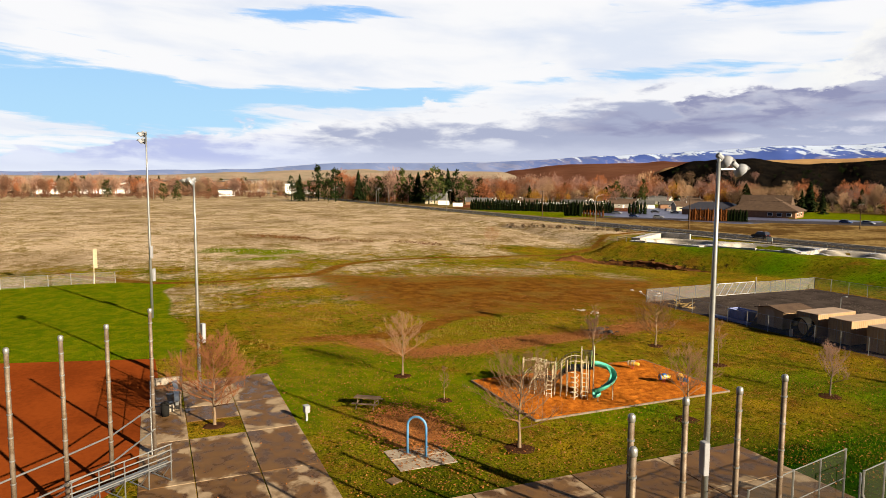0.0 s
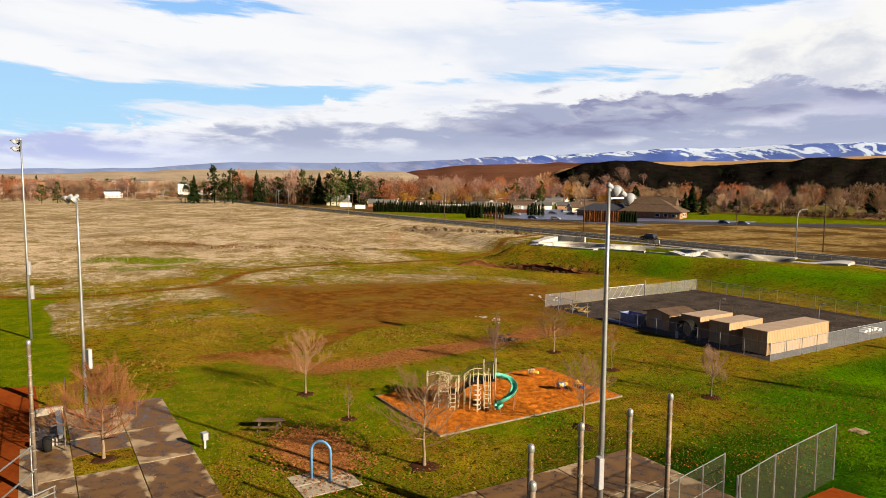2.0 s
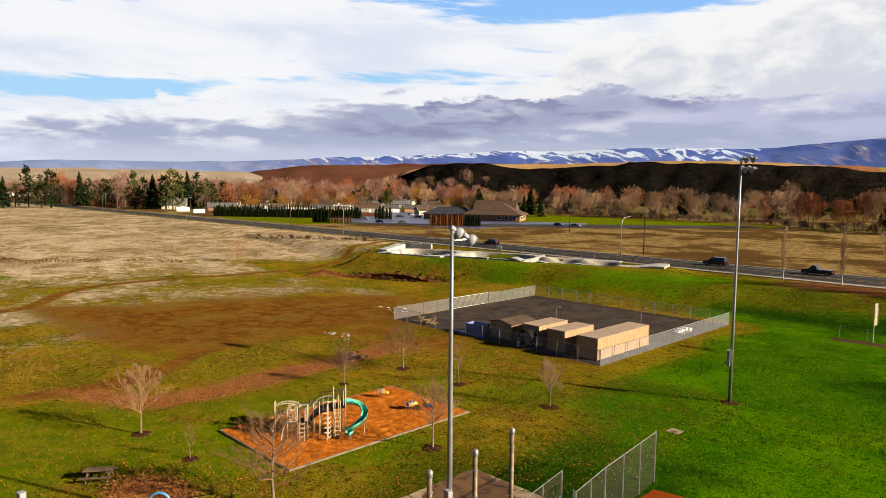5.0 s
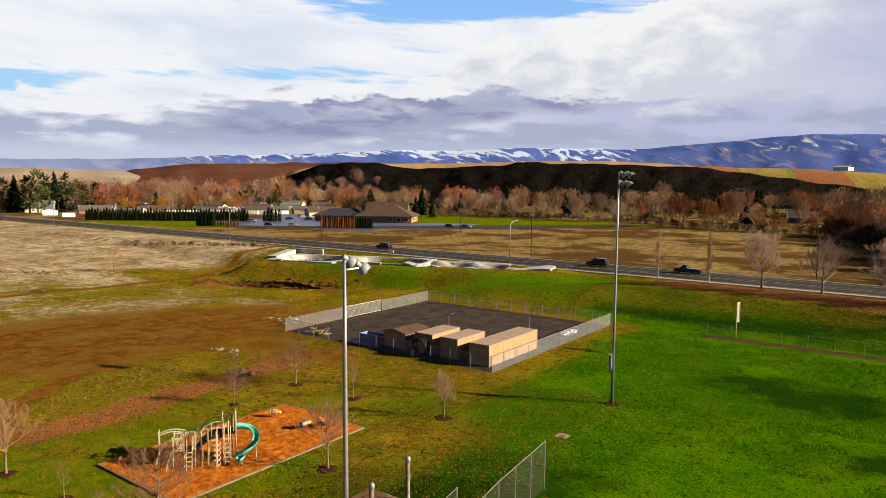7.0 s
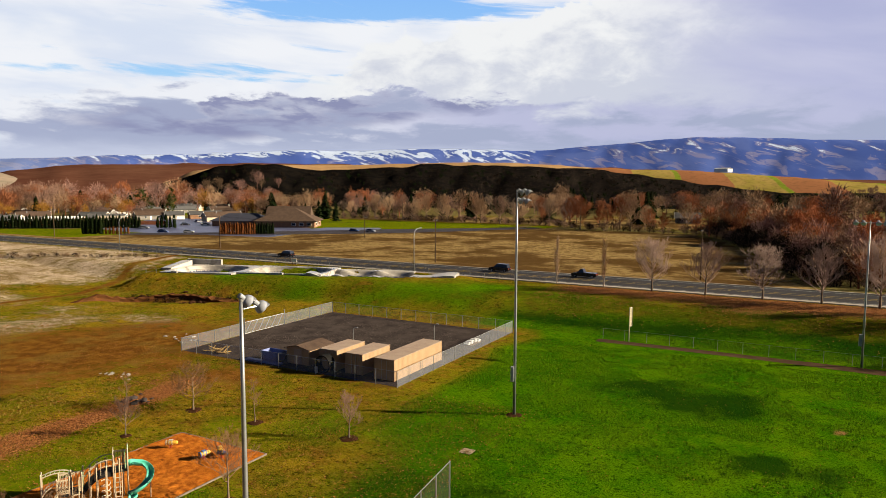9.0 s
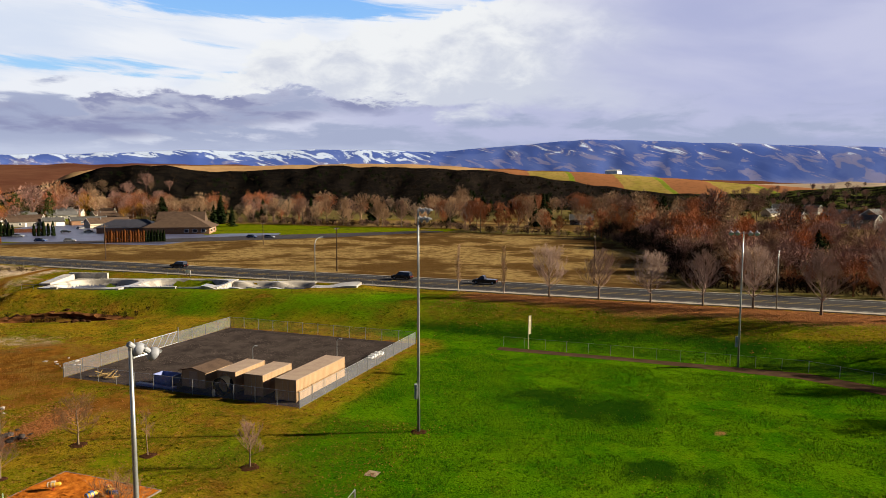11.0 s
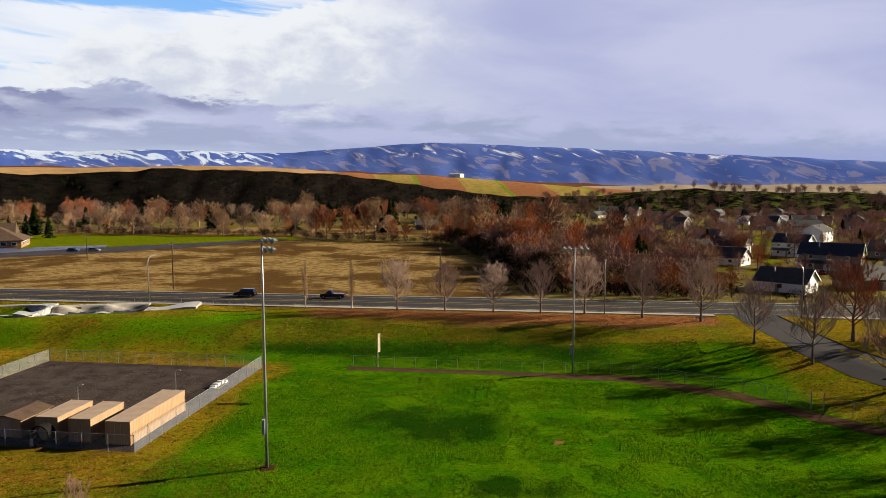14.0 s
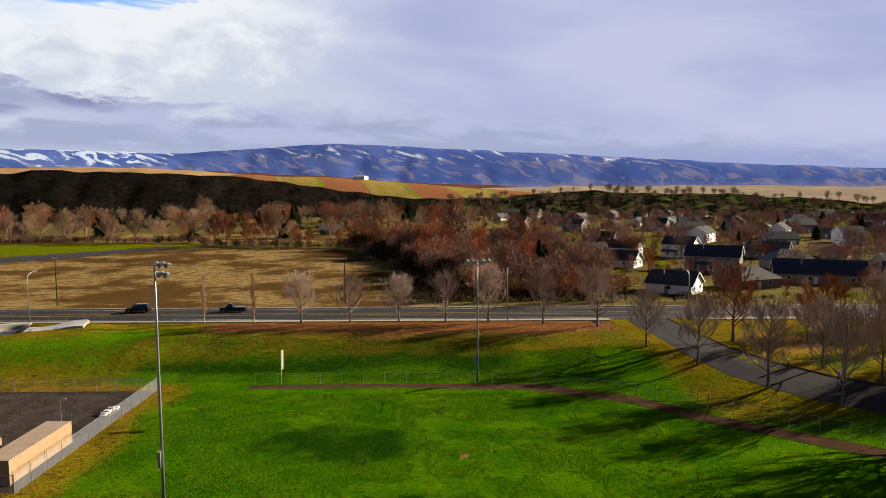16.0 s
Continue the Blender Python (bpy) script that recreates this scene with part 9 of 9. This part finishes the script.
for x, y, w, d, h, wall, word in ((-880, -135, 95, 30, 13, SIDING_WHITE, "white"), (-900, -48, 150, 30, 15, BRICK, "red-brown brick"), (-915, 20, 60, 30, 14, SIDING_WHITE, "white"), (-1010, 70, 70, 30, 17, SIDING_GREY, "grey"),
                                  (-960, 160, 90, 30, 14, SIDING_WHITE, "white"), (-940, 260, 70, 30, 15, SIDING_GREY, "grey"), (-730, 12, 16, 12, 6, SIDING_WHITE, "white")):
    house(x, y, 80, w, d, h, 1.2, wall, SHINGLE_GREY, f"long {word} commercial building far off", 6, name="warehouse", category="building", group="far buildings")
house(-338, 168, 38, 18, 10, 2.8, 0.9, BRICK, SIDING_WHITE, "low brown house under a pale flat roof", 3)
house(-322, 186, 38, 15, 10, 2.8, 0.9, BRICK, SIDING_CREAM, "low brown house under a pale flat roof", 3)
house(-362, 150, 38, 15, 9, 2.8, 1.8, SIDING_WHITE, SHINGLE_GREY, "white bungalow behind the clipped hedge", 3)


def timber_fence(ax, ay, bx, by, count):
    """A long stained fence of close boards between gardens."""
    thing = base("timber_fence", "red-brown close-boarded garden fence", "fence", pose(ax, ay, zg(ax, ay)))
    long, turn = math.hypot(bx - ax, by - ay) / count, math.atan2(by - ay, bx - ax)
    for k in range(count):
        bm = bmesh.new()
        for q in range(8):
            box(bm, k * long + q * long / 8 + 0.02, k * long + (q + 1) * long / 8 - 0.02, -0.05, 0.05 + 0.03 * (q % 2), -0.3, 1.95)
        bmesh.ops.rotate(bm, matrix=Matrix.Rotation(turn, 3, "Z"), verts=bm.verts)
        part("fence_panel", bm, REDWOOD, thing)


timber_fence(-372, 118, -282, 190, 26)
house(-329, 234, 52, 11, 8, 2.9, 1.9, SIDING_CREAM, SHINGLE_GREY, "small pale garage beside the car park", 1, True, name="garage", category="garage")
house(-452, 138, 60, 16, 11, 3.0, 4.6, SIDING_CREAM, SHINGLE_GREY, "pale house with a steep grey roof", 2)


def meeting_hall():
    """A large brick hall under a broad brown hip roof."""
    thing = base("meeting_hall", "brick hall under a broad brown shingle roof", "hall", pose(-219, 210.5, zg(-219, 210.5), 0, 0, 30))
    for cx, cy, w, d, h, rise, ridge, shingle in ((4, 0, 32, 24, 3.4, 6.4, 6, SHINGLE_BROWN), (-22, 7, 30, 19, 3.0, 3.6, 15, SHINGLE_DARK), (3, 6, 24, 15, 3.6, 6.9, 23, SHINGLE_BROWN)):
        bm = bmesh.new()
        box(bm, cx - w / 2 + 1.2, cx + w / 2 - 1.2, cy - d / 2 + 1.2, cy + d / 2 - 1.2, -0.5, h)
        part("wall", bm, BRICK, thing)
        bm = bmesh.new()
        e = [(cx - w / 2, cy - d / 2, h), (cx + w / 2, cy - d / 2, h), (cx + w / 2, cy + d / 2, h), (cx - w / 2, cy + d / 2, h)]
        t = [(cx - ridge / 2, cy, h + rise), (cx + ridge / 2, cy, h + rise)]
        lo = [bm.verts.new(p) for p in e]
        un = [bm.verts.new((p[0], p[1], p[2] - 0.35)) for p in e]
        hi = [bm.verts.new(p) for p in t]
        bm.faces.new((lo[0], lo[1], hi[1], hi[0])), bm.faces.new((lo[1], lo[2], hi[1])), bm.faces.new((lo[2], lo[3], hi[0], hi[1])), bm.faces.new((lo[3], lo[0], hi[0]))
        for k in range(4):
            j = (k + 1) % 4
            bm.faces.new((un[k], un[j], lo[j], lo[k]))
        bm.faces.new(un[::-1])
        part("roof", bm, shingle, thing, "broad brown shingle roof" if shingle is SHINGLE_BROWN else "low dark shingle roof")
    for u in (7, 11, 15):
        bm = bmesh.new()
        box(bm, u, u + 2.2, -10.95, -10.7, 0.9, 2.5)
        win = part("window", bm, TRIM, thing)
        bm = bmesh.new()
        box(bm, u + 0.15, u + 2.05, -11.0, -10.7, 1.05, 2.35)
        part("pane", bm, PANE, win)
    for v in (-7, -2, 3):
        bm = bmesh.new()
        box(bm, 18.7, 18.95, v, v + 2.2, 0.9, 2.5)
        win = part("window", bm, TRIM, thing)
        bm = bmesh.new()
        box(bm, 18.7, 19.0, v + 0.15, v + 2.05, 1.05, 2.35)
        part("pane", bm, PANE, win)


meeting_hall()


def barn():
    b, r = math.radians(-6.2), 1150.0
    x, y = HUB.x + r * math.sin(b), HUB.y + r * math.cos(b)
    z = 49.5
    thing = base("barn", "white barn with a pale roof on the terrace", "barn", pose(x, y, z, 0, 0, -30) @ Matrix.Diagonal((0.75, 0.65, 0.42, 1)))
    bm = bmesh.new()
    box(bm, -16, 16, -9, 9, -8, 5)
    part("wall", bm, SIDING_WHITE, thing)
    for s in (-1, 1):
        bm = bmesh.new()
        roof_slope(bm, (-17, s * 10, 4.6), (17, s * 10, 4.6), (17, 0, 9), (-17, 0, 9), 0.3)
        bmesh.ops.recalc_face_normals(bm, faces=bm.faces)
        part("roof_slope", bm, WHITE_SHEET, thing)


barn()

# ---- hedges ----


def pillar_bush(seed, height, radius, material, name):
    """A dense columnar evergreen of many small sprays."""
    rnd = random.Random(seed)
    g = Growth()
    g.limb([Vector((0, 0, -0.2)), Vector((0, 0, height * 0.8))], [0.1, 0.03], 4)
    for _ in range(230):
        s = rnd.random()
        r = radius * (1 - s ** 3) ** 0.6 * rnd.uniform(0.75, 1.08)
        a = rnd.uniform(0, 2 * math.pi)
        p = Vector((r * math.cos(a), r * math.sin(a), height * s * 0.97))
        out = Vector((math.cos(a), math.sin(a), 0))
        side = Vector((-math.sin(a), math.cos(a), 0)) * radius * 0.32
        i = len(g.verts)
        g.verts += [p - side - out * 0.1, p + side - out * 0.1, p + Vector((0, 0, height * 0.13)) + out * rnd.uniform(-0.05, 0.12)]
        g.faces.append((i, i + 1, i + 2))
    return mesh_from(name, g.verts, g.faces, material)


HEDGE = [pillar_bush(5 + k, 6.0, 0.95, NEEDLES, "columnar_evergreen") for k in range(3)]
HEDGE_R = [pillar_bush(8 + k, 4.8, 0.85, HEDGE_RED, "columnar_russet") for k in range(3)]


def hedge_row(a, b, count, meshes, label, low=0.9, high=1.08):
    for k in range(count):
        s = k / max(count - 1, 1)
        x, y = a[0] + (b[0] - a[0]) * s, a[1] + (b[1] - a[1]) * s
        ob = new("hedge_bush", meshes[k % 3])
        ob.matrix_basis = pose(x, y, zg(x, y), 0, 0, k * 47) @ Matrix.Scale(low + (high - low) * ((k * 7) % 5) / 4, 4)
        tagged(ob, label, "hedge", "hedge along the car park")


hedge_row((-336, 112), (-268, 162), 56, HEDGE, "dark green columnar evergreen in a clipped row")
hedge_row((-252, 122), (-246, 126), 5, HEDGE, "dark green columnar evergreen by the car park", 0.95, 1.1)
hedge_row((-244, 127), (-236, 132), 7, HEDGE_R, "russet columnar shrub by the car park", 0.6, 0.7)
hedge_row((-262, 168), (-256, 173), 5, HEDGE, "dark green columnar evergreen by the car park", 0.9, 1.1)
hedge_row((-201, 151.5), (-190, 160.7), 15, HEDGE_R, "russet columnar shrub in front of the hall", 0.9, 1.05)
hedge_row((-189.3, 161.2), (-184, 165.6), 7, HEDGE, "dark green columnar evergreen in front of the hall", 0.75, 0.85)

# ---- small things on the ground ----


def scattered(name, count, seed, place, size, material, label, category, tall=False, each=5):
    """Leaves or tufts strewn over the ground."""
    rnd = np.random.default_rng(seed)
    pts = place(rnd, count)
    x, y = pts[:, 0], pts[:, 1]
    z = ground_height(x, y)
    n = len(x)
    if not tall:
        a, s = rnd.uniform(0, 6.28, n), rnd.uniform(size * 0.6, size * 1.3, n)
        quads = []
        for u, v in ((-1, -0.7), (1, -0.7), (1, 0.7), (-1, 0.7)):
            quads.append(np.stack([x + s * (u * np.cos(a) - v * np.sin(a)), y + s * (u * np.sin(a) + v * np.cos(a)), z + 0.05 + rnd.uniform(0, 0.05, n) + s * rnd.uniform(-0.5, 0.5, n)], -1))
        verts = np.stack(quads, 1).reshape(-1, 3)
        faces = np.arange(4 * n).reshape(-1, 4)
    else:
        blades = []
        for _ in range(each):
            a, s = rnd.uniform(0, 6.28, n), rnd.uniform(size * 0.5, size, n)
            w = s * 0.16
            lx, ly = rnd.normal(0, 0.35, n) * s, rnd.normal(0, 0.35, n) * s
            blades.append(np.stack([np.stack([x - w * np.cos(a), y - w * np.sin(a), z - 0.03], -1), np.stack([x + w * np.cos(a), y + w * np.sin(a), z - 0.03], -1),
                                    np.stack([x + lx, y + ly, z + s], -1)], 1))
        verts = np.concatenate(blades, 0).reshape(-1, 3)
        faces = np.arange(len(verts)).reshape(-1, 3)
    me = bpy.data.meshes.new(name)
    me.from_pydata(verts, [], faces)
    me.materials.append(material)
    tagged(new(name, me), label, category, kind="stuff")


def on_lawn(rnd, count):
    x, y = rnd.uniform(-62, 2, count * 3), rnd.uniform(-60, 2, count * 3)
    weight = 0.25 + 0.6 * lump(x, y, 7, 31) + spot(x, y, -14, -45, 9, 6) + 0.8 * np.exp(-((along(LEAF_STRIP, x, y) / 4.5) ** 2))
    ok = (rnd.uniform(0, 1.6, len(x)) < weight) & ~((np.abs(x + 19.4) < 5.3) & (np.abs(y + 28.3) < 9)) & ~((x > -6.2) & (y < -27.5)) & ((y > -52.2) | (rnd.uniform(0, 1, len(x)) < 0.12))
    return np.stack([x[ok], y[ok]], -1)[:count]


def on_field(rnd, count):
    x, y = rnd.uniform(-12, 58, count), rnd.uniform(-26, 34, count)
    return np.stack([x, y], -1)


def on_verge(rnd, count):
    x, y = rnd.uniform(-20, 60, count), 71 - np.abs(rnd.normal(0, 9.5, count))
    return np.stack([x, y], -1)


def on_meadow(rnd, count):
    x, y = -105 - rnd.gamma(2.0, 45, count * 2), rnd.uniform(-120, 69, count * 2)
    ok = (lump(x, y, 14, 41) > 0.34) & (covers(x, y)[0] < 0.22) & (covers(x, y)[1] > 0.4) & (np.abs(along(TRACK, x, y)) > 2) & ~((x > -98) & (y < -56))
    return np.stack([x[ok], y[ok]], -1)[:count]


def on_rough(rnd, count):
    x, y = rnd.uniform(-110, -40, count * 2), rnd.uniform(-58, 36, count * 2)
    ok = (lump(x, y, 9, 43) > 0.5) & (covers(x, y)[2] < 0.35) & ~((x > -52) & (y > 0))
    return np.stack([x[ok], y[ok]], -1)[:count]


def on_stubble(rnd, count):
    x, y = rnd.uniform(-190, 12, count), rnd.uniform(90, 230, count)
    ok = covers(x, y)[4] > 0.5
    return np.stack([x[ok], y[ok]], -1)


scattered("fallen_leaves", 19000, 3, on_lawn, 0.046, LEAVES, "fallen brown leaves on the lawn", "leaves")
scattered("fallen_leaves", 2200, 4, on_field, 0.04, LEAVES, "few pale leaves on the playing field", "leaves")
scattered("fallen_leaves", 16000, 5, on_verge, 0.085, LEAVES, "fallen russet leaves on the road verge", "leaves")
STRAW = surface("dry_grass_blades", (0.40, 0.33, 0.25), (0.20, 0.145, 0.085), 9.0, 0.8, rough=0.95)
STRAW_DULL = surface("dull_grass_blades", (0.146, 0.1058, 0.0219), (0.0803, 0.0548, 0.0117), 9.0, 0.8, rough=0.95)
scattered("dry_grass", 30000, 6, on_meadow, 0.24, STRAW, "tall dry straw grass of the meadow", "grass", True)
CLOD = surface("red_brown_clods", (0.120, 0.050, 0.018), (0.055, 0.026, 0.011), 1.2, 0.25, rough=0.95, bump=0.03)
STRAW_OLIVE = surface("olive_grass_blades", (0.235, 0.175, 0.030), (0.120, 0.095, 0.014), 9.0, 0.8, rough=0.95)
scattered("rough_grass", 7000, 7, on_rough, 0.26, STRAW_OLIVE, "rough olive grass tufts", "grass", True)
scattered("stubble", 9000, 8, on_stubble, 0.2, STRAW_DULL, "dull stubble in the field over the road", "grass", True)


def on_rough_litter(rnd, count):
    x, y = rnd.uniform(-88, -40, count * 3), rnd.uniform(-52, 4, count * 3)
    ok = (lump(x, y, 6, 45) * lump(x, y, 2.0, 46) > 0.34) & ((x < -52) | (y < 0)) & (covers(x, y)[2] < 0.5)
    return np.stack([x[ok], y[ok]], -1)[:count]


scattered("fallen_leaves", 5000, 9, on_rough_litter, 0.085, LEAVES, "brown leaves blown over the rough grass", "leaves")


def on_clods(rnd, count):
    """Turned-up clods along the lower edge of the dry meadow."""
    s = rnd.uniform(0, 1, count)
    x, y = -166 + 34 * s + rnd.normal(0, 2.6, count), -36 + 46 * s + rnd.normal(0, 3.5, count)
    ok = lump(x, y, 5, 47) > 0.52
    return np.stack([x[ok], y[ok]], -1)


scattered("earth_clods", 1500, 10, on_clods, 0.42, CLOD, "clods of red-brown earth at the edge of the meadow", "earth", True, 5)


def on_turf(rnd, count):
    x, y = rnd.uniform(-14, 52, count * 2), rnd.uniform(-30, 60, count * 2)
    c = covers(x, y)
    ok = (c[0] > 0.45) & (c[6] < rnd.uniform(0.3, 0.9, len(x))) & (lump(x, y, 1.6, 51) * lump(x, y, 6, 52) > 0.12) & ~((x < -14.5) & (y > 1)) & ~((x > 3.5) & (y < -18)) & ((y < 33) | (y > 39))
    return np.stack([x[ok], y[ok]], -1)[:count]


def on_park(rnd, count):
    x, y = rnd.uniform(-62, 1, count * 3), rnd.uniform(-52, 1, count * 3)
    c = covers(x, y)
    ok = (c[2] < 0.45) & (lump(x, y, 1.4, 53) * lump(x, y, 5, 54) > 0.14) & ~((np.abs(x + 19.4) < 5.4) & (np.abs(y + 28.3) < 9.1)) & ~((x > -6.4) & (y < -27.3)) & ~((np.abs(x + 11.7) < 1.8) & (np.abs(y + 46.75) < 2.0))
    return np.stack([x[ok], y[ok]], -1)[:count]


scattered("turf", 60000, 21, on_turf, 0.17, TURF_BLADE, "short green turf of the playing field", "grass", True, 3)
scattered("lawn_grass", 60000, 22, on_park, 0.115, LAWN_BLADE, "short olive lawn grass", "grass", True, 3)


def in_yard(rnd, count):
    x, y = rnd.uniform(-49, -15.4, count * 2), rnd.uniform(2.4, 34.6, count * 2)
    ok = (lump(x, y, 2.2, 61) > 0.4) & ~((x > -34) & (y < 15.5)) & ~((x < -33) & (y < 6))
    return np.stack([x[ok], y[ok]], -1)[:count]


scattered("yard_pebbles", 7000, 23, in_yard, 0.055, PEBBLE, "loose pebbles and debris on the yard", "gravel")


def cut_bank():
    """A low broken face of dark earth where the slope has been dug away."""
    line = dense([(-98.5, 17.5), (-97, 22), (-94.5, 26.4), (-91, 30.2), (-86, 33.4), (-80, 35.0), (-73.5, 36.6)], 0.7)
    rnd = random.Random(31)
    verts, faces = [], []
    back = beside(line, 2.4)
    for n, ((x, y), (bx, by)) in enumerate(zip(line, back)):
        fade = min(1.0, n / 6, (len(line) - 1 - n) / 6)
        foot = zg(x, y)
        top = max(zg(bx, by), foot) + 0.05
        rise = (0.75 + 0.5 * rnd.random()) * fade
        wob = rnd.uniform(-0.25, 0.25)
        for k, (q, h) in enumerate(((0.0, -0.2), (0.12, 0.45 * rise), (0.05, rise), (0.4, rise + 0.12 * fade), (1.0, 0.0))):
            px, py = x + (bx - x) * (q + 0.08 * wob), y + (by - y) * (q + 0.08 * wob)
            verts.append((px, py, foot + h + rnd.uniform(-0.06, 0.06) * fade if k < 4 else min(top, zg(bx, by)) - 0.05))
    for n in range(len(line) - 1):
        for k in range(4):
            i = n * 5 + k
            faces.append((i, i + 5, i + 6, i + 1))
    me = mesh_from("cut_bank", verts, faces, CLOD)
    tagged(new("cut_bank", me), "low broken bank of dark earth below the mound", "bank", kind="structure")


cut_bank()


def in_drifts(rnd, count):
    """Where the wind has heaped the leaves."""
    x, y = rnd.uniform(-62, -30, count * 9), rnd.uniform(-58, -2, count * 9)
    d = along(LEAF_STRIP, x, y)
    ok = rnd.uniform(0, 1, len(x)) < np.exp(-((d / 1.7) ** 2)) * ease(-46, -38, y) * (0.25 + 1.2 * lump(x, y, 3.0, 73) * lump(x, y, 1.2, 75))
    p = np.stack([x[ok], y[ok]], -1)[:count]
    q = np.stack([rnd.normal(-16.3, 2.0, count // 4), rnd.normal(-45.6, 1.15, count // 4)], -1)
    return np.concatenate([p, q])


scattered("leaf_drift", 34000, 9, in_drifts, 0.06, LEAVES, "drift of rust-brown fallen leaves in the grass", "leaves")


def rubble(x, y, count, spread, size, material, label, seed):
    rnd = random.Random(seed)
    thing = base("rubble_heap", label, "rubble", pose(x, y, zg(x, y)), "rubble heaps")
    for _ in range(count):
        bm = bmesh.new()
        bmesh.ops.create_icosphere(bm, subdivisions=1, radius=1.0)
        for v in bm.verts:
            v.co *= rnd.uniform(0.7, 1.2)
        s = size * rnd.uniform(0.5, 1.2)
        u, v = rnd.gauss(0, spread), rnd.gauss(0, spread * 0.6)
        bmesh.ops.transform(bm, matrix=pose(u, v, zg(x + u, y + v) - zg(x, y) + s * 0.2, 0, 0, rnd.uniform(0, 180)) @ Matrix.Diagonal((s * 1.4, s, s * 0.55, 1)), verts=bm.verts)
        part("stone", bm, material, thing)


rubble(-36.3, -15.2, 16, 0.9, 0.4, GRAVEL, "low heap of dark stones", 1)
rubble(-46.5, -10.5, 12, 1.2, 0.22, PALE, "scatter of pale rubble on bare earth", 2)
rubble(-56, 6.5, 9, 2.0, 0.25, PALE, "scatter of pale rubble on bare earth", 3)
rubble(-84.5, 31.6, 24, 4.0, 0.5, SOIL, "dark stones in the hollow", 4)
rnd = random.Random(12)
# dark bushes added in place of the shade along the cut bank
stand_of("brushwood", BUSH_FAR, [(-95 + 0.8 * k, 28.4 + 0.42 * k + rnd.uniform(-1, 1.4), rnd.uniform(0.18, 0.32), rnd.uniform(0, 6), k) for k in range(28)], SCRUB, "dark brushwood added to darken the shaded cut bank", "brushwood")
for material, shade in ((SCRUB, "dark"), (TWIG_DULL, "dull brown")):
    brush = [(bx + rnd.uniform(-1.5, 1.5), by + rnd.uniform(-2.0, 2.0), rnd.uniform(0.16, 0.36), rnd.uniform(0, 6), k) for k, (bx, by) in enumerate(dense([(-175, 47), (-160, 52), (-150, 55), (-140, 60), (-132, 64)], 1.3))]
    stand_of("brushwood", BUSH_FAR, brush, material, f"{shade} low brush along the bank of the meadow", "brushwood")
